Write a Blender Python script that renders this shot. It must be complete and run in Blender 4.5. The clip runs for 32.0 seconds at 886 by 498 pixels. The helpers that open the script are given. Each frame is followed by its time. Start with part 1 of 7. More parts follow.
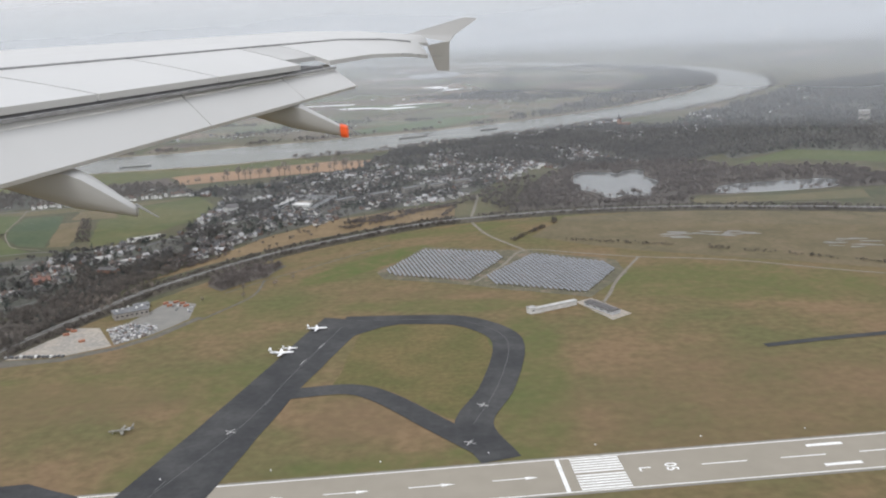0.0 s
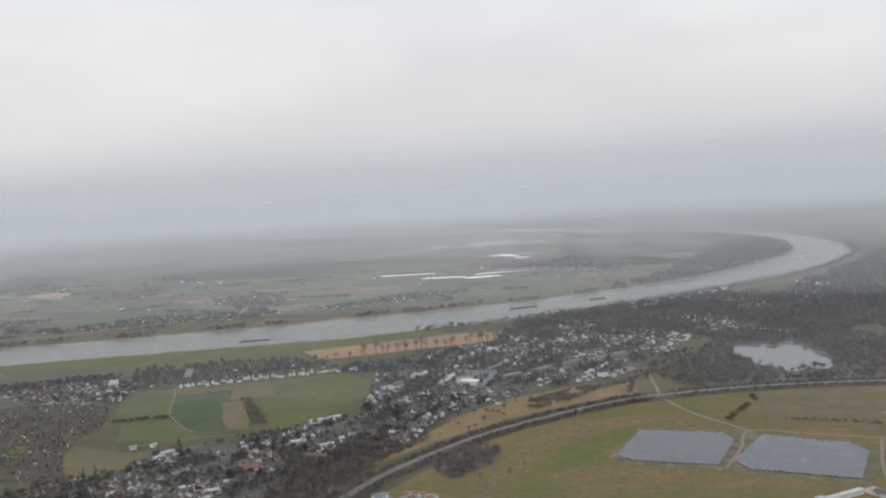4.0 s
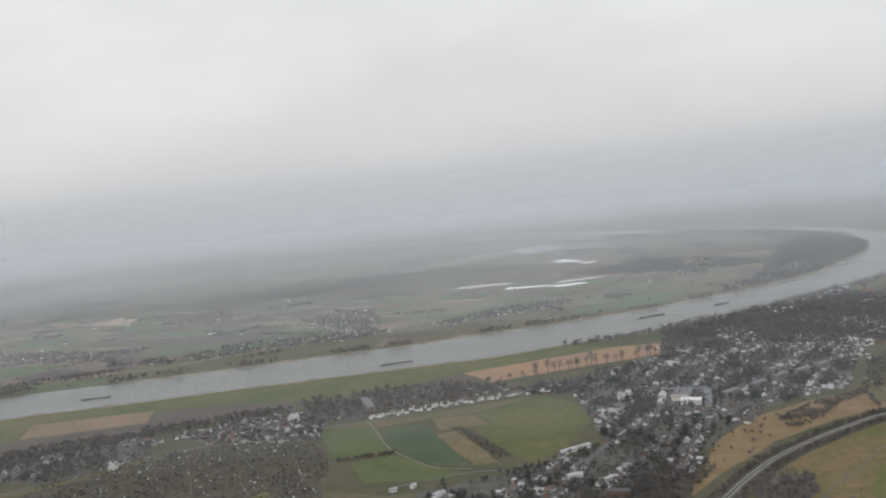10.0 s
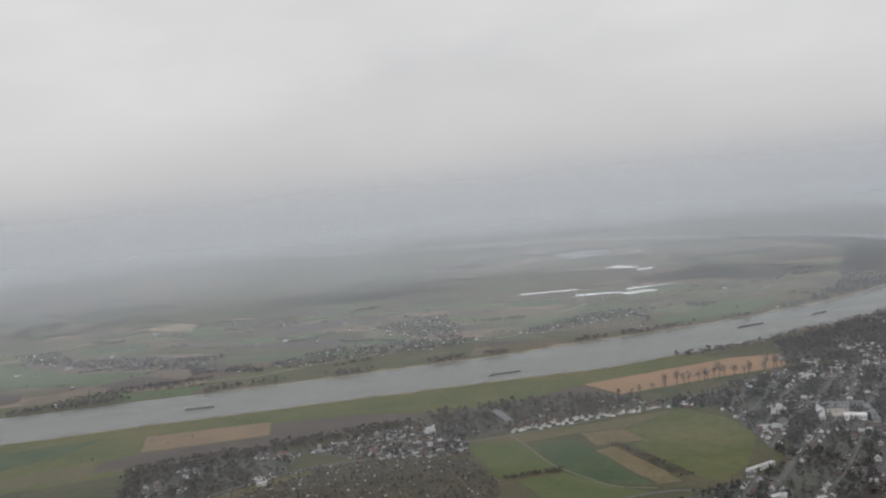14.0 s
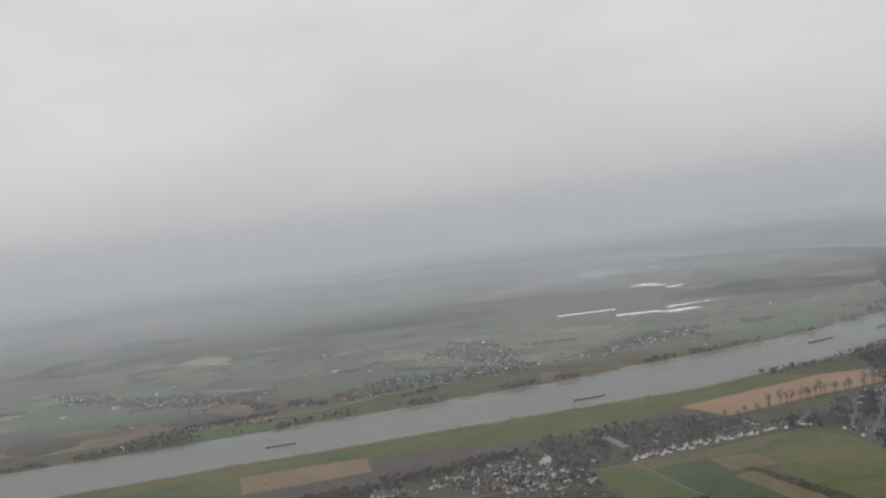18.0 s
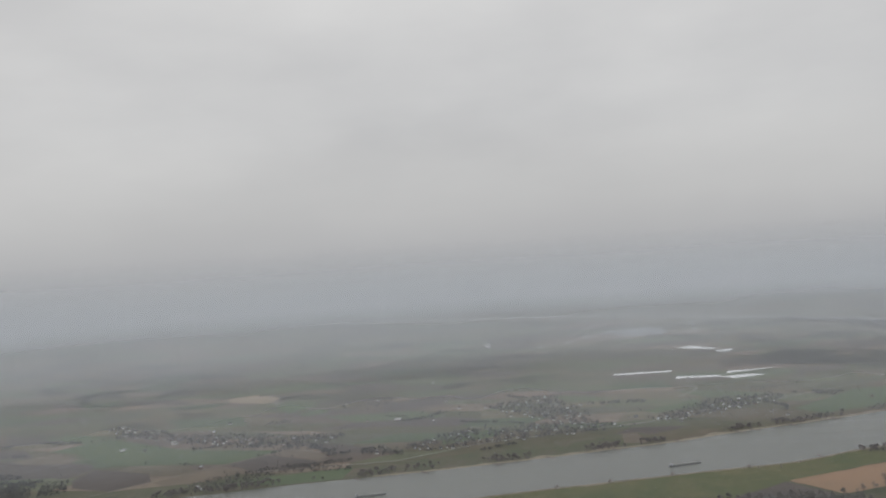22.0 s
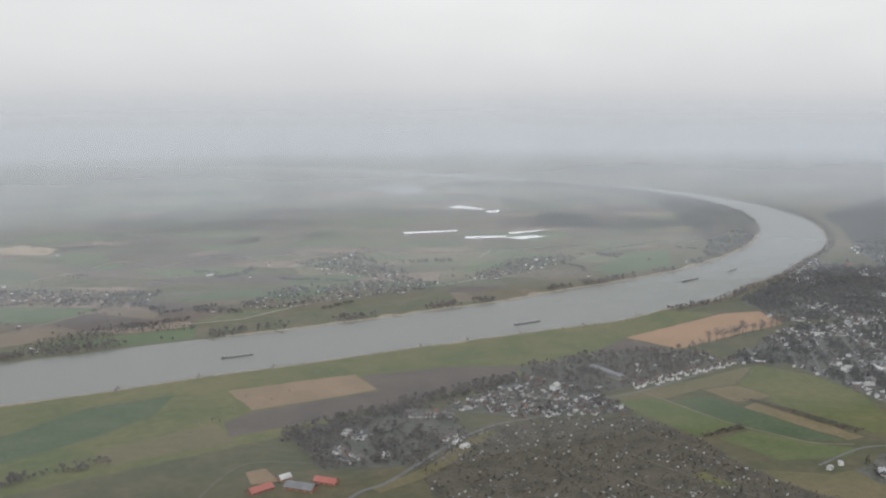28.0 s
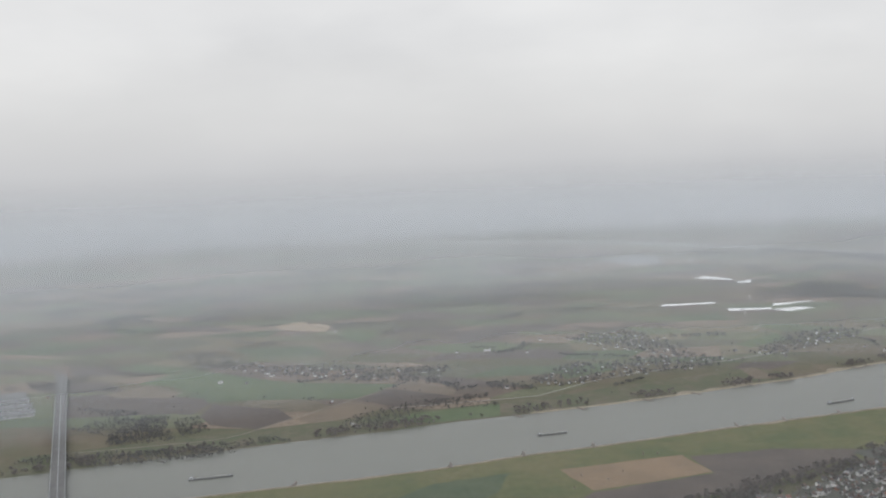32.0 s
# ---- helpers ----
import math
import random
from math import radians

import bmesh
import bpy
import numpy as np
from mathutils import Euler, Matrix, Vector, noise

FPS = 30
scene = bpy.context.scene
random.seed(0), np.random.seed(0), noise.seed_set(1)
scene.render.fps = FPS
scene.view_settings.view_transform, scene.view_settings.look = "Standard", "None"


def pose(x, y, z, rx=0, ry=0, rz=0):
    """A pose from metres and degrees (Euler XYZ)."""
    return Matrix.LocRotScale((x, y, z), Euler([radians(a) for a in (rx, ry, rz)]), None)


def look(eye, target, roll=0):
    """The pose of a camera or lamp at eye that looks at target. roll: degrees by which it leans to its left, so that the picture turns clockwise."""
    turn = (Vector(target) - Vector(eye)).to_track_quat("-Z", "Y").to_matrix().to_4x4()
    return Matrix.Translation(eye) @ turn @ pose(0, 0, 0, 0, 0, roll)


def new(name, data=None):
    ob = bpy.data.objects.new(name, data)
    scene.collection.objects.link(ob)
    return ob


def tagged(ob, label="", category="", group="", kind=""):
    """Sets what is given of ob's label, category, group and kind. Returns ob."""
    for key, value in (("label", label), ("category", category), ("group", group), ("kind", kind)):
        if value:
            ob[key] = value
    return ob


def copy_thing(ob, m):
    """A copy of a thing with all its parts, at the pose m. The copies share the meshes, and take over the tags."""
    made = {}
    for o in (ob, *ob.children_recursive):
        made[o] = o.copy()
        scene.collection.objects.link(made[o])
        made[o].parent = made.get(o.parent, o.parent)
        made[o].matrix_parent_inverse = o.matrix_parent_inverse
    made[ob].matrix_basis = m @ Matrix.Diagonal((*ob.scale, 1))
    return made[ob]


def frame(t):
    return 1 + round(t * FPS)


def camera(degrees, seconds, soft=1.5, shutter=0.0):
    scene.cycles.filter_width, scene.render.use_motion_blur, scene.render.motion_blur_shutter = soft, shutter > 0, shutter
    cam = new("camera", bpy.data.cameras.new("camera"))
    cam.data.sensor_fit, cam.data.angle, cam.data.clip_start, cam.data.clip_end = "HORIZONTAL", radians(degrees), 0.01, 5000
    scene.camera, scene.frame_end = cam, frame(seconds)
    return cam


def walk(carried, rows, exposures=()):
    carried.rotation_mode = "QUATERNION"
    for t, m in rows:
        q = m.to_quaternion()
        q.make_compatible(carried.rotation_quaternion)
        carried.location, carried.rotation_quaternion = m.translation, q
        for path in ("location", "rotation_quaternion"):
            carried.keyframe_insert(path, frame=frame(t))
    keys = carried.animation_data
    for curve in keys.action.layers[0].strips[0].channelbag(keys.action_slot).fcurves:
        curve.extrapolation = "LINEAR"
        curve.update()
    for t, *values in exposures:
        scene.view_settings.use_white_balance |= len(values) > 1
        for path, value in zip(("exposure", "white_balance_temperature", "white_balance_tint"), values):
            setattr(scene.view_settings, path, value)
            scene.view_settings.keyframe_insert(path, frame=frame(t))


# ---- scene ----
cam = camera(50.0, 32.0, soft=2.1)
PATH = [
    (0, (363.79, -56.09, 166.51), (360.95, 40.97, 142.62), -3.12),
    (0.5, (345.50, -54.03, 168.39), (342.15, 43.71, 147.50), -3.90),
    (1, (327.21, -51.95, 170.27), (325.10, 46.60, 153.45), -3.94),
    (1.5, (308.95, -49.86, 172.17), (307.73, 49.37, 159.83), -4.46),
    (2, (290.76, -47.72, 174.08), (290.81, 51.61, 162.55), -4.05),
    (2.5, (272.66, -45.53, 176.03), (271.69, 53.94, 165.80), -3.90),
    (3, (254.67, -43.25, 178.02), (252.93, 56.14, 167.15), -3.67),
    (3.5, (236.80, -40.87, 180.05), (233.54, 58.69, 171.22), -3.57),
    (5.5, (166.49, -30.02, 188.68), (166.67, 69.86, 183.78), -3.62),
    (6, (149.08, -26.98, 190.86), (149.34, 72.94, 186.86), -3.27),
    (6.5, (131.71, -23.81, 193.05), (131.80, 75.98, 186.61), -3.60),
    (7, (114.37, -20.52, 195.24), (115.08, 79.21, 187.90), -3.82),
    (7.5, (97.07, -17.13, 197.40), (98.16, 82.51, 189.06), -4.20),
    (8, (79.80, -13.67, 199.54), (81.88, 85.86, 190.14), -4.19),
    (8.5, (62.59, -10.16, 201.64), (65.25, 89.25, 191.15), -4.12),
    (9, (45.44, -6.61, 203.72), (47.87, 92.62, 191.59), -4.48),
    (9.5, (28.37, -3.04, 205.76), (29.27, 96.49, 196.09), -5.74),
    (10, (11.38, 0.54, 207.80), (11.66, 100.31, 201.06), -5.80),
    (10.5, (-5.51, 4.09, 209.82), (-5.56, 103.89, 203.43), -5.81),
    (11, (-22.29, 7.63, 211.84), (-21.39, 107.43, 205.64), -5.62),
    (11.5, (-38.96, 11.14, 213.86), (-38.38, 111.03, 209.28), -5.50),
    (12, (-55.49, 14.62, 215.89), (-55.36, 114.53, 211.64), -5.51),
    (12.5, (-71.87, 18.08, 217.91), (-72.09, 117.88, 211.67), -5.42),
    (13, (-88.11, 21.51, 219.94), (-87.65, 121.27, 213.13), -5.32),
    (13.5, (-104.19, 24.91, 221.98), (-103.59, 124.66, 214.95), -5.42),
    (14, (-120.12, 28.28, 224.00), (-119.47, 128.07, 217.54), -5.54),
    (14.5, (-135.90, 31.63, 226.03), (-135.09, 131.45, 220.18), -5.52),
    (16.5, (-197.47, 44.70, 234.06), (-195.27, 144.46, 227.49), -6.61),
    (17, (-212.51, 47.86, 236.03), (-210.07, 147.61, 229.42), -6.92),
    (17.5, (-227.42, 50.99, 238.00), (-224.80, 150.83, 233.01), -7.01),
    (18, (-242.21, 54.08, 239.98), (-238.34, 153.90, 235.51), -7.22),
    (18.5, (-256.92, 57.14, 241.98), (-252.66, 156.90, 236.48), -7.35),
    (19, (-271.58, 60.18, 243.99), (-266.13, 159.83, 237.54), -6.92),
    (19.5, (-286.23, 63.21, 246.00), (-280.33, 162.85, 239.81), -6.33),
    (20, (-300.90, 66.24, 248.00), (-294.71, 165.87, 242.11), -5.47),
    (20.5, (-315.60, 69.28, 249.99), (-310.06, 169.09, 247.35), -5.01),
    (21, (-330.35, 72.33, 251.98), (-326.37, 172.24, 250.57), -4.91),
    (21.5, (-345.18, 75.42, 253.96), (-340.47, 175.30, 253.46), -4.30),
    (22, (-360.08, 78.54, 255.94), (-355.38, 178.43, 256.25), -3.77),
    (22.5, (-375.08, 81.70, 257.90), (-370.67, 181.59, 256.76), -3.54),
    (23, (-390.18, 84.90, 259.86), (-386.03, 184.78, 257.14), -3.48),
    (23.5, (-405.38, 88.14, 261.81), (-400.78, 187.92, 257.08), -3.18),
    (24, (-420.70, 91.41, 263.74), (-413.85, 190.89, 256.20), -2.00),
    (24.5, (-436.13, 94.71, 265.66), (-427.42, 193.46, 252.57), -0.90),
    (26.5, (-498.92, 108.12, 273.04), (-484.45, 206.24, 260.27), 0.22),
    (27, (-514.75, 111.53, 274.77), (-491.31, 207.31, 258.11), -0.41),
    (27.5, (-530.62, 114.97, 276.45), (-500.50, 209.12, 261.34), 0.63),
    (28, (-546.53, 118.45, 278.08), (-511.74, 210.74, 261.59), 0.27),
    (28.5, (-562.46, 121.96, 279.67), (-527.75, 214.20, 262.74), -0.23),
    (29, (-578.40, 125.50, 281.23), (-551.17, 220.33, 264.93), -1.41),
    (29.5, (-594.34, 129.06, 282.74), (-577.06, 226.64, 269.35), -2.03),
    (30, (-610.28, 132.62, 284.22), (-593.88, 230.56, 272.46), -2.21),
    (30.5, (-626.20, 136.16, 285.66), (-608.88, 233.95, 273.95), -1.89),
    (31, (-642.12, 139.70, 287.08), (-624.72, 237.61, 276.56), -1.70),
    (31.5, (-658.03, 143.23, 288.49), (-641.14, 241.36, 279.28), -1.87),
    (32, (-673.94, 146.75, 289.89), (-657.80, 245.04, 280.95), -2.13),
]
walk(cam, [(t, look(eye, target, roll)) for t, eye, target, roll in PATH],
     [(0, 0.46, 6480, 11.5), (1, 0.44, 6340, 10.5), (2, 0.35, 6400, 11), (3.5, 0.19, 6440, 10.5), (6, 0.08, 6500, 10), (10, 0.10, 6510, 10), (13, -0.05, 6560, 11), (19, -0.17, 6560, 11), (21, -0.27, 6560, 10.5), (23.5, -0.35, 6570, 10.5),
      (24.5, -0.14, 6560, 10.5), (27, 0.12, 6520, 10.5), (28.5, 0.27, 6500, 10), (30, 0.23, 6520, 10), (32, 0.10, 6540, 10.5)])

# ---- sky, sun, exposure ----
world = bpy.data.worlds.new("overcast_sky")
scene.world = world
world.use_nodes = True
wn, wl = world.node_tree.nodes, world.node_tree.links
wn.clear()
w_out = wn.new("ShaderNodeOutputWorld")
w_bg = wn.new("ShaderNodeBackground")
w_geo = wn.new("ShaderNodeTexCoord")
w_sep = wn.new("ShaderNodeSeparateXYZ")
w_map = wn.new("ShaderNodeMapping")
w_map.inputs["Scale"].default_value = (1.6, 1.6, 4.0)
w_noise = wn.new("ShaderNodeTexNoise")
w_noise.inputs["Scale"].default_value, w_noise.inputs["Detail"].default_value = 1.5, 6.0
w_ramp = wn.new("ShaderNodeValToRGB")
w_ramp.color_ramp.elements[0].position, w_ramp.color_ramp.elements[0].color = 0.0, (0.62, 0.627, 0.635, 1)
w_ramp.color_ramp.elements[1].position, w_ramp.color_ramp.elements[1].color = 0.30, (0.76, 0.76, 0.755, 1)
w_top = w_ramp.color_ramp.elements.new(0.6)
w_top.color = (0.74, 0.775, 0.83, 1)
w_mid = w_ramp.color_ramp.elements.new(0.10)
w_mid.color = (0.68, 0.68, 0.68, 1)
w_cloud = wn.new("ShaderNodeMix")
w_cloud.data_type, w_cloud.blend_type = "RGBA", "MULTIPLY"
w_cl = wn.new("ShaderNodeValToRGB")
w_cl.color_ramp.elements[0].position, w_cl.color_ramp.elements[0].color = 0.32, (0.875, 0.877, 0.885, 1)
w_cl.color_ramp.elements[1].position, w_cl.color_ramp.elements[1].color = 0.68, (1.09, 1.09, 1.085, 1)
w_sky = wn.new("ShaderNodeTexSky")
w_sky.sky_type, w_sky.sun_disc = "NISHITA", False
w_sky.sun_elevation, w_sky.sun_rotation = radians(38), radians(200)
w_tint = wn.new("ShaderNodeMix")
w_tint.data_type, w_tint.blend_type = "RGBA", "ADD"
w_tint.inputs["Factor"].default_value = 0.006
wl.new(w_geo.outputs["Generated"], w_sep.inputs[0])
wl.new(w_geo.outputs["Generated"], w_map.inputs["Vector"])
wl.new(w_map.outputs[0], w_noise.inputs["Vector"])
wl.new(w_sep.outputs["Z"], w_ramp.inputs[0])
wl.new(w_noise.outputs["Fac"], w_cl.inputs[0])
w_cloud.inputs["Factor"].default_value = 1.0
wl.new(w_ramp.outputs[0], w_cloud.inputs["A"])
wl.new(w_cl.outputs[0], w_cloud.inputs["B"])
wl.new(w_cloud.outputs["Result"], w_tint.inputs["A"])
wl.new(w_sky.outputs[0], w_tint.inputs["B"])
wl.new(w_tint.outputs["Result"], w_bg.inputs["Color"])
w_bg.inputs["Strength"].default_value = 1.0
wl.new(w_bg.outputs[0], w_out.inputs[0])

sun_data = bpy.data.lights.new("sun", "SUN")
sun_data.energy, sun_data.angle, sun_data.color = 1.1, radians(25), (1.0, 0.98, 0.96)
sun = new("sun", sun_data)
sun.matrix_world = look((0, 0, 600), (150, 420, 0))


# ---- materials ----
def mat(name, a, b, size=10.0, rough=0.8, c=None, fine=None, bump=0.0, metal=0.0, sheen=0.0, spec=0.5, stripes=None, island=0.0, rand=0.0, grain=0.22):
    """Two or three colours mixed by noise of a given size in metres, with a finer grain over it."""
    m = bpy.data.materials.new(name)
    m.use_nodes = True
    nd, ln = m.node_tree.nodes, m.node_tree.links
    p = nd["Principled BSDF"]
    geo = nd.new("ShaderNodeNewGeometry")
    n1 = nd.new("ShaderNodeTexNoise")
    n1.inputs["Scale"].default_value, n1.inputs["Detail"].default_value, n1.inputs["Roughness"].default_value = 1.0 / size, 5.0, 0.62
    ln.new(geo.outputs["Position"], n1.inputs["Vector"])
    r = nd.new("ShaderNodeValToRGB")
    r.color_ramp.elements[0].position, r.color_ramp.elements[0].color = 0.36, (*a, 1)
    r.color_ramp.elements[1].position, r.color_ramp.elements[1].color = 0.64, (*b, 1)
    if c:
        r.color_ramp.elements.new(0.50).color = (*c, 1)
    ln.new(n1.outputs["Fac"], r.inputs[0])
    out = r.outputs[0]
    n2 = nd.new("ShaderNodeTexNoise")
    n2.inputs["Scale"].default_value, n2.inputs["Detail"].default_value = 1.0 / (fine or size / 9), 3.0
    ln.new(geo.outputs["Position"], n2.inputs["Vector"])
    r2 = nd.new("ShaderNodeMapRange")
    r2.inputs["From Min"].default_value, r2.inputs["From Max"].default_value = 0.3, 0.7
    r2.inputs["To Min"].default_value, r2.inputs["To Max"].default_value = 1 - grain, 1 + grain
    ln.new(n2.outputs["Fac"], r2.inputs["Value"])

    def times(col, fac):
        mx = nd.new("ShaderNodeMix")
        mx.data_type, mx.blend_type = "RGBA", "MULTIPLY"
        mx.inputs["Factor"].default_value = 1.0
        ln.new(col, mx.inputs["A"])
        ln.new(fac, mx.inputs["B"])
        return mx.outputs["Result"]

    out = times(out, r2.outputs[0])
    if stripes:
        width, turn = stripes
        mp = nd.new("ShaderNodeMapping")
        mp.inputs["Rotation"].default_value = (0, 0, radians(turn))
        ln.new(geo.outputs["Position"], mp.inputs["Vector"])
        wv = nd.new("ShaderNodeTexWave")
        wv.inputs["Scale"].default_value, wv.inputs["Distortion"].default_value = 0.314 / width, 0.6
        ln.new(mp.outputs[0], wv.inputs["Vector"])
        r3 = nd.new("ShaderNodeMapRange")
        r3.inputs["To Min"].default_value, r3.inputs["To Max"].default_value = 0.965, 1.03
        ln.new(wv.outputs["Fac"], r3.inputs["Value"])
        out = times(out, r3.outputs[0])
    if island or rand:
        r4 = nd.new("ShaderNodeMapRange")
        v = island or rand
        r4.inputs["To Min"].default_value, r4.inputs["To Max"].default_value = 1 - v, 1 + v
        if island:
            ln.new(geo.outputs["Random Per Island"], r4.inputs["Value"])
        else:
            ob = nd.new("ShaderNodeObjectInfo")
            ln.new(ob.outputs["Random"], r4.inputs["Value"])
        out = times(out, r4.outputs[0])
    ln.new(out, p.inputs["Base Color"])
    p.inputs["Roughness"].default_value, p.inputs["Metallic"].default_value = rough, metal
    p.inputs["Specular IOR Level"].default_value = spec
    # pale blue sheen imitates haze on surfaces seen at a grazing angle
    if sheen:
        p.inputs["Sheen Weight"].default_value, p.inputs["Sheen Roughness"].default_value = sheen, 0.45
        p.inputs["Sheen Tint"].default_value = (0.86, 0.93, 1.0, 1)
    if bump:
        bp = nd.new("ShaderNodeBump")
        bp.inputs["Strength"].default_value, bp.inputs["Distance"].default_value = 0.6, bump
        ln.new(n2.outputs["Fac"], bp.inputs["Height"])
        ln.new(bp.outputs[0], p.inputs["Normal"])
    return m


def palette(name, colours, rough=0.8, sheen=0.0, size=14.0):
    """A colour of the list for each island of the mesh, with grain over it."""
    m = mat(name, (0.8, 0.8, 0.8), (1.15, 1.15, 1.15), size=size, rough=rough, sheen=sheen)
    nd, ln = m.node_tree.nodes, m.node_tree.links
    p = nd["Principled BSDF"]
    src = p.inputs["Base Color"].links[0].from_socket
    geo = nd.new("ShaderNodeNewGeometry")
    r = nd.new("ShaderNodeValToRGB")
    r.color_ramp.interpolation = "CONSTANT"
    for i, col in enumerate(colours):
        e = r.color_ramp.elements[i] if i < 2 else r.color_ramp.elements.new(i / len(colours))
        e.position, e.color = i / len(colours), (*col, 1)
    ln.new(geo.outputs["Random Per Island"], r.inputs[0])
    mx = nd.new("ShaderNodeMix")
    mx.data_type, mx.blend_type = "RGBA", "MULTIPLY"
    mx.inputs["Factor"].default_value = 1.0
    ln.new(r.outputs[0], mx.inputs["A"])
    ln.new(src, mx.inputs["B"])
    ln.new(mx.outputs["Result"], p.inputs["Base Color"])
    return m


M = {}
M["land"] = mat("winter_grassland", (0.080, 0.084, 0.046), (0.134, 0.106, 0.074), 120, 0.85, c=(0.100, 0.092, 0.056), fine=14, grain=0.10, spec=0.3)
M["heath"] = mat("dry_airfield_grass", (0.112, 0.106, 0.048), (0.176, 0.122, 0.070), 60, 0.9, c=(0.138, 0.110, 0.056), fine=5, spec=0.15, grain=0.15)
M["meadow"] = mat("river_meadow", (0.076, 0.090, 0.036), (0.120, 0.111, 0.051), 70, 0.85, fine=8, grain=0.12, spec=0.25, c=(0.096, 0.100, 0.042))
M["crop"] = mat("dark_green_winter_crop", (0.052, 0.074, 0.038), (0.070, 0.088, 0.046), 40, 0.8, fine=5, stripes=(2.2, 20), grain=0.10, spec=0.25)
M["lime"] = mat("light_green_field", (0.074, 0.094, 0.038), (0.100, 0.110, 0.050), 45, 0.85, fine=5, stripes=(2.5, 75), grain=0.10, spec=0.25)
M["olive"] = mat("olive_stubble_field", (0.098, 0.094, 0.050), (0.128, 0.108, 0.062), 45, 0.85, fine=5, stripes=(2.5, 60), grain=0.10, spec=0.25)
M["straw"] = mat("dry_yellowish_stubble", (0.128, 0.108, 0.062), (0.164, 0.128, 0.080), 30, 0.9, fine=4, stripes=(2.5, 60), grain=0.12, spec=0.2)
M["brown"] = mat("ploughed_brown_field", (0.064, 0.052, 0.044), (0.088, 0.070, 0.057), 50, 0.9, fine=3, stripes=(2.0, 10), grain=0.09)
M["rust"] = mat("reddish_bare_field", (0.235, 0.148, 0.086), (0.275, 0.170, 0.100), 90, 0.9, fine=4, stripes=(2.2, 15), grain=0.09)
M["tan"] = mat("tan_ploughed_field", (0.162, 0.115, 0.070), (0.204, 0.140, 0.085), 40, 0.9, fine=4, stripes=(2.5, 10), grain=0.09)
M["loop"] = mat("olive_airfield_grass", (0.098, 0.096, 0.038), (0.144, 0.112, 0.052), 35, 0.9, fine=3, spec=0.15, grain=0.14)
M["reed"] = mat("dry_reed_grass", (0.155, 0.112, 0.064), (0.210, 0.152, 0.088), 30, 0.9, fine=4, spec=0.2, grain=0.12)
M["sand"] = mat("pale_sand", (0.262, 0.226, 0.170), (0.200, 0.168, 0.118), 12, 0.9, fine=2)
M["stony"] = mat("stony_shore", (0.175, 0.145, 0.105), (0.225, 0.188, 0.138), 8, 0.9, fine=1.5)
M["asphalt"] = mat("old_dark_asphalt", (0.032, 0.033, 0.035), (0.060, 0.060, 0.060), 26, 0.85, c=(0.042, 0.043, 0.044), fine=3, spec=0.3, grain=0.12)
M["concrete"] = mat("pale_concrete_runway", (0.265, 0.240, 0.195), (0.285, 0.258, 0.212), 60, 0.85, fine=9, spec=0.3, grain=0.04)
M["shoulder"] = mat("grey_shoulder", (0.17, 0.165, 0.15), (0.21, 0.20, 0.18), 9, 0.85, grain=0.05)
M["road"] = mat("grey_road", (0.085, 0.085, 0.083), (0.125, 0.122, 0.115), 12, 0.8)
M["ballast"] = mat("pale_track_ballast", (0.115, 0.109, 0.098), (0.165, 0.157, 0.14), 6, 0.9)
M["track"] = mat("sandy_track", (0.150, 0.135, 0.106), (0.205, 0.182, 0.146), 6, 0.9)
M["paint"] = mat("white_marking_paint", (0.66, 0.66, 0.64), (0.80, 0.80, 0.78), 2.5, 0.6)
M["grey_paint"] = mat("faded_marking_paint", (0.075, 0.075, 0.074), (0.125, 0.125, 0.12), 2.0, 0.7)
M["worn_paint"] = mat("worn_white_paint", (0.34, 0.34, 0.33), (0.5, 0.5, 0.48), 2.0, 0.7)
M["solar_soil"] = mat("worn_grass_and_sand", (0.088, 0.080, 0.052), (0.165, 0.130, 0.092), 14, 0.9, c=(0.100, 0.092, 0.056), fine=3)
M["seal_black"] = mat("black_rubber", (0.02, 0.02, 0.02), (0.035, 0.035, 0.035), 0.5, 0.8)
M["roof_hall"] = mat("grey_sheet_roof", (0.14, 0.143, 0.145), (0.19, 0.193, 0.195), 5, 0.9, grain=0.1, spec=0.2)
M["far_brown"] = mat("brown_plough_across_river", (0.074, 0.060, 0.052), (0.096, 0.078, 0.066), 60, 0.9, grain=0.08)
M["far_tan"] = mat("tan_field_across_river", (0.130, 0.104, 0.076), (0.160, 0.126, 0.092), 60, 0.9, grain=0.08)
M["shore"] = mat("shore_grass", (0.068, 0.080, 0.040), (0.120, 0.100, 0.068), 40, 0.9, c=(0.086, 0.086, 0.048), fine=8, grain=0.12)
M["far_pale"] = mat("pale_bare_soil", (0.27, 0.215, 0.15), (0.31, 0.245, 0.17), 60, 0.9, grain=0.04)
M["far_road"] = mat("pale_gravel_road", (0.24, 0.225, 0.195), (0.30, 0.28, 0.245), 20, 0.9, grain=0.08)
M["soil"] = mat("allotment_soil", (0.062, 0.057, 0.046), (0.096, 0.084, 0.066), 16, 0.9, c=(0.078, 0.072, 0.054), fine=2, spec=0.2)
M["town_ground"] = mat("garden_ground", (0.056, 0.060, 0.046), (0.098, 0.092, 0.080), 14, 0.9, c=(0.078, 0.078, 0.064), fine=3)
M["dirt"] = mat("unpaved_garden_track", (0.090, 0.082, 0.066), (0.126, 0.114, 0.092), 6, 0.9)
M["wood_floor"] = mat("leaf_litter", (0.086, 0.076, 0.066), (0.122, 0.106, 0.090), 20, 0.9, fine=3)
M["hardstand"] = mat("depot_hardstand", (0.34, 0.30, 0.25), (0.25, 0.235, 0.21), 12, 0.85, fine=2)
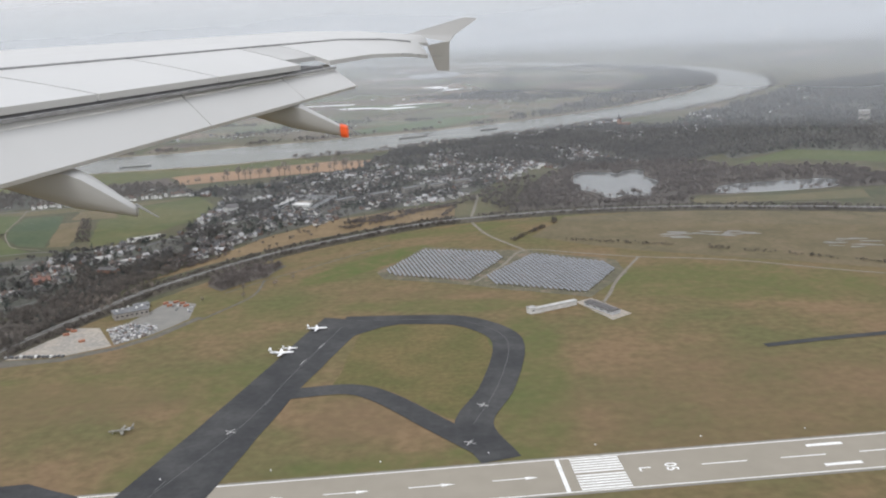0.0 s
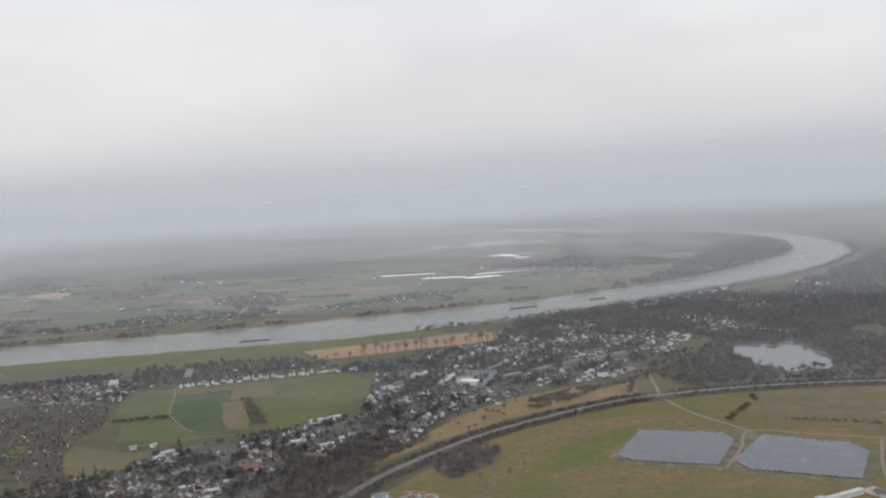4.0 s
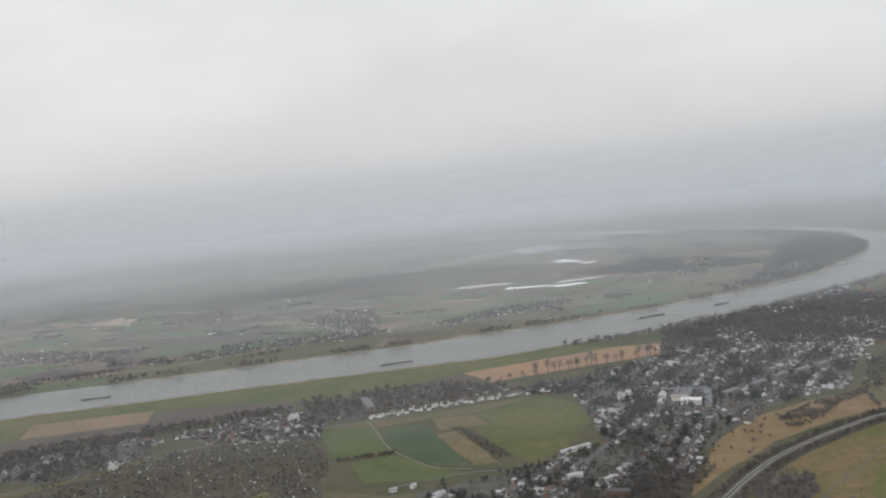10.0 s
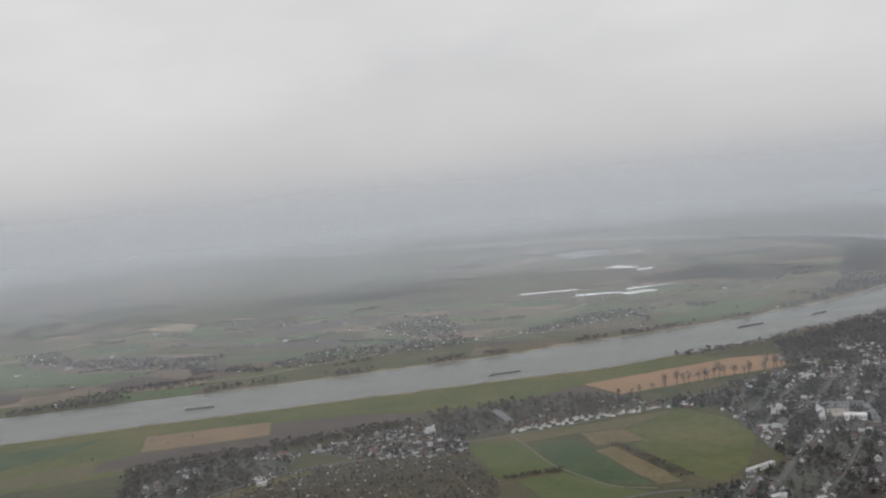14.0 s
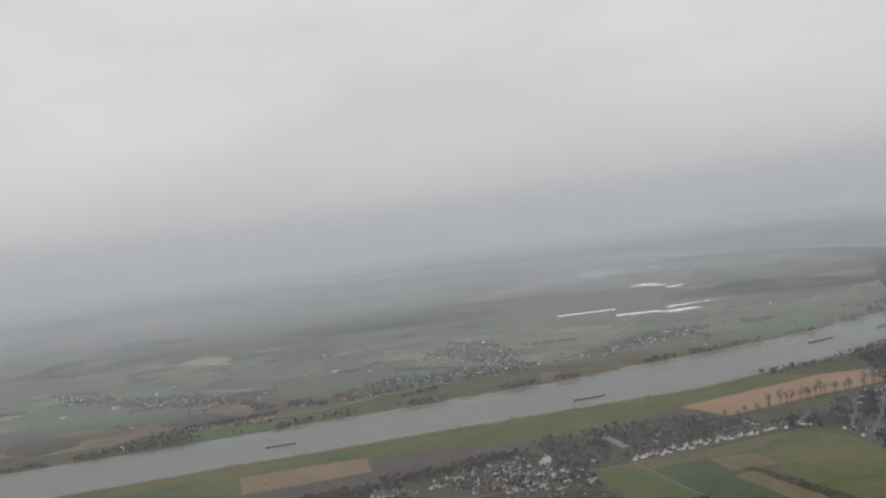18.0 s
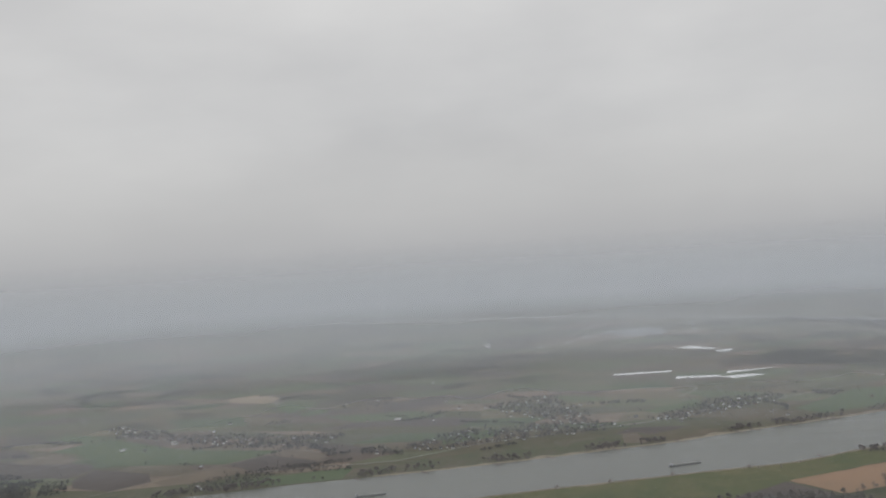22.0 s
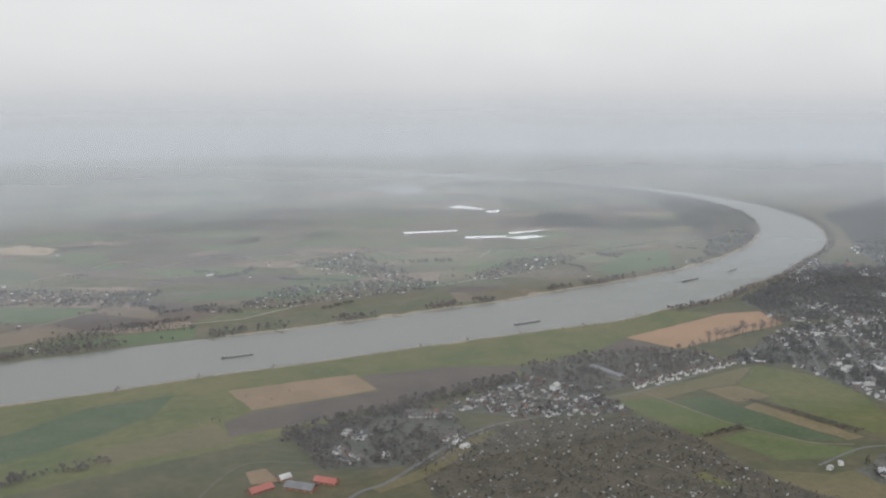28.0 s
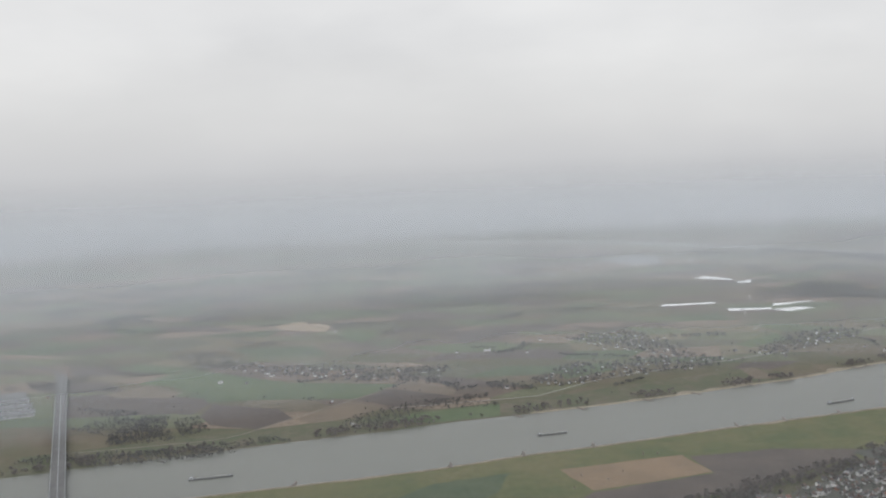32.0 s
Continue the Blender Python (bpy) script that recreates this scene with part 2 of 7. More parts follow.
M["wall_white"] = mat("white_render_wall", (0.56, 0.56, 0.54), (0.70, 0.70, 0.68), 3, 0.75, rand=0.25)
M["wall_brick"] = mat("brick_wall", (0.23, 0.12, 0.085), (0.30, 0.17, 0.12), 2, 0.85, rand=0.2)
M["wall_grey"] = mat("grey_cladding", (0.36, 0.37, 0.38), (0.46, 0.47, 0.48), 4, 0.6)
M["roof_dark"] = mat("dark_tiled_roof", (0.055, 0.052, 0.052), (0.10, 0.092, 0.088), 2, 0.6, rand=0.3)
M["roof_brown"] = mat("brown_tiled_roof", (0.075, 0.060, 0.052), (0.115, 0.088, 0.072), 2, 0.7, rand=0.3)
M["roof_red"] = mat("red_tiled_roof", (0.15, 0.075, 0.058), (0.20, 0.095, 0.070), 2, 0.7, rand=0.2)
M["roof_farm"] = mat("bright_red_sheet_roof", (0.27, 0.085, 0.065), (0.33, 0.11, 0.085), 4, 0.6, grain=0.1)
M["wall_taupe"] = mat("taupe_render_wall", (0.24, 0.225, 0.205), (0.31, 0.29, 0.265), 3, 0.8, rand=0.15)
M["shrub"] = mat("brown_shrub_twigs", (0.096, 0.084, 0.070), (0.130, 0.112, 0.092), 30, 0.9, island=0.12, sheen=0.03)
M["near_land"] = mat("rough_winter_grass", (0.064, 0.070, 0.040), (0.098, 0.086, 0.054), 60, 0.9, fine=8, grain=0.12, spec=0.25)
M["roof_white"] = mat("white_roof_membrane", (0.56, 0.56, 0.55), (0.68, 0.68, 0.66), 4, 0.7)
M["roof_flat"] = mat("gravel_flat_roof", (0.28, 0.28, 0.27), (0.44, 0.43, 0.41), 4, 0.85, rand=0.2)
M["pane"] = mat("window_pane", (0.030, 0.034, 0.04), (0.05, 0.055, 0.06), 3, 0.12)
M["bark"] = mat("bark", (0.095, 0.084, 0.073), (0.145, 0.126, 0.110), 1.0, 0.9)
M["twig"] = mat("bare_twigs", (0.098, 0.095, 0.093), (0.140, 0.133, 0.127), 45, 0.9, island=0.15, sheen=0.03)
M["twig_dark"] = mat("dark_bare_twigs", (0.108, 0.096, 0.086), (0.150, 0.132, 0.118), 45, 0.9, island=0.15, sheen=0.03)
M["twig_red"] = mat("reddish_bare_twigs", (0.122, 0.106, 0.100), (0.166, 0.144, 0.134), 40, 0.9, island=0.12, sheen=0.05)
M["twig_tall"] = mat("pale_brown_twigs", (0.190, 0.160, 0.138), (0.245, 0.208, 0.176), 40, 0.9, island=0.15, sheen=0.1)
M["needle"] = mat("evergreen_foliage", (0.026, 0.040, 0.036), (0.044, 0.058, 0.048), 12, 0.8, island=0.3, sheen=0.05)
M["far_trees"] = mat("distant_bare_trees", (0.094, 0.092, 0.090), (0.132, 0.124, 0.116), 60, 0.9, island=0.12, sheen=0.04)
M["foil"] = mat("white_crop_foil", (0.72, 0.73, 0.73), (0.85, 0.85, 0.84), 12, 0.45)
M["metal_white"] = mat("white_aircraft_paint", (0.74, 0.75, 0.76), (0.82, 0.82, 0.82), 5, 0.35)
M["metal_grey"] = mat("grey_aircraft_paint", (0.30, 0.31, 0.32), (0.38, 0.39, 0.40), 3, 0.45)
M["weathered"] = mat("weathered_bare_metal", (0.15, 0.145, 0.12), (0.23, 0.22, 0.19), 2.0, 0.7)
M["panel"] = mat("solar_module_glass", (0.145, 0.152, 0.168), (0.175, 0.182, 0.196), 8, 0.3, rand=0.08, grain=0.05)
M["steel"] = mat("galvanised_steel", (0.40, 0.41, 0.42), (0.5, 0.5, 0.51), 2, 0.5, metal=0.6)
M["hull"] = mat("dark_barge_hull", (0.10, 0.103, 0.11), (0.14, 0.143, 0.15), 6, 0.6)
M["cargo"] = mat("barge_hatch_covers", (0.19, 0.19, 0.18), (0.27, 0.265, 0.25), 4, 0.7)
M["orange"] = mat("orange_container_paint", (0.30, 0.13, 0.08), (0.36, 0.165, 0.10), 2, 0.6)
M["marsh"] = mat("wet_brown_grass", (0.108, 0.092, 0.054), (0.150, 0.118, 0.074), 26, 0.9, c=(0.128, 0.106, 0.062), fine=4, spec=0.25, grain=0.12)
M["steam"] = mat("white_steam", (0.80, 0.80, 0.80), (0.9, 0.9, 0.9), 30, 1.0)
M["junk"] = palette("pale_scrap", [(0.42, 0.42, 0.41), (0.62, 0.62, 0.61), (0.24, 0.25, 0.26), (0.10, 0.10, 0.10), (0.45, 0.44, 0.42), (0.30, 0.30, 0.31), (0.16, 0.12, 0.1)], size=2)
M["hut_mix"] = palette("garden_hut_mix", [(0.22, 0.22, 0.215), (0.13, 0.115, 0.10), (0.10, 0.092, 0.087), (0.17, 0.17, 0.17), (0.32, 0.32, 0.315), (0.12, 0.10, 0.092), (0.44, 0.44, 0.43), (0.15, 0.12, 0.10), (0.19, 0.19, 0.19), (0.13, 0.135, 0.12)], size=3)
M["far_green"] = mat("green_field_across_river", (0.064, 0.094, 0.040), (0.086, 0.112, 0.050), 60, 0.85, grain=0.08)
M["wall_mix"] = palette("village_walls", [(0.607, 0.598, 0.580), (0.681, 0.672, 0.653), (0.202, 0.138, 0.110), (0.414, 0.396, 0.368), (0.276, 0.267, 0.258), (0.644, 0.644, 0.626)], size=3)
M["roof_mix"] = palette("village_roofs", [(0.07, 0.068, 0.068), (0.085, 0.074, 0.068), (0.06, 0.06, 0.062), (0.10, 0.078, 0.068), (0.09, 0.09, 0.092), (0.08, 0.074, 0.072), (0.34, 0.34, 0.34)], size=3)
M["plots"] = palette("garden_plots", [(0.060, 0.052, 0.044), (0.072, 0.078, 0.044), (0.068, 0.056, 0.046), (0.050, 0.048, 0.041), (0.098, 0.086, 0.064), (0.064, 0.067, 0.043), (0.054, 0.049, 0.042), (0.078, 0.090, 0.045)], size=5)
M["far_fields"] = palette("far_field_patchwork", [(0.150, 0.108, 0.080), (0.092, 0.070, 0.056), (0.080, 0.100, 0.046), (0.122, 0.100, 0.062), (0.094, 0.112, 0.052), (0.134, 0.114, 0.068), (0.080, 0.062, 0.050), (0.068, 0.092, 0.042), (0.178, 0.134, 0.096), (0.106, 0.112, 0.058), (0.090, 0.088, 0.052), (0.108, 0.082, 0.062)], size=70)


def water(name, tint, rough, wave=0.25):
    m = bpy.data.materials.new(name)
    m.use_nodes = True
    nd, ln = m.node_tree.nodes, m.node_tree.links
    p = nd["Principled BSDF"]
    geo, n1, bp = nd.new("ShaderNodeNewGeometry"), nd.new("ShaderNodeTexNoise"), nd.new("ShaderNodeBump")
    n1.inputs["Scale"].default_value, n1.inputs["Detail"].default_value = 0.35, 4.0
    n3, r3 = nd.new("ShaderNodeTexNoise"), nd.new("ShaderNodeMapRange")
    n3.inputs["Scale"].default_value, n3.inputs["Detail"].default_value = 0.012, 4.0
    mp = nd.new("ShaderNodeMapping")
    mp.inputs["Scale"].default_value = (0.35, 1.6, 1)
    ln.new(geo.outputs["Position"], mp.inputs["Vector"])
    ln.new(mp.outputs[0], n3.inputs["Vector"])
    ln.new(geo.outputs["Position"], n1.inputs["Vector"])
    r3.inputs["To Min"].default_value, r3.inputs["To Max"].default_value = rough * 0.6, rough * 1.5
    ln.new(n3.outputs["Fac"], r3.inputs["Value"])
    ln.new(r3.outputs[0], p.inputs["Roughness"])
    bp.inputs["Strength"].default_value, bp.inputs["Distance"].default_value = 0.5, wave
    ln.new(n1.outputs["Fac"], bp.inputs["Height"])
    ln.new(bp.outputs[0], p.inputs["Normal"])
    p.inputs["Base Color"].default_value = (*tint, 1)
    p.inputs["IOR"].default_value = 1.33
    return m


M["river"] = water("grey_river_water", (0.128, 0.132, 0.112), 0.20)
M["lake"] = water("still_lake_water", (0.12, 0.124, 0.122), 0.06, 0.03)
M["flood"] = water("shallow_flood_water", (0.13, 0.125, 0.11), 0.3, 0.02)


def soft_areas(m, colour, areas):
    """Greener or browner grass in soft-edged ovals (x, y, half length, half width, turn, share)."""
    nd, ln = m.node_tree.nodes, m.node_tree.links
    p = nd["Principled BSDF"]
    geo, wob = nd.new("ShaderNodeNewGeometry"), nd.new("ShaderNodeTexNoise")
    wob.inputs["Scale"].default_value, wob.inputs["Detail"].default_value = 0.03, 4.0
    ln.new(geo.outputs["Position"], wob.inputs["Vector"])
    tuft = nd.new("ShaderNodeTexNoise")
    tuft.inputs["Scale"].default_value, tuft.inputs["Detail"].default_value = 0.11, 8.0
    ln.new(geo.outputs["Position"], tuft.inputs["Vector"])
    col = p.inputs["Base Color"].links[0].from_socket
    for x, y, a, b, turn, share in areas:
        mp, le, ad, mr, mx = nd.new("ShaderNodeMapping"), nd.new("ShaderNodeVectorMath"), nd.new("ShaderNodeMath"), nd.new("ShaderNodeMapRange"), nd.new("ShaderNodeMix")
        mp.vector_type = "TEXTURE"
        mp.inputs["Location"].default_value, mp.inputs["Rotation"].default_value, mp.inputs["Scale"].default_value = (x, y, 0), (0, 0, radians(turn)), (a, b, 100)
        le.operation, ad.operation, mr.interpolation_type = "LENGTH", "ADD", "SMOOTHSTEP"
        ln.new(geo.outputs["Position"], mp.inputs["Vector"])
        ln.new(mp.outputs[0], le.inputs[0])
        ln.new(le.outputs["Value"], ad.inputs[0])
        ln.new(wob.outputs["Fac"], ad.inputs[1])
        mr.inputs["From Min"].default_value, mr.inputs["From Max"].default_value = 1.15, 1.65
        mr.inputs["To Min"].default_value, mr.inputs["To Max"].default_value = share, 0.0
        ln.new(ad.outputs[0], mr.inputs["Value"])
        mx.data_type = "RGBA"
        blot, much = nd.new("ShaderNodeMapRange"), nd.new("ShaderNodeMath")
        blot.inputs["From Min"].default_value, blot.inputs["From Max"].default_value = 0.35, 0.65
        blot.inputs["To Min"].default_value, blot.inputs["To Max"].default_value = 0.35, 1.0
        much.operation = "MULTIPLY"
        ln.new(tuft.outputs["Fac"], blot.inputs["Value"])
        ln.new(mr.outputs[0], much.inputs[0])
        ln.new(blot.outputs[0], much.inputs[1])
        ln.new(much.outputs[0], mx.inputs["Factor"])
        ln.new(col, mx.inputs["A"])
        mx.inputs["B"].default_value = (*colour, 1)
        col = mx.outputs["Result"]
    ln.new(col, p.inputs["Base Color"])


soft_areas(M["heath"], (0.084, 0.108, 0.034), [(520, 505, 95, 42, -14, 0.6), (388, 370, 22, 110, 0, 0.55), (290, 585, 70, 16, 48, 1.0), (170, 370, 120, 22, 5, 0.4), (240, 300, 20, 90, -12, 0.45),
                                               (340, 278, 60, 12, 5, 0.6), (220, 480, 60, 40, 30, 0.35), (350, 480, 70, 14, -5, 0.45), (350, 680, 60, 14, 20, 0.6)])
soft_areas(M["heath"], (0.150, 0.104, 0.062), [(170, 352, 60, 26, -6, 0.6), (480, 330, 90, 60, 8, 0.55), (340, 505, 60, 12, -12, 0.4), (310, 320, 26, 24, 10, 0.7)])


# ---- building helpers ----
def part(name, bm, material, parent=None, label=""):
    me = bpy.data.meshes.new(name)
    bm.to_mesh(me)
    bm.free()
    return put(name, me, material, parent, label)


def put(name, me, material, parent=None, label=""):
    for m in material if isinstance(material, (list, tuple)) else [material]:
        if m and m.name not in [x.name for x in me.materials if x]:
            me.materials.append(m)
    ob = new(name, me)
    ob.parent = parent
    return tagged(ob, label)


def mesh(name, verts, faces, material, parent=None, label="", index=None):
    me = bpy.data.meshes.new(name)
    me.from_pydata([tuple(v) for v in verts], [], [tuple(f) for f in faces])
    ob = put(name, me, material, parent, label)
    if index is not None:
        me.polygons.foreach_set("material_index", np.asarray(index, np.int32))
    me.update()
    return ob


def thing(name, label, category, group="", kind="", at=None):
    ob = new(name)
    ob.empty_display_size = 1
    if at is not None:
        ob.matrix_world = at
    return tagged(ob, label, category, group, kind)


def boxes(name, rows, material, parent=None, label=""):
    """One mesh of boxes (x, y, z, sx, sy, sz, turn): centre of the foot, full sizes, degrees."""
    bm = bmesh.new()
    for x, y, z, sx, sy, sz, turn in rows:
        bmesh.ops.create_cube(bm, size=1, matrix=pose(x, y, z + sz / 2, 0, 0, turn) @ Matrix.Diagonal((sx, sy, sz, 1)))
    return part(name, bm, material, parent, label)


def rough_poly(pts, step=12.0, amp=1.2, seed=0):
    rng = random.Random(seed)
    out = []
    for (x0, y0), (x1, y1) in zip(pts, pts[1:] + pts[:1]):
        n = max(1, int(math.hypot(x1 - x0, y1 - y0) / step))
        for i in range(n):
            f = i / n
            a = amp if i else amp * 0.3
            out.append((x0 + (x1 - x0) * f + rng.uniform(-a, a), y0 + (y1 - y0) * f + rng.uniform(-a, a)))
    return out


def flat(name, pts, z, material, label="", category="", kind="structure", amp=1.2, step=12.0):
    pts = rough_poly(list(pts), step, amp, len(name) + int(abs(pts[0][0])))
    bm = bmesh.new()
    f = bm.faces.new([bm.verts.new((x, y, z)) for x, y in pts])
    if f.calc_area() and f.normal.z < 0:
        f.normal_flip()
    bmesh.ops.triangulate(bm, faces=bm.faces[:])
    bm.normal_update()
    for f in bm.faces:
        if f.normal.z < 0:
            f.normal_flip()
    return tagged(part(name, bm, material), label, category, kind=kind)


def smooth(pts, n=6, closed=False):
    """Points along a curve through the given ones."""
    p = [Vector((*q, 0)[:3]) for q in pts]
    ext = [p[-1]] + p + p[:2] if closed else [2 * p[0] - p[1]] + p + [2 * p[-1] - p[-2]]
    out = []
    for i in range(1, len(ext) - 2):
        a, b, c, d = ext[i - 1:i + 3]
        for k in range(n):
            t = k / n
            out.append(0.5 * (2 * b + (c - a) * t + (2 * a - 5 * b + 4 * c - d) * t * t + (3 * b - a - 3 * c + d) * t ** 3))
    if not closed:
        out.append(p[-1])
    return out


def ribbon(name, pts, profile, material, parent=None, label="", category="", kind="structure", n=6):
    """A strip along a curve; profile: (offset to the left, z) from one side to the other."""
    line = smooth(pts, n)
    verts, faces = [], []
    for i, q in enumerate(line):
        d = (line[min(i + 1, len(line) - 1)] - line[max(i - 1, 0)]).normalized()
        s = Vector((-d.y, d.x, 0))
        verts += [q + s * o + Vector((0, 0, z)) for o, z in profile]
    w = len(profile)
    for i in range(len(line) - 1):
        for j in range(w - 1):
            a = i * w + j
            faces.append((a + 1, a, a + w, a + w + 1))
    ob = mesh(name, verts, faces, material, parent, label)
    return tagged(ob, category=category, kind=kind if parent is None else "")


def inside(x, y, poly):
    hit = False
    j = len(poly) - 1
    for i in range(len(poly)):
        xi, yi = poly[i][0], poly[i][1]
        xj, yj = poly[j][0], poly[j][1]
        if (yi > y) != (yj > y) and x < (xj - xi) * (y - yi) / (yj - yi) + xi:
            hit = not hit
        j = i
    return hit


def scatter(poly, area, rng, avoid=()):
    """About one point in every so many square metres of a polygon."""
    xs, ys = [p[0] for p in poly], [p[1] for p in poly]
    n = int((max(xs) - min(xs)) * (max(ys) - min(ys)) / area)
    out = []
    for _ in range(n):
        x, y = rng.uniform(min(xs), max(xs)), rng.uniform(min(ys), max(ys))
        if inside(x, y, poly) and not any(inside(x, y, a) for a in avoid):
            out.append((x, y))
    return out


# ---- ground, river, lakes ----
ground = mesh("ground", [(-6500, -2500, 0), (6500, -2500, 0), (6500, 6500, 0), (-6500, 6500, 0)], [(0, 1, 2, 3)], M["land"])
tagged(ground, "wide flat winter grassland and farmland under haze", "ground", kind="structure")

NEAR = [(-2600, 830), (-1700, 895), (-1055, 965), (-931, 990), (-765, 1003), (-558, 1020), (-454, 1039), (-358, 1050), (-229, 1070), (-152, 1080), (-34, 1095), (61, 1106), (150, 1140),
        (247, 1168), (337, 1222), (452, 1284), (560, 1366), (655, 1430), (765, 1530), (890, 1690), (975, 1850), (1010, 1990), (1022, 2140), (1012, 2330), (955, 2560), (832, 2770), (662, 2985), (480, 3230), (240, 3440), (-200, 3700), (-700, 3920)]
FAR = [(-2600, 960), (-1700, 1030), (-1108, 1095), (-960, 1110), (-776, 1138), (-654, 1156), (-569, 1165), (-499, 1179), (-407, 1188), (-307, 1200), (-195, 1219), (-111, 1237), (-26, 1254),
       (82, 1290), (180, 1314), (320, 1362), (455, 1436), (589, 1533), (704, 1650), (812, 1795), (886, 1935), (922, 2065), (938, 2230), (905, 2440), (848, 2590), (742, 2765), (590, 2955), (420, 3180), (190, 3375), (-240, 3620), (-720, 3830)]
near_line, far_line = smooth(NEAR, 5), smooth(FAR, 5)
RIVER = [(p.x, p.y) for p in near_line] + [(p.x, p.y) for p in reversed(far_line)]
rv = [(p.x, p.y, 0.10) for p in near_line] + [(p.x, p.y, 0.10) for p in far_line]
nn = len(near_line)
river = mesh("river", rv, [(i, i + 1, nn + i + 1, nn + i) for i in range(nn - 1)], M["river"])
tagged(river, "broad grey river reflecting the overcast sky", "river", kind="structure")


def bank(name, line, side, width, label):
    rng = random.Random(len(name))
    verts, faces = [], []
    for i, q in enumerate(line):
        d = (line[min(i + 1, len(line) - 1)] - line[max(i - 1, 0)]).normalized()
        s = Vector((-d.y, d.x, 0)) * side
        w = width * (0.5 + 1.0 * noise.noise(q * 0.02) ** 2 * 3) + rng.uniform(0, 1.0)
        verts += [q - s * rng.uniform(0.5, 2.5) + Vector((0, 0, 0.06)), q + s * 0.6 * w + Vector((0, 0, 0.7)), q + s * w + Vector((0, 0, 0.02))]
    for i in range(len(line) - 1):
        for j in range(2):
            a = i * 3 + j
            faces.append((a, a + 1, a + 4, a + 3))
    return tagged(mesh(name, verts, faces, M["sand"] if side > 0 else M["stony"]), label, "river bank", kind="structure")


bank("sandy_bank", smooth(FAR[8:20], 18), 1, 12.0, "pale sandy shore of the river with small bays")
bank("stony_bank", smooth(NEAR[2:20], 18), -1, 3.0, "narrow stony shore of the river below the meadow")

LAKE1 = [(p.x, p.y) for p in smooth([(464, 846), (470, 885), (476, 915), (492, 926), (507, 920), (518, 909), (530, 926), (546, 919), (542, 885), (548, 854), (540, 818), (524, 779), (511, 790), (490, 781), (485, 803), (474, 822)], 4, True)]
LAKE2 = [(p.x, p.y) for p in smooth([(586, 795), (608, 818), (660, 826), (703, 824), (695, 788), (638, 775), (590, 780)], 5, True)]
flat("lake", LAKE1, 0.14, M["lake"], "small still lake edged by bare trees", "lake", amp=4.0, step=9)
flat("lake", LAKE2, 0.14, M["lake"], "narrow still lake behind bare trees", "lake", amp=3.0, step=9)

# ---- fields ----
FIELDS = []


def field(name, pts, z, key, label):
    """One field or patch of grass, laid a little above the one before it."""
    flat(name, pts, z + 0.0007 * len(FIELDS), M[key], label, "field")
    FIELDS.append((name, pts))


field("near_land", [(-1500, -100), (-1500, 800), (-1000, 930), (-560, 1000), (-150, 1062), (60, 1090), (170, 1120), (300, 1170), (560, 1310), (760, 1450), (980, 1740), (1500, 1850), (1500, -200)], 0.02, "near_land", "rough winter grass between gardens and fields")
field("airfield_grass", [(-120, 380), (110, 440), (150, 500), (215, 610), (290, 680), (365, 712), (445, 724), (540, 720), (700, 676), (1300, 500), (1300, -900), (-600, -900), (-600, 200)], 0.03, "heath", "brownish dry airfield grass")
field("loop_grass", [(296, 362), (306, 362), (326, 350), (350, 320), (356, 316), (366, 352), (373, 400), (370, 425), (353, 443), (330, 449), (304, 451)], 0.06, "loop", "olive green grass island inside the taxiway loop")
field("marsh", [(410, 645), (443, 712), (540, 716), (690, 672), (900, 600), (860, 470), (619, 518), (481, 590)], 0.06, "marsh", "brown wet rough grass beside the railway")
field("river_meadow", [(-1300, 930), (-931, 986), (-765, 1000), (-558, 1017), (-454, 1036), (-358, 1047), (-229, 1067), (-152, 1077), (-34, 1092), (61, 1103), (150, 1136), (195, 1097), (22, 1031), (-65, 975), (-136, 950), (-300, 890), (-420, 850), (-620, 800), (-1300, 760)], 0.04, "meadow", "green flood meadow along the river")
field("tan_field", [(-433, 988), (-307, 998), (-301, 944), (-421, 925)], 0.07, "tan", "tan ploughed field in the river meadow")
field("brown_field", [(-449, 865), (-449, 900), (-421, 922), (-301, 940), (-302, 992), (-216, 992), (-136, 968), (-166, 943), (-287, 896), (-374, 880)], 0.06, "brown", "dark brown ploughed field")
field("dark_crop_field", [(-650, 905), (-554, 981), (-480, 991), (-503, 942), (-558, 898), (-650, 850)], 0.07, "crop", "dark green winter crop field")
field("olive_field", [(-551, 839), (-550, 869), (-456, 902), (-445, 850), (-523, 841)], 0.07, "olive", "olive stubble field")
field("pale_field", [(-448, 789), (-433, 791), (-428, 764), (-448, 766)], 0.08, "tan", "small pale bare plot beside the farm")
field("rust_field", [(22, 1031), (195, 1093), (262, 1088), (237, 1025), (50, 970)], 0.07, "rust", "large reddish bare field near the river")
field("brown_field", [(-65, 978), (17, 1028), (45, 970), (-35, 968)], 0.07, "brown", "brown field beside the reddish field")
field("grass_verge", [(-118, 852), (-70, 860), (3, 870), (66, 886), (84, 888), (27, 844), (-12, 843), (-57, 830), (-112, 841)], 0.06, "olive", "yellowish grass verge along the row of houses")
field("light_green_field", [(-114, 838), (-66, 832), (-42, 749), (-88, 737)], 0.07, "lime", "light green field crossed by a path")
field("dark_crop_field", [(-57, 820), (-40, 824), (-21, 823), (-9, 788), (4, 740), (18, 688), (-8, 698), (-28, 722), (-45, 762)], 0.07, "crop", "dark green wedge-shaped crop field")
field("pale_field", [(-8, 785), (12, 793), (38, 690), (20, 689)], 0.06, "straw", "pale yellowish strip between fields")
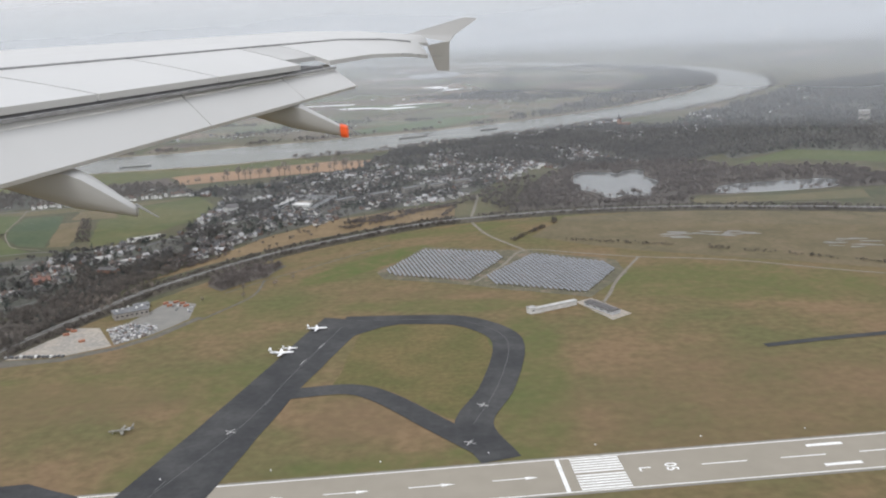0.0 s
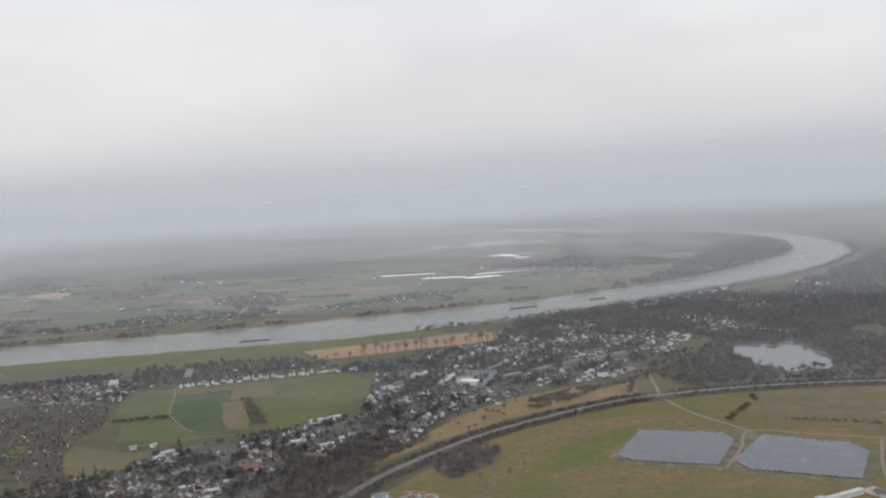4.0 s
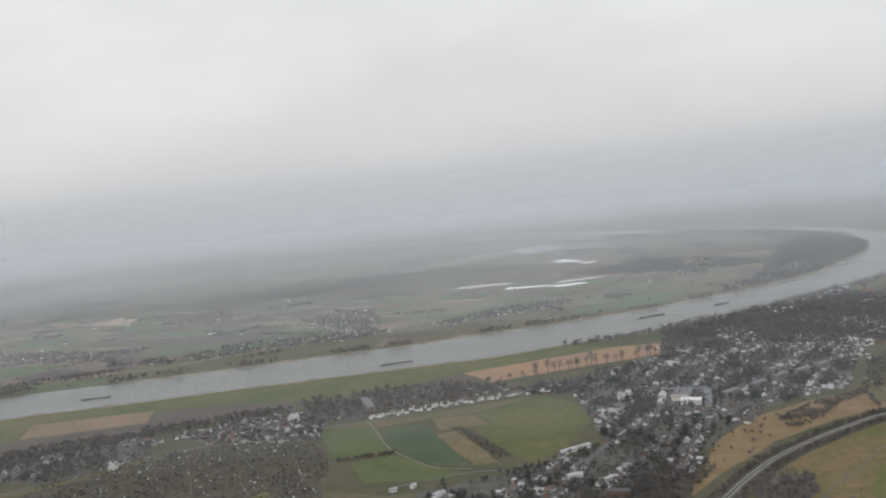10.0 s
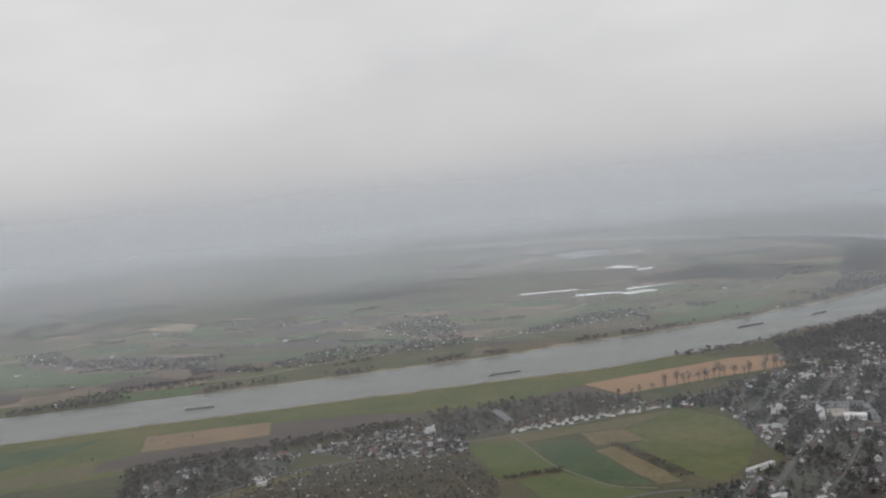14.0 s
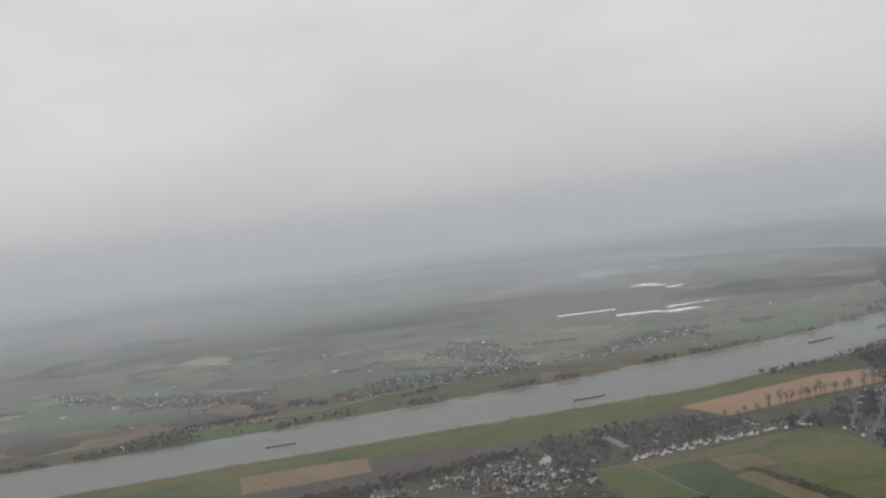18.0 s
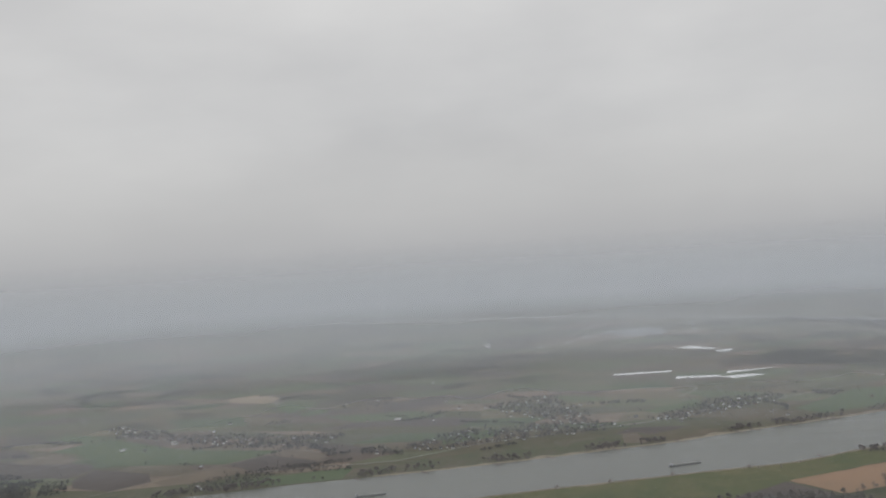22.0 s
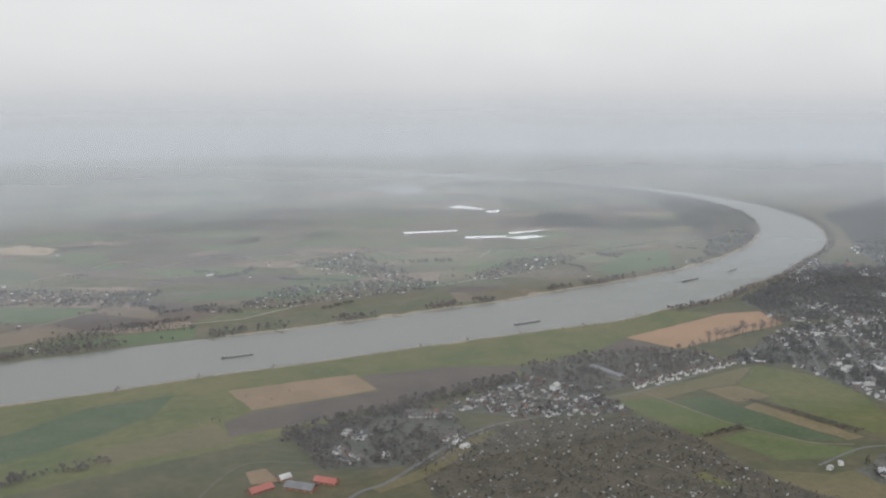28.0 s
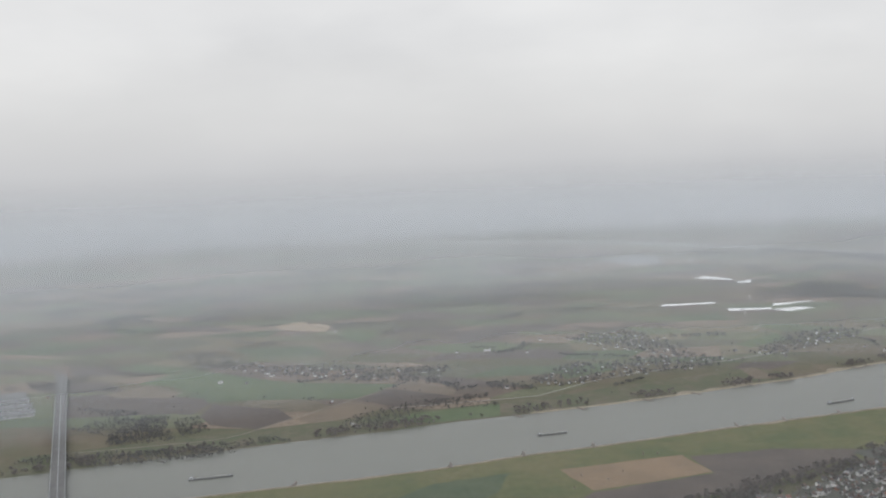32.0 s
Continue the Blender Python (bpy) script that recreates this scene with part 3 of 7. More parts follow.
field("olive_field", [(27, 840), (90, 890), (118, 845), (125, 790), (94, 715), (66, 684), (53, 690), (24, 795), (39, 803)], 0.07, "meadow", "large olive green meadow")
field("lower_field", [(-76, 727), (-40, 735), (-12, 695), (15, 672), (-8, 661), (-60, 672)], 0.07, "lime", "light green meadow below the path")
field("lower_field", [(-89, 664), (-43, 638), (-13, 638), (-19, 604), (-35, 590), (-60, 572), (-86, 622)], 0.07, "olive", "olive meadow beside gardens")
field("lower_field", [(-190, 556), (-179, 569), (-163, 586), (-145, 596), (-128, 604), (-114, 583), (-88, 539), (-120, 480), (-230, 470)], 0.07, "lime", "green meadow beside the allotments")
field("clearing", [(-141, 673), (-130, 675), (-123, 644), (-134, 646)], 0.16, "meadow", "small green clearing in the allotments")
field("straw_patch", [(-12, 841), (27, 840), (38, 803), (15, 797), (-4, 800)], 0.09, "straw", "yellowish patch in the green meadow")
field("garden_meadow", [(10, 640), (30, 648), (38, 615), (12, 612)], 0.07, "lime", "small green garden meadow")
field("heath_strip", [(139, 563), (159, 600), (198, 684), (240, 736), (300, 772), (352, 790), (352, 735), (300, 712), (240, 674), (180, 612)], 0.06, "reed", "brown reed grass strip between town and railway")
field("lake_meadow", [(553, 762), (643, 760), (709, 768), (700, 730), (560, 737)], 0.06, "olive", "green strip between lake and railway")
field("far_meadow", [(643, 932), (727, 1010), (820, 962), (800, 892), (713, 940)], 0.06, "lime", "green meadow behind the lakes")
field("path_meadow", [(352, 735), (356, 800), (378, 812), (390, 745)], 0.06, "olive", "grass beside the road to the railway crossing")
field("sandy_field", [(-196, 1262), (-165, 1300), (-154, 1271), (-175, 1244)], 0.07, "rust", "sandy patch on the far shore")
field("pale_field", [(-706, 1920), (-658, 1961), (-600, 1891), (-616, 1829), (-690, 1876)], 0.09, "far_pale", "pale bare field far across the river")
field("brown_field", [(-787, 1290), (-776, 1350), (-694, 1299), (-677, 1248), (-720, 1215), (-772, 1249)], 0.08, "far_brown", "brown ploughed field across the river")
field("tan_field", [(-675, 1244), (-607, 1314), (-565, 1268), (-608, 1233), (-654, 1220)], 0.08, "far_tan", "tan strip of bare field across the river")
field("brown_field", [(-597, 1317), (-549, 1358), (-480, 1300), (-503, 1258), (-560, 1271)], 0.08, "far_brown", "dark brown ploughed field across the river")
field("brown_field", [(-973, 1456), (-902, 1455), (-789, 1383), (-779, 1352), (-798, 1303), (-955, 1385)], 0.08, "far_brown", "broad brown field beside the bridge road")
field("tan_field", [(-926, 1447), (-876, 1483), (-821, 1428), (-832, 1402), (-895, 1418)], 0.09, "far_tan", "small tan field beside the bridge road")
field("green_field", [(-596, 1776), (-577, 1840), (-517, 1773), (-562, 1696)], 0.08, "far_green", "green field across the river")
field("green_field", [(-552, 1693), (-508, 1713), (-493, 1685), (-531, 1656)], 0.08, "far_green", "small green field beside a copse")
field("green_field", [(-890, 1500), (-825, 1578), (-681, 1440), (-537, 1385), (-597, 1321), (-762, 1366), (-843, 1471)], 0.08, "far_green", "long green meadow before a village")
field("tan_field", [(-550, 1361), (-521, 1392), (-469, 1333), (-478, 1302)], 0.08, "far_tan", "tan field beside the dyke road")
field("sandy_field", [(-81, 1327), (-61, 1320), (-63, 1257), (-91, 1267)], 0.09, "far_tan", "bare sandy patch on the far shore")
field("green_field", [(-573, 1203), (-539, 1229), (-432, 1243), (-443, 1190), (-525, 1184)], 0.10, "far_green", "green meadow behind the shore")
field("green_field", [(-941, 1617), (-913, 1649), (-831, 1591), (-851, 1546)], 0.08, "far_green", "green field across the river")
field("green_field", [(-312, 1399), (-228, 1428), (-239, 1373), (-321, 1341)], 0.09, "far_green", "green field beside a village")
field("green_field", [(-12, 1481), (88, 1544), (88, 1493), (1, 1453)], 0.09, "far_green", "green field beside a village")
field("green_field", [(188, 1410), (339, 1536), (420, 1540), (330, 1400), (211, 1363)], 0.09, "far_green", "bright green meadow inside the river bend")
field("brown_field", [(-403, 1734), (-292, 1781), (-294, 1692), (-403, 1627)], 0.09, "far_brown", "brown field across the river")
field("shore_meadow", [(-960, 1118), (-776, 1142), (-654, 1160), (-499, 1183), (-307, 1204), (-111, 1241), (-26, 1258), (-60, 1330), (-230, 1290), (-420, 1250), (-640, 1225), (-960, 1180)], 0.07, "shore", "olive and sandy grass along the far shore")
field("far_lake", [(203, 2742), (331, 2812), (377, 2730), (318, 2546), (236, 2561)], 0.2, "lake", "pale hazy lake beyond the foil fields")
done = [f[0] for f in FIELDS]

WET = random.Random(21)
for k in range(34):
    wx, wy = (508 + WET.uniform(0, 62), 640 - WET.uniform(0, 22)) if k < 22 else (612 + WET.uniform(0, 34), 594 - WET.uniform(0, 26))
    ra, rb, rim = WET.uniform(2.5, 9), WET.uniform(0.8, 2.6), []
    for q in range(14):
        g = WET.uniform(0.6, 1.25)
        u, v = math.cos(q * 0.449) * ra * g, math.sin(q * 0.449) * rb * g
        rim.append((wx + u * 0.95 + v * 0.3, wy - u * 0.3 + v * 0.95))
    flat("wet_patch", rim, 0.10 + 0.0013 * k, M["flood"], "shallow flood water in the marsh", "flood water", amp=0.2, step=3.0)

FOIL = [[(37, 1889), (149, 1884), (143, 1866), (33, 1868)], [(133, 1800), (211, 1780), (203, 1762), (122, 1772)], [(235, 1821), (313, 1828), (327, 1824), (224, 1796)],
        [(200, 1762), (264, 1769), (280, 1748), (218, 1730)], [(262, 2236), (305, 2270), (340, 2184), (322, 2172)], [(325, 2150), (367, 2158), (342, 2112), (315, 2118)]]
for pts in FOIL:
    flat("foil_covered_field", pts, 0.12, M["foil"], "field covered with white plastic foil", "field", amp=0.6)


def patchwork(name, box, cell, turn, seed, avoid, material, z, lab, keep=0.9, shrink=0.985):
    """Uneven four-sided plots that together fill a stretch of country."""
    rng = random.Random(seed)
    (x0, y0, x1, y1), (cx, cy) = box, cell
    nx, ny = int((x1 - x0) / cx), int((y1 - y0) / cy)
    ca, sa = math.cos(radians(turn)), math.sin(radians(turn))
    mx, my = (x0 + x1) / 2, (y0 + y1) / 2
    grid = {}
    for i in range(nx + 1):
        for j in range(ny + 1):
            u = (i - nx / 2 + rng.uniform(-0.32, 0.32) + 0.5 * (j % 2)) * cx
            v = (j - ny / 2 + rng.uniform(-0.30, 0.30)) * cy
            grid[i, j] = (mx + u * ca - v * sa, my + u * sa + v * ca)
    verts, faces = [], []
    for i in range(nx):
        for j in range(ny):
            q = [grid[i, j], grid[i + 1, j], grid[i + 1, j + 1], grid[i, j + 1]]
            c = (sum(p[0] for p in q) / 4, sum(p[1] for p in q) / 4)
            if rng.random() > keep or any(inside(*p, a) for p in (*q, c) for a in avoid):
                continue
            b = len(verts)
            verts += [(c[0] + (p[0] - c[0]) * shrink, c[1] + (p[1] - c[1]) * shrink, z) for p in q]
            faces.append((b, b + 1, b + 2, b + 3))
    return tagged(mesh(name, verts, faces, material), lab, "field", kind="stuff")


LOW = [(-9000, -9000), (-9000, 1300)] + [(p.x, p.y + 22) for p in far_line] + [(9000, 4400), (9000, -9000)]
patchwork("far_fields", (-1900, 1150, 1100, 2700), (104, 58), -14, 4, [LOW], M["far_fields"], 0.05, "patchwork of small winter fields across the river", keep=0.78, shrink=0.995)
patchwork("far_fields", (-2600, 2500, 1000, 4600), (190, 105), -10, 5, [LOW], M["far_fields"], 0.12, "hazy patchwork of fields near the horizon", keep=0.75, shrink=0.995)
patchwork("far_fields", (1000, 1900, 3400, 4800), (170, 120), 20, 6, [RIVER], M["far_fields"], 0.19, "hazy fields and clearings beyond the river bend", keep=0.45)


# ---- haze imitated by added sheets: pale see-through ones lit by the sky, and a glowing one that hides the horizon ----
def haze_sheet(name, rx, ry, top, dense, colour, label, glow=None):
    """A see-through sheet that stands in for haze round the far country; dense runs with the height in metres. With
    glow the sheet emits painted haze colours as the backdrop of the far distance.
    """
    m = bpy.data.materials.new(name)
    m.use_nodes = True
    nd, ln = m.node_tree.nodes, m.node_tree.links
    nd.clear()
    out, mix, tr = nd.new("ShaderNodeOutputMaterial"), nd.new("ShaderNodeMixShader"), nd.new("ShaderNodeBsdfTransparent")
    geo, sep, div = nd.new("ShaderNodeNewGeometry"), nd.new("ShaderNodeSeparateXYZ"), nd.new("ShaderNodeMath")
    div.operation = "DIVIDE"
    div.inputs[1].default_value = top
    ln.new(geo.outputs["Position"], sep.inputs[0])
    ln.new(sep.outputs["Z"], div.inputs[0])

    def ramp(rows):
        r = nd.new("ShaderNodeValToRGB")
        for i, (z, v) in enumerate(rows):
            e = r.color_ramp.elements[i] if i < 2 else r.color_ramp.elements.new(z / top)
            e.position, e.color = z / top, (*v, 1) if isinstance(v, tuple) else (v, v, v, 1)
        ln.new(div.outputs[0], r.inputs[0])
        return r.outputs[0]

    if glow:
        # haze colours by height are put into the emission
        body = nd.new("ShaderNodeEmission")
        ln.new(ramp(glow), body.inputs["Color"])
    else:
        # pale diffuse sheet; its colour and density imitate haze
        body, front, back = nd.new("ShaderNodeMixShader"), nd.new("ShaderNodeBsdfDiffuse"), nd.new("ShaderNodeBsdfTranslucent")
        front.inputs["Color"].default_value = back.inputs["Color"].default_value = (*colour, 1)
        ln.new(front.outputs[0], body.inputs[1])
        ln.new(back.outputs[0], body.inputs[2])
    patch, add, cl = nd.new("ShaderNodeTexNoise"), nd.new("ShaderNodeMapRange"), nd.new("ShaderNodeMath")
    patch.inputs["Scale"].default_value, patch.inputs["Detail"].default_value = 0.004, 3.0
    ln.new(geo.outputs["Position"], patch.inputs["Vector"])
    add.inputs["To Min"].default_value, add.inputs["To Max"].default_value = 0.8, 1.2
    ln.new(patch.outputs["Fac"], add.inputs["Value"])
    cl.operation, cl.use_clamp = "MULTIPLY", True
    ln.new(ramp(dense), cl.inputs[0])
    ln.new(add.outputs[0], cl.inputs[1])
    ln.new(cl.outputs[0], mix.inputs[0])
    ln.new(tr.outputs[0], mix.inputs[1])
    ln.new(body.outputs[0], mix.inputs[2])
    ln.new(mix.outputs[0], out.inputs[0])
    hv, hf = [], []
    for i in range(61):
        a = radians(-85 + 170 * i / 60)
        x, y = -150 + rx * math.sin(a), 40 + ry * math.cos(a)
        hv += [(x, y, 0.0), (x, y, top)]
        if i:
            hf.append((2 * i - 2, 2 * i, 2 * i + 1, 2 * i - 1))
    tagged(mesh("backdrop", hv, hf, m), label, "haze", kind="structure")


# haze colour given to the three added sheets
HAZE_TINT = (0.85, 0.898, 0.958)
haze_sheet("near_haze_sheet", 1400, 720, 190.0, [(0, 0.02), (15, 0.05), (45, 0.07), (95, 0.08), (130, 0.06), (185, 0.0)], HAZE_TINT, "thin see-through sheet imitating haze over the town and the river")
haze_sheet("middle_haze_sheet", 2000, 1280, 260.0, [(0, 0.02), (20, 0.17), (60, 0.27), (95, 0.30), (140, 0.34), (190, 0.22), (255, 0.0)], HAZE_TINT, "pale blue see-through sheet imitating haze over the far bank")
haze_sheet("distant_haze_sheet", 2600, 2050, 280.0, [(0, 0.0), (20, 0.14), (50, 0.34), (95, 0.54), (150, 0.66), (200, 0.48), (275, 0.0)], HAZE_TINT, "pale blue see-through sheet imitating haze over the far distance")
# added sheet that glows in horizon haze colours, though it is no lamp
haze_sheet("horizon_glow_sheet", 3900, 3700, 900.0, [(0, 0.0), (20, 0.45), (50, 0.85), (90, 1.0), (250, 1.0), (420, 0.5), (760, 0.0)], None, "glowing backdrop sheet with painted haze that hides the horizon",
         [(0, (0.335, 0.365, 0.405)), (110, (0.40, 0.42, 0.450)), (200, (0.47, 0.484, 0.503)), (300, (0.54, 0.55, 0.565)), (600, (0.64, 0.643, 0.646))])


# ---- trees ----
def tree_proto(seed, height, spread, kind, tufts=84, big=1.0, limbs=4):
    """Vertices, faces and material numbers of one tree: a tapered trunk, limbs and a crown of many small twigs or tufts."""
    rng = random.Random(seed)
    v, f, m = [], [], []

    def limb(a, b, r0, r1):
        k = len(v)
        for q, r in ((a, r0), (b, r1)):
            for s in range(3):
                v.append((q[0] + r * math.cos(s * 2.09), q[1] + r * math.sin(s * 2.09), q[2]))
        for s in range(3):
            t = (s + 1) % 3
            f.append((k + s, k + t, k + 3 + t, k + 3 + s))
            m.append(0)

    top = height * (0.55 if kind != "fir" else 0.95)
    limb((0, 0, 0), (rng.uniform(-.1, .1) * spread, rng.uniform(-.1, .1) * spread, top), height * 0.03, height * 0.012)
    if kind != "fir":
        for _ in range(limbs):
            a, z = rng.uniform(0, 6.28), height * rng.uniform(0.3, 0.5)
            limb((0, 0, z), (spread * .35 * math.cos(a), spread * .35 * math.sin(a), z + height * .28), height * .016, height * .005)
    n = tufts if kind != "fir" else 40
    lobes = [(rng.uniform(-.26, .26), rng.uniform(-.26, .26), rng.uniform(-.2, .26), rng.uniform(.45, .75)) for _ in range(5)]
    for i in range(n):
        k = len(v)
        if kind == "fir":
            t = (i + rng.random()) / n
            r = spread * 0.45 * (1 - t) * rng.uniform(0.6, 1.1)
            a = rng.uniform(0, 6.28)
            c, s = Vector((r * math.cos(a), r * math.sin(a), height * (0.12 + 0.86 * t))), spread * 0.26 * (1.1 - t)
            for _ in range(3):
                v.append(tuple(c + Vector((rng.uniform(-s, s), rng.uniform(-s, s), rng.uniform(-s, s) * 1.2))))
        else:
            lx, ly, lz, lr = rng.choice(lobes)
            d = Vector((rng.gauss(0, 1), rng.gauss(0, 1), rng.gauss(0, 1))).normalized() * rng.uniform(0.35, 1.0) * lr
            c = Vector(((lx + d.x * .5) * spread, (ly + d.y * .5) * spread, height * (0.60 + (lz + d.z * .5) * 0.72)))
            s = spread * big * rng.uniform(0.07, 0.13)
            way = (Vector((c.x, c.y, (c.z - height * .35) * .8)).normalized() + Vector((rng.gauss(0, .4), rng.gauss(0, .4), rng.gauss(.25, .4)))).normalized()
            wide = way.cross(Vector((rng.gauss(0, 1), rng.gauss(0, 1), rng.gauss(0, 1)))).normalized() * s * 0.42
            v += [tuple(c - wide - way * s * .6), tuple(c + wide - way * s * .6), tuple(c + way * s * 1.5)]
        f.append((k, k + 1, k + 2))
        m.append(1)
    return v, f, m


COARSE = [tree_proto(70 + i, 7.0, 5.2 + 0.5 * (i % 3), "bare", 40, 1.45, 1) for i in range(6)]
SOFT = [tree_proto(90 + i, 7.4, 6.0 + 0.6 * (i % 3), "bare", 84, 1.15, 2) for i in range(6)]
FINE = [tree_proto(50 + i, 7.4, 6.0 + 0.6 * (i % 3), "bare", 110, 0.8, 1) for i in range(6)]
FARP = [tree_proto(30 + i, 7.0, 5.6 + 0.6 * (i % 3), "bare", 12, 2.8, 0) for i in range(6)]
TALL = [tree_proto(60 + i, 8.6, 5.0 + 0.5 * (i % 3), "bare", 130, 0.7) for i in range(6)]
FIR = [tree_proto(40 + i, 7.0, 3.6, "fir") for i in range(3)]


def forest(name, places, label, mats, protos, seed=0, size=(0.5, 1.0), category="woodland"):
    """Many trees joined into one woodland mesh."""
    rng = random.Random(seed)
    av, af3, af4, i3, i4 = [], [], [], [], []
    base = 0
    cache = [(np.array(v), np.array([q for q in f if len(q) == 3]), np.array([q for q in f if len(q) == 4])) for v, f, _ in protos]
    for x, y in places:
        v, f3, f4 = cache[rng.randrange(len(cache))]
        a, s = rng.uniform(0, 6.28), rng.uniform(*size)
        c, n = math.cos(a) * s, math.sin(a) * s
        w = np.column_stack([v[:, 0] * c - v[:, 1] * n + x, v[:, 0] * n + v[:, 1] * c + y, v[:, 2] * s * rng.uniform(0.85, 1.2)])
        av.append(w)
        af3.append(f3 + base)
        af4.append(f4 + base)
        base += len(v)
    if not av:
        return None
    V, F3, F4 = np.concatenate(av), np.concatenate(af3), np.concatenate(af4)
    me = bpy.data.meshes.new(name)
    me.vertices.add(len(V))
    me.vertices.foreach_set("co", V.ravel())
    loops = np.concatenate([F3.ravel(), F4.ravel()])
    me.loops.add(len(loops))
    me.loops.foreach_set("vertex_index", loops.astype(np.int32))
    me.polygons.add(len(F3) + len(F4))
    me.polygons.foreach_set("loop_start", np.concatenate([np.arange(len(F3)) * 3, len(F3) * 3 + np.arange(len(F4)) * 4]).astype(np.int32))
    me.polygons.foreach_set("material_index", np.concatenate([np.ones(len(F3)), np.zeros(len(F4))]).astype(np.int32))
    me.update(calc_edges=True)
    me.validate()
    for q in mats:
        me.materials.append(q)
    ob = new(name, me)
    return tagged(ob, label, category, kind="stuff")


TD = M["twig_dark"]
BK, TW, TR, ND, FT = M["bark"], M["twig"], M["twig_red"], M["needle"], M["far_trees"]
R = random.Random(7)
TOWN_MAIN = [(60, 905), (150, 960), (240, 1012), (430, 1010), (400, 900), (352, 810), (270, 768), (205, 700), (140, 590), (100, 490), (-25, 520), (-22, 640), (50, 662), (122, 705), (124, 880)]
TOWN_RIVER = [(240, 1030), (270, 1150), (420, 1240), (560, 1320), (650, 1260), (660, 1010), (600, 960), (560, 960), (470, 945), (430, 1010)]
TOWN_EAST = [(650, 965), (640, 1260), (740, 1440), (880, 1600), (1000, 1800), (1500, 2100), (1900, 1700), (1200, 900), (830, 870), (820, 960), (727, 1010)]
ROW_BELT = [(-150, 960), (-60, 985), (60, 965), (70, 912), (-66, 872), (-100, 860), (-130, 905)]
HOUSES_MID = [(-265, 872), (-150, 935), (-110, 880), (-110, 805), (-200, 825)]
HOUSES_WEST = [(-405, 855), (-290, 895), (-262, 860), (-262, 812), (-330, 760), (-395, 775)]
ALLOT = [(-330, 770), (-260, 812), (-182, 818), (-112, 795), (-92, 735), (-92, 664), (-84, 630), (-50, 559), (-115, 585), (-132, 611), (-228, 573), (-330, 640)]
LAKE_WOOD = [(400, 745), (440, 900), (480, 960), (600, 960), (640, 900), (740, 880), (760, 780), (560, 772), (555, 742)]
SOUTH_WOOD = [(72, 620), (114, 572), (139, 600), (133, 560), (130, 519), (118, 470), (110, 430), (60, 412), (72, 453), (81, 498), (97, 533), (85, 590)]
SOUTH_TOWN = [(-110, 520), (-64, 572), (-30, 590), (-25, 522), (70, 498), (80, 490), (70, 453), (60, 412), (-20, 395), (-140, 420)]
ESTATES = [[(468, 1124), (502, 1146), (520, 1069), (500, 985), (468, 1003)], [(325, 1130), (358, 1060), (365, 965), (320, 990)], [(378, 900), (396, 990), (430, 1005), (465, 1030), (440, 960), (400, 880)], [(553, 1243), (592, 1300), (610, 1198), (603, 1119), (553, 1123)], [(400, 1200), (450, 1270), (560, 1350), (600, 1385), (590, 1330), (520, 1250), (440, 1190)]]
RAIL_WOOD = [(196, 585), (212, 600), (233, 592), (226, 563), (201, 534), (189, 547), (188, 568)]
FRONT = [(470, 826), (486, 800), (490, 776), (512, 784), (526, 770), (560, 790), (556, 760), (480, 752), (462, 800)]
OPEN = [f[1] for f in FIELDS if f[0] in ("garden_meadow", "far_meadow", "lake_meadow", "lower_field", "path_meadow", "heath_strip")] + [LAKE1, LAKE2]
for nm, poly, key in (("town_ground", TOWN_MAIN, "town_ground"), ("town_ground", TOWN_RIVER, "town_ground"), ("town_ground", TOWN_EAST, "town_ground"), ("town_ground", ROW_BELT, "town_ground"), ("town_ground", HOUSES_MID, "town_ground"), ("town_ground", SOUTH_TOWN, "town_ground"),
                      ("town_ground", HOUSES_WEST, "town_ground"), ("allotment_ground", ALLOT, "soil"), ("wood_floor", LAKE_WOOD, "wood_floor"), ("wood_floor", SOUTH_WOOD, "wood_floor"), ("wood_floor", RAIL_WOOD, "wood_floor")):
    flat(nm, poly, 0.05 + 0.0011 * len(done), M[key], "dark winter ground below trees and gardens", "ground", amp=3)
    done.append(nm)



def grove(poly, area, seed, avoid=(), size=45.0, keep=0.0):
    """Tree places that stand in groups, with gaps between the groups."""
    rng = random.Random(seed)
    return [(x, y) for x, y in scatter(poly, area, rng, avoid) if noise.noise(Vector((x / size, y / size, seed * 7.7))) + 0.35 * rng.uniform(-1, 1) > keep]


def street_lines(poly, gap, turn, seed, avoid=(), bend=5.0, least=22):
    """Gently bent streets at even distances, cut to a stretch of town."""
    rng = random.Random(seed)
    cx, cy = sum(p[0] for p in poly) / len(poly), sum(p[1] for p in poly) / len(poly)
    c, n = math.cos(radians(turn)), math.sin(radians(turn))
    out = []
    for j in range(-40, 41):
        v0, ph = j * gap + rng.uniform(-0.2, 0.2) * gap, rng.uniform(0, 6)
        run = []
        for i in range(-160, 161):
            u = i * 5.0
            v = v0 + bend * math.sin(u * 0.018 + ph)
            x, y = cx + u * c - v * n, cy + u * n + v * c
            if inside(x, y, poly) and not any(inside(x, y, a) for a in avoid):
                run.append((x, y))
            else:
                if len(run) * 5 > least:
                    out.append(run)
                run = []
    return out


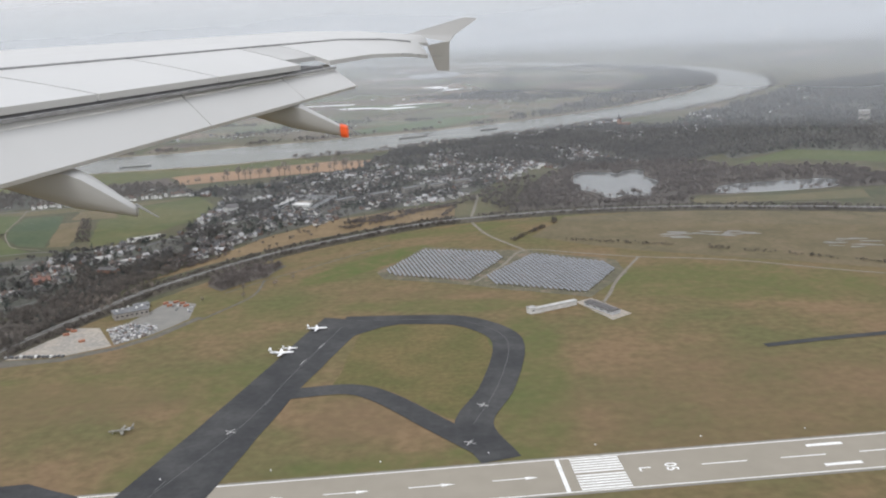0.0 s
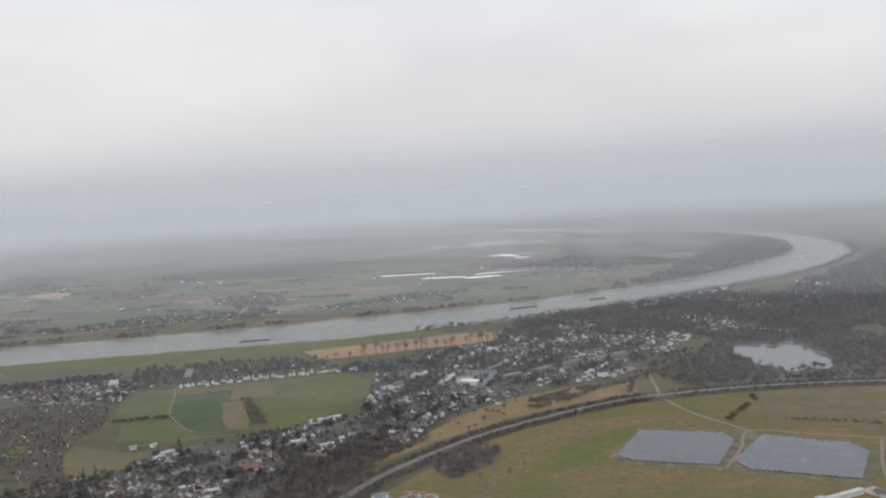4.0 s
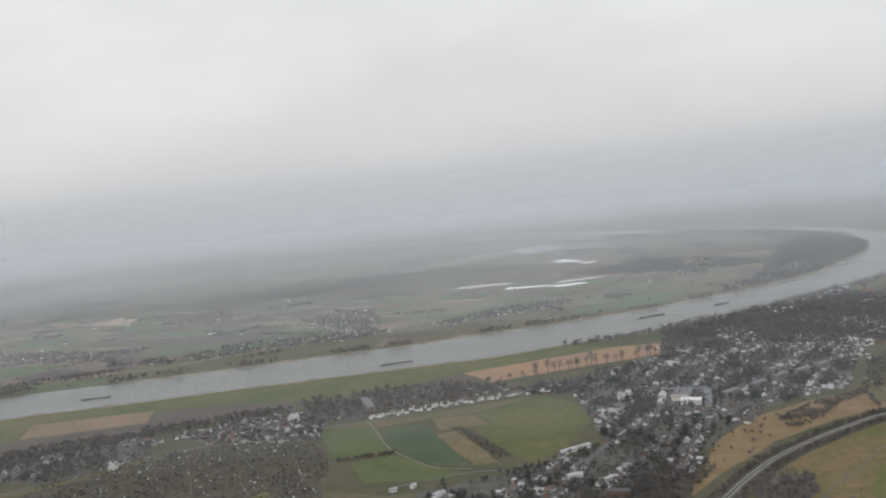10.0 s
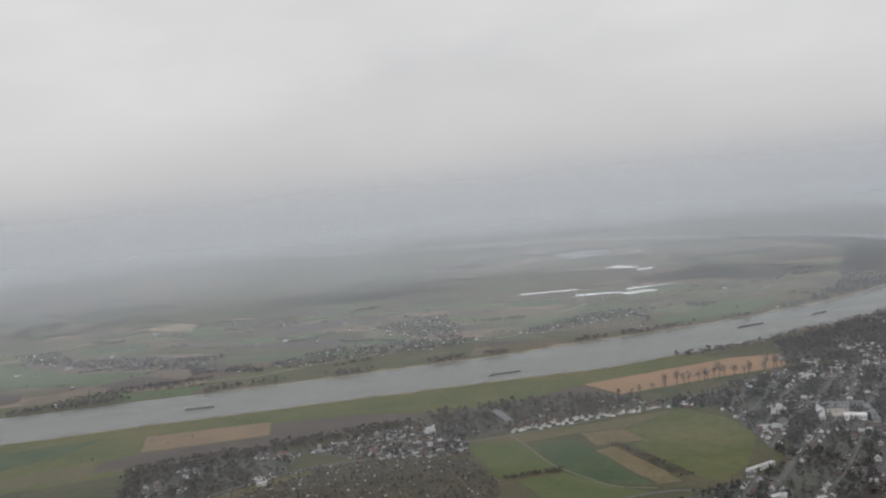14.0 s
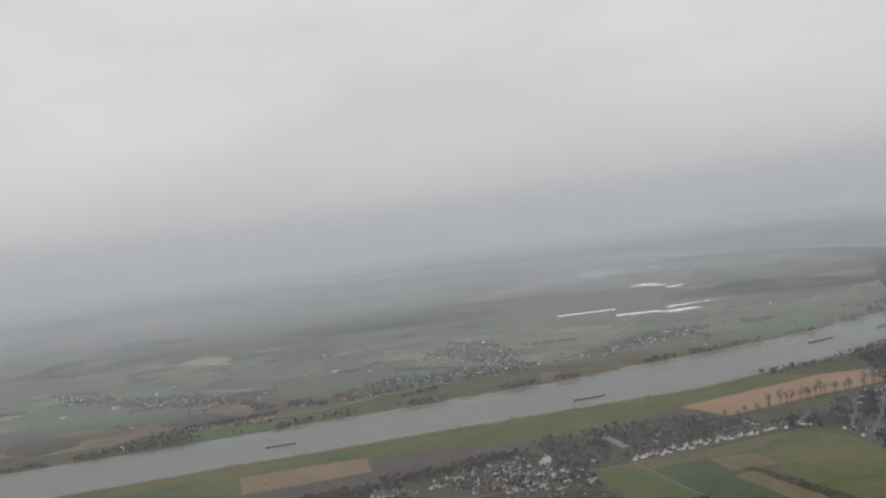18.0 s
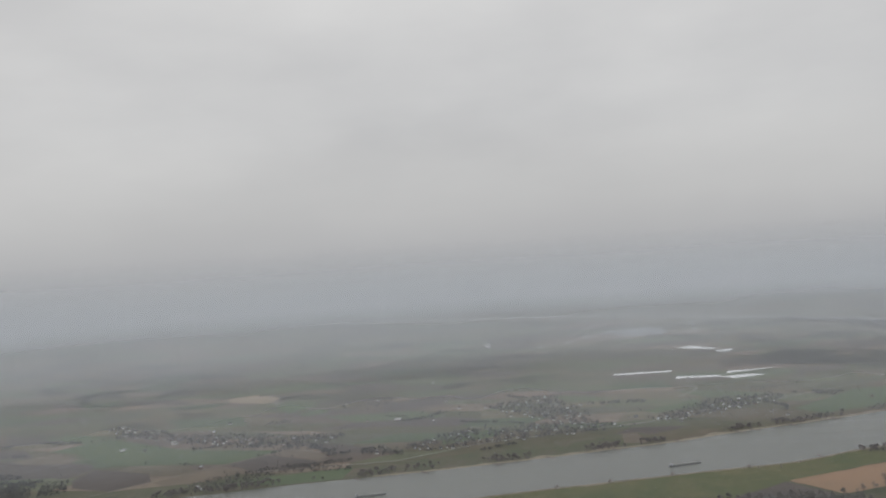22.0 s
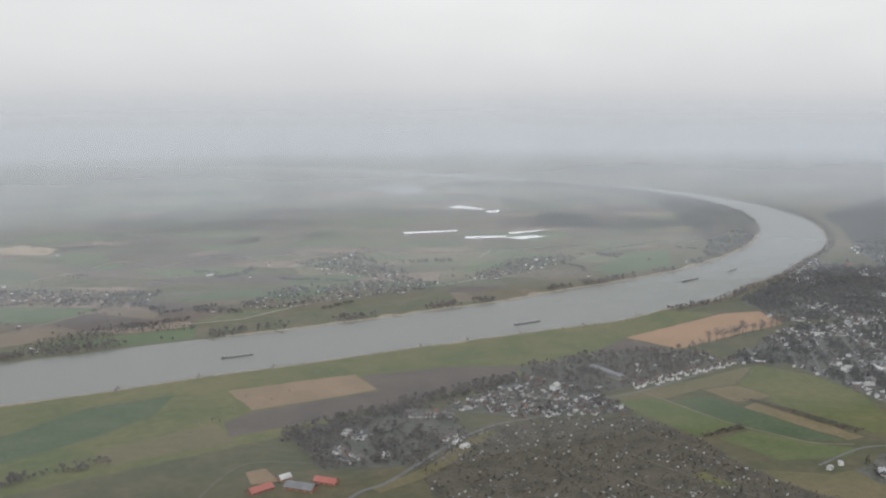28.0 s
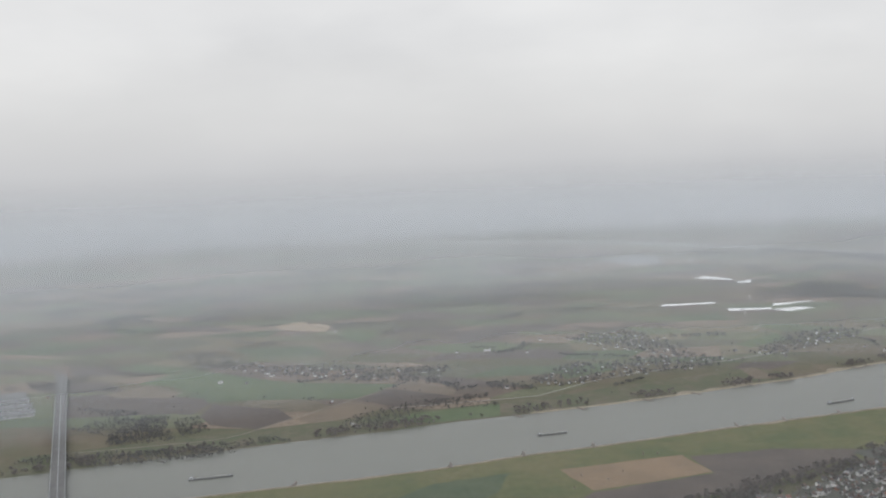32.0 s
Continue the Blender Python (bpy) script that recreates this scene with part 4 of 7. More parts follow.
def along(lines, step, back, skip, seed):
    """House places on both sides of streets, gable or eaves to the street."""
    rng = random.Random(seed)
    out = []
    for run in lines:
        d0 = 0.0
        for (x0, y0), (x1, y1) in zip(run, run[1:]):
            ln_ = math.hypot(x1 - x0, y1 - y0)
            dx, dy = (x1 - x0) / ln_, (y1 - y0) / ln_
            while d0 < ln_:
                for sg in (-1, 1):
                    if rng.random() > skip and noise.noise(Vector((x0 / 45, y0 / 45, seed + 0.4))) > -0.22:
                        o = sg * (back + rng.uniform(-0.8, 1.2))
                        out.append((x0 + dx * d0 - dy * o, y0 + dy * d0 + dx * o, math.degrees(math.atan2(dy, dx)) + rng.choice((0, 0, 90)) + rng.uniform(-5, 5)))
                d0 += step * rng.uniform(0.85, 1.3)
            d0 -= ln_
    return out


def clear_of(places, houses, r):
    """The places that stand no nearer than r to a house."""
    cells = {}
    for h in houses:
        cells.setdefault((int(h[0] // 8), int(h[1] // 8)), []).append(h)
    return [p for p in places if not any(math.hypot(p[0] - h[0], p[1] - h[1]) < r for i in (-1, 0, 1) for j in (-1, 0, 1) for h in cells.get((int(p[0] // 8) + i, int(p[1] // 8) + j), ()))]


NO_HOUSE = OPEN + [[(100, 480), (78, 490), (95, 540), (80, 600), (120, 615), (160, 600)]]
MAIN_STREETS = street_lines(TOWN_MAIN, 25, 58, 1, NO_HOUSE) + street_lines(TOWN_MAIN, 95, -30, 2, NO_HOUSE) + street_lines(SOUTH_TOWN, 30, 52, 7)
RIVER_STREETS = [run for i, poly in enumerate(ESTATES) for run in street_lines(poly, 17, 38 - 9 * i, 60 + i, OPEN, 2.0, 15)] + street_lines(TOWN_RIVER, 110, -52, 4, OPEN)
EAST_STREETS = street_lines(TOWN_EAST, 44, 50, 5, OPEN, 9.0, 60)
main_spots = clear_of(along(MAIN_STREETS, 5.4, 4.2, 0.40, 11), [(222, 832), (206, 838), (212, 808), (193, 822), (230, 806), (163, 842), (250, 813), (281, 834), (309, 856), (97, 699)], 15)
river_spots = along(RIVER_STREETS, 5.6, 4.4, 0.28, 12)
east_spots = along(EAST_STREETS, 8.5, 6.0, 0.55, 13)
street_dots = [(x + (x1 - x) * f, y + (y1 - y) * f) for run in MAIN_STREETS + RIVER_STREETS for (x, y), (x1, y1) in zip(run, run[1:]) for f in (0, 0.5)]
built = main_spots + river_spots + street_dots
WEST_STREETS = [[(-392, 850), (-384, 833), (-378, 815), (-371, 792), (-366, 782)], [(-352, 772), (-335, 778), (-318, 784)], [(-300, 786), (-286, 793), (-270, 804)], [(-296, 866), (-280, 861), (-262, 853)], [(-362, 846), (-350, 836), (-345, 822)]]
west_spots = along(WEST_STREETS, 5.6, 4.4, 0.12, 3)
for i, run in enumerate(MAIN_STREETS + RIVER_STREETS):
    ribbon("street", run[::2] if len(run) > 6 else run, [(-1.1, 0.155 + i * 0.0009), (1.1, 0.155 + i * 0.0009)], M["road"], None, "narrow grey street between houses", "street", n=2)
town_edge_wood = [(100, 478), (80, 500), (92, 545), (112, 600), (150, 640), (160, 600), (135, 530)]

forest("town_trees", clear_of(grove(TOWN_MAIN, 13, 1, OPEN, 40, -0.02), built, 2.7), "bare winter trees between the houses", [BK, TW], SOFT, 1, (0.35, 0.8))
forest("town_trees", clear_of(scatter(TOWN_MAIN, 60, R, OPEN), built, 1.8), "dark bare bushes and young trees in gardens", [BK, TD], SOFT, 11, (0.2, 0.45))
forest("town_trees", clear_of(grove(TOWN_RIVER, 13, 2, OPEN, 50, -0.5), built, 3.0), "dense bare winter wood and garden trees above the river", [BK, TW], COARSE, 2, (0.6, 1.05))
forest("town_trees", clear_of(grove(TOWN_EAST, 30, 3, OPEN, 90, -0.25), east_spots, 5.0), "dense bare trees among far houses", [BK, FT], FARP, 3, (0.55, 1.1))
forest("evergreens", grove(TOWN_EAST, 170, 8, OPEN, 60, -0.1), "dark evergreens among far houses", [BK, ND], FIR, 13, (0.9, 1.4))
forest("town_trees", clear_of(grove(SOUTH_TOWN, 17, 9, (), 30, -0.25), built, 2.6), "bare garden trees beside the railway", [BK, TD], SOFT, 12, (0.4, 0.85))
forest("town_trees", clear_of(scatter(ROW_BELT, 34, R), [(-143, 888), (-74, 912), (-75, 905), (-73, 919), (-76, 897), (-72, 926), (-71, 932)], 6), "dense bare trees behind a row of houses", [BK, TD], FINE, 4, (0.5, 1.0))
forest("town_trees", clear_of(grove(HOUSES_MID, 30, 4, (), 25, -0.02), [(-143, 888), (-139, 882)], 10) + clear_of(grove(HOUSES_WEST, 19, 5, (), 30, -0.3), west_spots, 5.0), "bare garden trees", [BK, TD], SOFT, 5, (0.4, 0.85))
forest("allotment_trees", scatter(ALLOT, 80, R), "small bare fruit trees and hedges in allotments", [BK, M["shrub"]], SOFT, 6, (0.2, 0.42))
forest("lake_wood", scatter(LAKE_WOOD, 19, R, OPEN + [FRONT]), "bare reddish brown wood round the lakes", [BK, TR], SOFT, 7, (0.45, 0.95))
forest("lake_scrub", scatter(FRONT, 14, R, OPEN), "low bare scrub between the railway and the lake", [BK, TR], SOFT, 14, (0.22, 0.5))
forest("south_wood", scatter(SOUTH_WOOD, 15, R) + scatter(town_edge_wood, 13, R), "dense dark bare wood beside the railway", [BK, TD], FINE, 8, (0.4, 0.85))
forest("railway_wood", scatter(RAIL_WOOD, 9, R), "clump of dark bare trees beside the railway", [BK, TR], FINE, 9, (0.4, 0.75))
forest("evergreens", clear_of(grove(HOUSES_MID, 45, 18, (), 22, 0.05) + grove(HOUSES_WEST, 45, 19, (), 22, 0.05), west_spots, 4.5) + scatter(ALLOT, 900, random.Random(61)), "dark evergreens in western gardens", [BK, ND], FIR, 15, (0.4, 0.8))
forest("evergreens", clear_of(grove(TOWN_MAIN, 30, 6, OPEN, 26, 0.16), built, 2.5) + clear_of(grove(SOUTH_TOWN, 26, 17, (), 22, 0.0), built, 2.5) + scatter(SOUTH_WOOD, 160, R) + clear_of(grove(TOWN_RIVER, 110, 7, OPEN, 40, 0.15), built, 2.5), "dark evergreen trees among houses", [BK, ND], FIR, 10, (0.7, 1.3))
VILLAGES = [[(-242, 1610), (-131, 1665), (-84, 1512), (-111, 1425), (-149, 1438), (-203, 1541)], [(-371, 1341), (-283, 1429), (-153, 1425), (-111, 1440), (-65, 1377), (-101, 1348), (-208, 1334), (-339, 1300)],
            [(-875, 1676), (-803, 1689), (-708, 1544), (-627, 1529), (-542, 1484), (-452, 1461), (-476, 1407), (-552, 1401), (-627, 1434), (-705, 1501), (-803, 1578)], [(250, 1935), (444, 2048), (533, 1800), (480, 1710), (387, 1839), (274, 1862)],
            [(-26, 1408), (109, 1527), (215, 1543), (209, 1487), (77, 1416), (-2, 1383)], [(-519, 2230), (-366, 2350), (-160, 2380), (-4, 2137), (-187, 1985), (-454, 1999)]]
for i, poly in enumerate(VILLAGES):
    forest("village_trees", [p for k, p in enumerate(scatter(poly, 42 if i < 5 else 150, R)) if k % 5 < 4], "bare trees among village houses across the river", [BK, FT], COARSE, 20 + i, (0.45, 0.95))
clumps = []
for _ in range(130):
    cx, cy = R.uniform(-1700, 900), R.uniform(1260, 2900)
    if inside(cx, cy, LOW) or any(math.hypot(cx - q[0][0], cy - q[0][1]) < 150 for q in FOIL):
        continue
    a, ln_, ph, sw = R.gauss(-14, 40), R.uniform(25, 170), R.uniform(0, 6), R.uniform(2, 11)
    wd = R.choice((2, 3, 5, 8, 12))
    for _ in range(int(ln_ / 1.0 * (1 + wd * .14))):
        t = R.uniform(-.5, .5) * ln_
        s = R.gauss(0, wd) + sw * math.sin(t / 17 + ph)
        if noise.noise(Vector((t / 14, ph * 9, 1))) < -0.2:
            continue
        clumps.append((cx + t * math.cos(radians(a)) - s * math.sin(radians(a)), cy + t * math.sin(radians(a)) + s * math.cos(radians(a))))
for p, q in zip([(187, 1598), (273, 1634), (333, 1735), (344, 1732), (280, 1618)], [(273, 1634), (333, 1735), (344, 1732), (280, 1618), (183, 1575)]):
    clumps += [(p[0] + (q[0] - p[0]) * k / 18, p[1] + (q[1] - p[1]) * k / 18) for k in range(18)]
RS = random.Random(77)
scrub = []
while len(scrub) < 1500:
    x, y = RS.uniform(-1600, 900), RS.uniform(1240, 2700)
    if not inside(x, y, LOW) and noise.noise(Vector((x / 70, y / 110, 5))) > RS.uniform(-0.1, 0.5) and all(math.hypot(x - q[0][0], y - q[0][1]) > 130 for q in FOIL):
        scrub.append((x, y))
for poly in VILLAGES:
    for x, y in poly * 14:
        scrub.append((x + RS.gauss(0, 26), y + RS.gauss(0, 26)))
forest("far_scrub", [p for p in scrub if not inside(*p, LOW) and not (p[1] < 1500 and noise.noise(Vector((p[0] / 40, p[1] / 40, 8))) < 0.1) and not any(inside(*p, q) for q in FOIL)], "scattered bare bushes and trees between fields across the river", [BK, FT], FARP, 31, (0.2, 0.6))
for _ in range(70):
    cx, cy, a = R.uniform(-1600, 850), R.uniform(1450, 3300), radians(R.gauss(-10, 35))
    la, lb = R.uniform(18, 95) * (cy / 1900), R.uniform(8, 26) * (cy / 1900)
    if inside(cx, cy, LOW) or any(math.hypot(cx - q[0][0], cy - q[0][1]) < 140 for q in FOIL):
        continue
    for _ in range(int(la * lb / 11)):
        u, w = R.gauss(0, .45) * la, R.gauss(0, .45) * lb
        clumps.append((cx + u * math.cos(a) - w * math.sin(a), cy + u * math.sin(a) + w * math.cos(a)))
PLAIN = [f[1] for f in FIELDS if f[1][0][1] > 1150 and f[0] != "shore_meadow"]
forest("far_tree_lines", [p for p in clumps if not inside(*p, LOW) and not any(inside(*p, q) for q in PLAIN) and not any(inside(*p, q) for q in FOIL)], "tree lines and copses across the river", [BK, FT], FARP, 30, (0.25, 0.6))
forest("far_woods", [p for poly, ar in (([(-882, 1232), (-872, 1264), (-850, 1307), (-823, 1299), (-819, 1213), (-870, 1195)], 12), ([(-818, 1284), (-789, 1288), (-771, 1221), (-800, 1207)], 12), ([(-597, 1956), (-527, 1977), (-418, 1905), (-376, 1729), (-457, 1682), (-556, 1845)], 55), ([(-931, 1273), (-894, 1306), (-834, 1300), (-803, 1192), (-877, 1191), (-882, 1232)], 16), ([(-1068, 2369), (-824, 2456), (-665, 2285), (-690, 2122), (-918, 2139)], 150), ([(-545, 2450), (-347, 2482), (-202, 2104), (-268, 1962), (-477, 2004), (-535, 2148)], 180), ([(-1011, 2249), (-844, 2364), (-723, 2138), (-845, 1998)], 160), ([(-538, 1280), (-487, 1285), (-432, 1296), (-441, 1275), (-495, 1259)], 9), ([(-907, 1158), (-772, 1161), (-735, 1129), (-811, 1112), (-889, 1124)], 14), ([(-960, 1150), (-832, 1136), (-748, 1142), (-678, 1153), (-700, 1176), (-830, 1160), (-950, 1176)], 16), ([(-644, 1183), (-599, 1248), (-531, 1271), (-435, 1254), (-435, 1230), (-520, 1240), (-545, 1195), (-592, 1172)], 22)) for p in scatter(poly, ar, R)], "dark hazy woods and hedges across the river", [BK, FT], COARSE, 48, (0.3, 0.62))


# ---- railway, roads and paths ----
RAIL = [(60, 300), (95, 400), (118, 462), (131, 492), (157, 547), (212, 619), (268, 667), (325, 703), (366, 717), (445, 729), (540, 724), (625, 703), (692, 682), (900, 605), (1400, 400)]
railway = thing("railway", "curved railway on a low embankment with two pale tracks", "railway", kind="structure")
ribbon("embankment", RAIL, [(-11, 0.1), (-4.0, 1.5), (4.0, 1.5), (11, 0.1)], M["soil"], railway, "dark overgrown embankment")
for off in (-1.45, 1.45):
    ribbon("ballast", RAIL, [(off - 0.85, 1.52), (off - 0.6, 1.72), (off + 0.6, 1.72), (off + 0.85, 1.52)], M["ballast"], railway, "pale gravel track bed")
    for r_ in (-0.42, 0.42):
        ribbon("rail", RAIL, [(off + r_ - 0.06, 1.73), (off + r_ - 0.06, 1.83), (off + r_ + 0.06, 1.83), (off + r_ + 0.06, 1.73)], M["steel"], railway)
rail_line = smooth(RAIL, 24)
side = []
for i in range(30, len(rail_line) - 30):
    d = (rail_line[i + 1] - rail_line[i - 1]).normalized()
    s = Vector((-d.y, d.x, 0))
    for k in range(5):
        for o in (R.uniform(4.4, 11), -R.uniform(4.8, 10)):
            if abs(i - 190) > 5 and R.random() < (0.95 if o > 0 else 0.7):
                q = rail_line[i] + s * o + d * R.uniform(-4, 4)
                side.append((q.x, q.y))
forest("railway_hedge", side, "dark bare bushes along the railway embankment", [BK, TD], COARSE, 31, (0.3, 0.55), "hedge")

LAID = []


def road(name, pts, width, key, label):
    """One road or path, each laid a few millimetres above the one before it."""
    z = 0.13 + len(LAID) * 0.006
    LAID.append(ribbon(name, pts, [(-width / 2, z), (width / 2, z)], M[key], None, label, "road"))


road("road", [(374, 830), (369, 760), (366, 716), (372, 680), (381, 651), (403, 605)], 2.6, "track", "pale road crossing the railway")
road("track", [(366, 528), (385, 565), (403, 605), (440, 590), (478, 572), (537, 552), (615, 506), (760, 440)], 2.2, "track", "sandy service track round the solar field")
road("track", [(438, 468), (446, 490), (453, 513), (466, 545), (478, 572)], 2.2, "track", "sandy service track to the solar field")
road("track", [(205, 529), (225, 555), (252, 584), (279, 614), (304, 640)], 1.3, "dirt", "service road beside the railway wood")
road("track", [(225, 557), (226, 530), (222, 511), (204, 474)], 1.8, "dirt", "service road of the depot")
road("track", [(-179, 566), (-163, 583), (-145, 593), (-128, 601)], 1.2, "track", "pale path along the allotments")
road("road", [(-460, 640), (-387, 720), (-354, 737), (-284, 792), (-237, 818), (-186, 826), (-122, 846), (-70, 856), (0, 878), (70, 905)], 3.4, "road", "country road between gardens and houses")
road("path", [(-73, 862), (-62, 824), (-50, 772), (-41, 746), (-26, 718), (-9, 693), (18, 680)], 1.1, "track", "pale path between the fields")
road("road", [(48, 520), (77, 626), (117, 699), (172, 789), (198, 823), (240, 900), (300, 980), (380, 1060)], 3.6, "road", "main street through the town")
road("road", [(60, 660), (20, 672), (-40, 655)], 2.4, "road", "side street along the fields")
road("road", [(127, 576), (150, 640), (200, 720), (262, 790), (330, 830)], 2.6, "road", "street beside the reed strip")
road("road", [(-161, 722), (-151, 691), (-133, 647), (-114, 614), (-94, 583), (-80, 563), (-66, 551), (-30, 535)], 1.5, "dirt", "track through the allotments")
road("road", [(-200, 729), (-186, 676), (-167, 634), (-150, 603)], 1.0, "dirt", "track through the allotments")
road("road", [(-262, 812), (-232, 740), (-228, 640)], 1.0, "dirt", "track through the allotments")
road("road", [(-130, 787), (-112, 712), (-107, 685)], 1.0, "dirt", "track through the allotments")
road("road", [(-560, 1262), (-396, 1265), (-360, 1277), (-269, 1330), (-148, 1363), (-55, 1385), (20, 1413), (140, 1470), (344, 1570), (430, 1590), (560, 1650), (640, 1735)], 2.8, "far_road", "pale dyke road across the river")
road("road", [(71, 1578), (124, 1652), (120, 1700), (150, 1760)], 3.0, "far_road", "pale farm road")
road("path", [(-910, 1179), (-830, 1182), (-748, 1191), (-682, 1247), (-592, 1328), (-521, 1390), (-470, 1440)], 2.2, "track", "pale farm track across the river")
road("path", [(-520, 690), (-470, 780), (-440, 805), (-400, 790)], 1.0, "dirt", "worn meadow path")
road("road", [(-1400, 2100), (-1180, 1800), (-1040, 1650), (-1003, 1565)], 7.0, "road", "motorway approach to the bridge")
road("road", [(-870, 925), (-850, 820), (-820, 600)], 9.0, "road", "motorway south of the bridge")
ribbon("road_verge", [(-368, 727), (-322, 746), (-268, 789), (-244, 806)], [(-7, 0.11), (5.5, 0.11)], M["olive"], None, "olive grass verge beside a road", "grass")

# ---- airfield ----
SLOPE = math.atan(0.085)


def rw(s, q, z=0.0):
    """A place by its way along the runway from the threshold and to its left."""
    c, n = math.cos(SLOPE), math.sin(SLOPE)
    return (393 + s * c - q * n, 263.4 + s * n + q * c, z)


def rw_quad(name, s0, s1, q0, q1, z, material, parent, label=""):
    return mesh(name, [rw(s0, q0, z), rw(s1, q0, z), rw(s1, q1, z), rw(s0, q1, z)], [(0, 1, 2, 3)], material, parent, label)


runway = thing("runway", "pale concrete runway with white threshold stripes", "runway", kind="structure")
rw_quad("shoulder", -215, 900, -15, 15, 0.08, M["shoulder"], runway, "grey runway shoulder")
for k in range(-22, 90):
    rw_quad("slab", k * 10, k * 10 + 9.985, -14, 14, 0.11, M["concrete"], runway)
for q in (-13, 13):
    rw_quad("edge_line", -190, 900, q - 0.3, q + 0.3, 0.15, M["paint"], runway)
rw_quad("threshold_bar", 0, 1.6, -13, 13, 0.15, M["paint"], runway)
for k in range(6):
    for sg in (-1, 1):
        q = sg * (1.5 + k * 2.0)
        rw_quad("threshold_stripe", 5.5, 24, q - 0.62, q + 0.62, 0.15, M["paint"], runway)
for k in range(14):
    rw_quad("centre_dash", 53 + k * 30, 70 + k * 30, -0.35, 0.35, 0.15, M["paint"], runway)
for q in (-8, 8):
    rw_quad("aiming_mark", 96, 110, q - 1.0, q + 1.0, 0.15, M["paint"], runway)
for k in range(6):
    s = -8 - 31 * k
    mesh("arrow", [rw(s - 17, -.3, .16), rw(s - 5, -.3, .16), rw(s - 5, -1.2, .16), rw(s, 0, .16), rw(s - 5, 1.2, .16), rw(s - 5, .3, .16), rw(s - 17, .3, .16)], [(0, 1, 2, 3, 4, 5, 6)], M["paint"], runway, "white arrow")
for text, s, size in (("L", 29.5, 6.2), ("05", 39.5, 6.2)):
    cu = bpy.data.curves.new("runway_number", "FONT")
    cu.body, cu.size, cu.align_x, cu.extrude = text, size, "CENTER", 0.01
    cu.offset = 0.10
    cu.materials.append(M["paint"])
    ob = new("runway_number", cu)
    ob.matrix_world = pose(*rw(s, 0, 0.17), 0, 0, math.degrees(SLOPE) - 90)
    ob.parent = runway
    tagged(ob, "white painted " + text)

flat("taxiway", [(278, 467), (250, 345), (228, 259), (214, 205), (250, 203), (263, 256), (281, 359), (305, 458)], 0.19, M["asphalt"], "broad dark asphalt strip of a closed runway", "taxiway", amp=0.3)
flat("taxiway", [(294, 428), (302, 452), (326, 450), (313, 445), (304, 437)], 0.215, M["asphalt"], "rounded inner corner of the taxiway", "taxiway", amp=0.1)
flat("dark_strip", [(90, 258), (190, 274), (214, 262), (214, 205), (90, 205)], 0.18, M["asphalt"], "dark asphalt beside the runway", "taxiway", amp=0.4)
ribbon("taxiway", [(290, 459), (330, 456), (357, 450), (377, 427), (381, 400), (373, 350), (362, 312), (372, 278)], [(-8.2, 0.21), (8.2, 0.21)], M["asphalt"], None, "dark asphalt taxiway loop", "taxiway", n=10)
ribbon("taxiway", [(276, 353), (304, 356), (322, 344), (347, 312), (366, 288)], [(-6.0, 0.23), (6.0, 0.23)], M["asphalt"], None, "dark asphalt taxiway joining the loop", "taxiway", n=10)
ribbon("taxiway", [(507, 390), (570, 400), (760, 420)], [(-2.5, 0.2), (2.5, 0.2)], M["asphalt"], None, "short dark asphalt strip in the grass", "taxiway")
ribbon("faded_line", [(238, 250), (262, 318), (275, 381), (290, 448)], [(-0.14, 0.20), (0.14, 0.20)], M["grey_paint"], None, "faded line on the old asphalt", "marking")
ribbon("faded_line", [(292, 459), (330, 456), (357, 450), (377, 427), (381, 400), (373, 350), (362, 312)], [(-0.12, 0.26), (0.12, 0.26)], M["grey_paint"], None, "faded line on the old asphalt", "marking", n=10)
for x, y in ((366, 331), (360, 294), (259, 314)):
    cross = thing("closure_cross", "white cross painted on closed asphalt", "marking", "closure crosses", at=pose(x, y, 0.27, 0, 0, 20))
    for a in (45, -45):
        boxes("bar", [(0, 0, 0, 5.2, 0.5, 0.02, a)], M["worn_paint"], cross)
for x, y in ((243, 268), (283, 418), (269, 345), (277, 395)):
    boxes("white_dash", [(x, y, 0.205, 0.4, 8, 0.02, -14)], M["grey_paint"] if y < 380 else M["worn_paint"])
    tagged(scene.collection.objects[-1], "white dash on dark asphalt", "marking", "dashes")
for k in range(26):
    x, y, *_ = rw(-150 + k * 42, 22)
    lampo = thing("edge_lamp", "small white runway edge lamp in the grass", "lamp", "runway lamps", at=pose(x, y, 0.05))
    boxes("post", [(0, 0, 0, 0.12, 0.12, 0.5, 0)], M["steel"], lampo)
    boxes("head", [(0, 0, 0.5, 0.4, 0.4, 0.3, 0)], M["paint"], lampo)


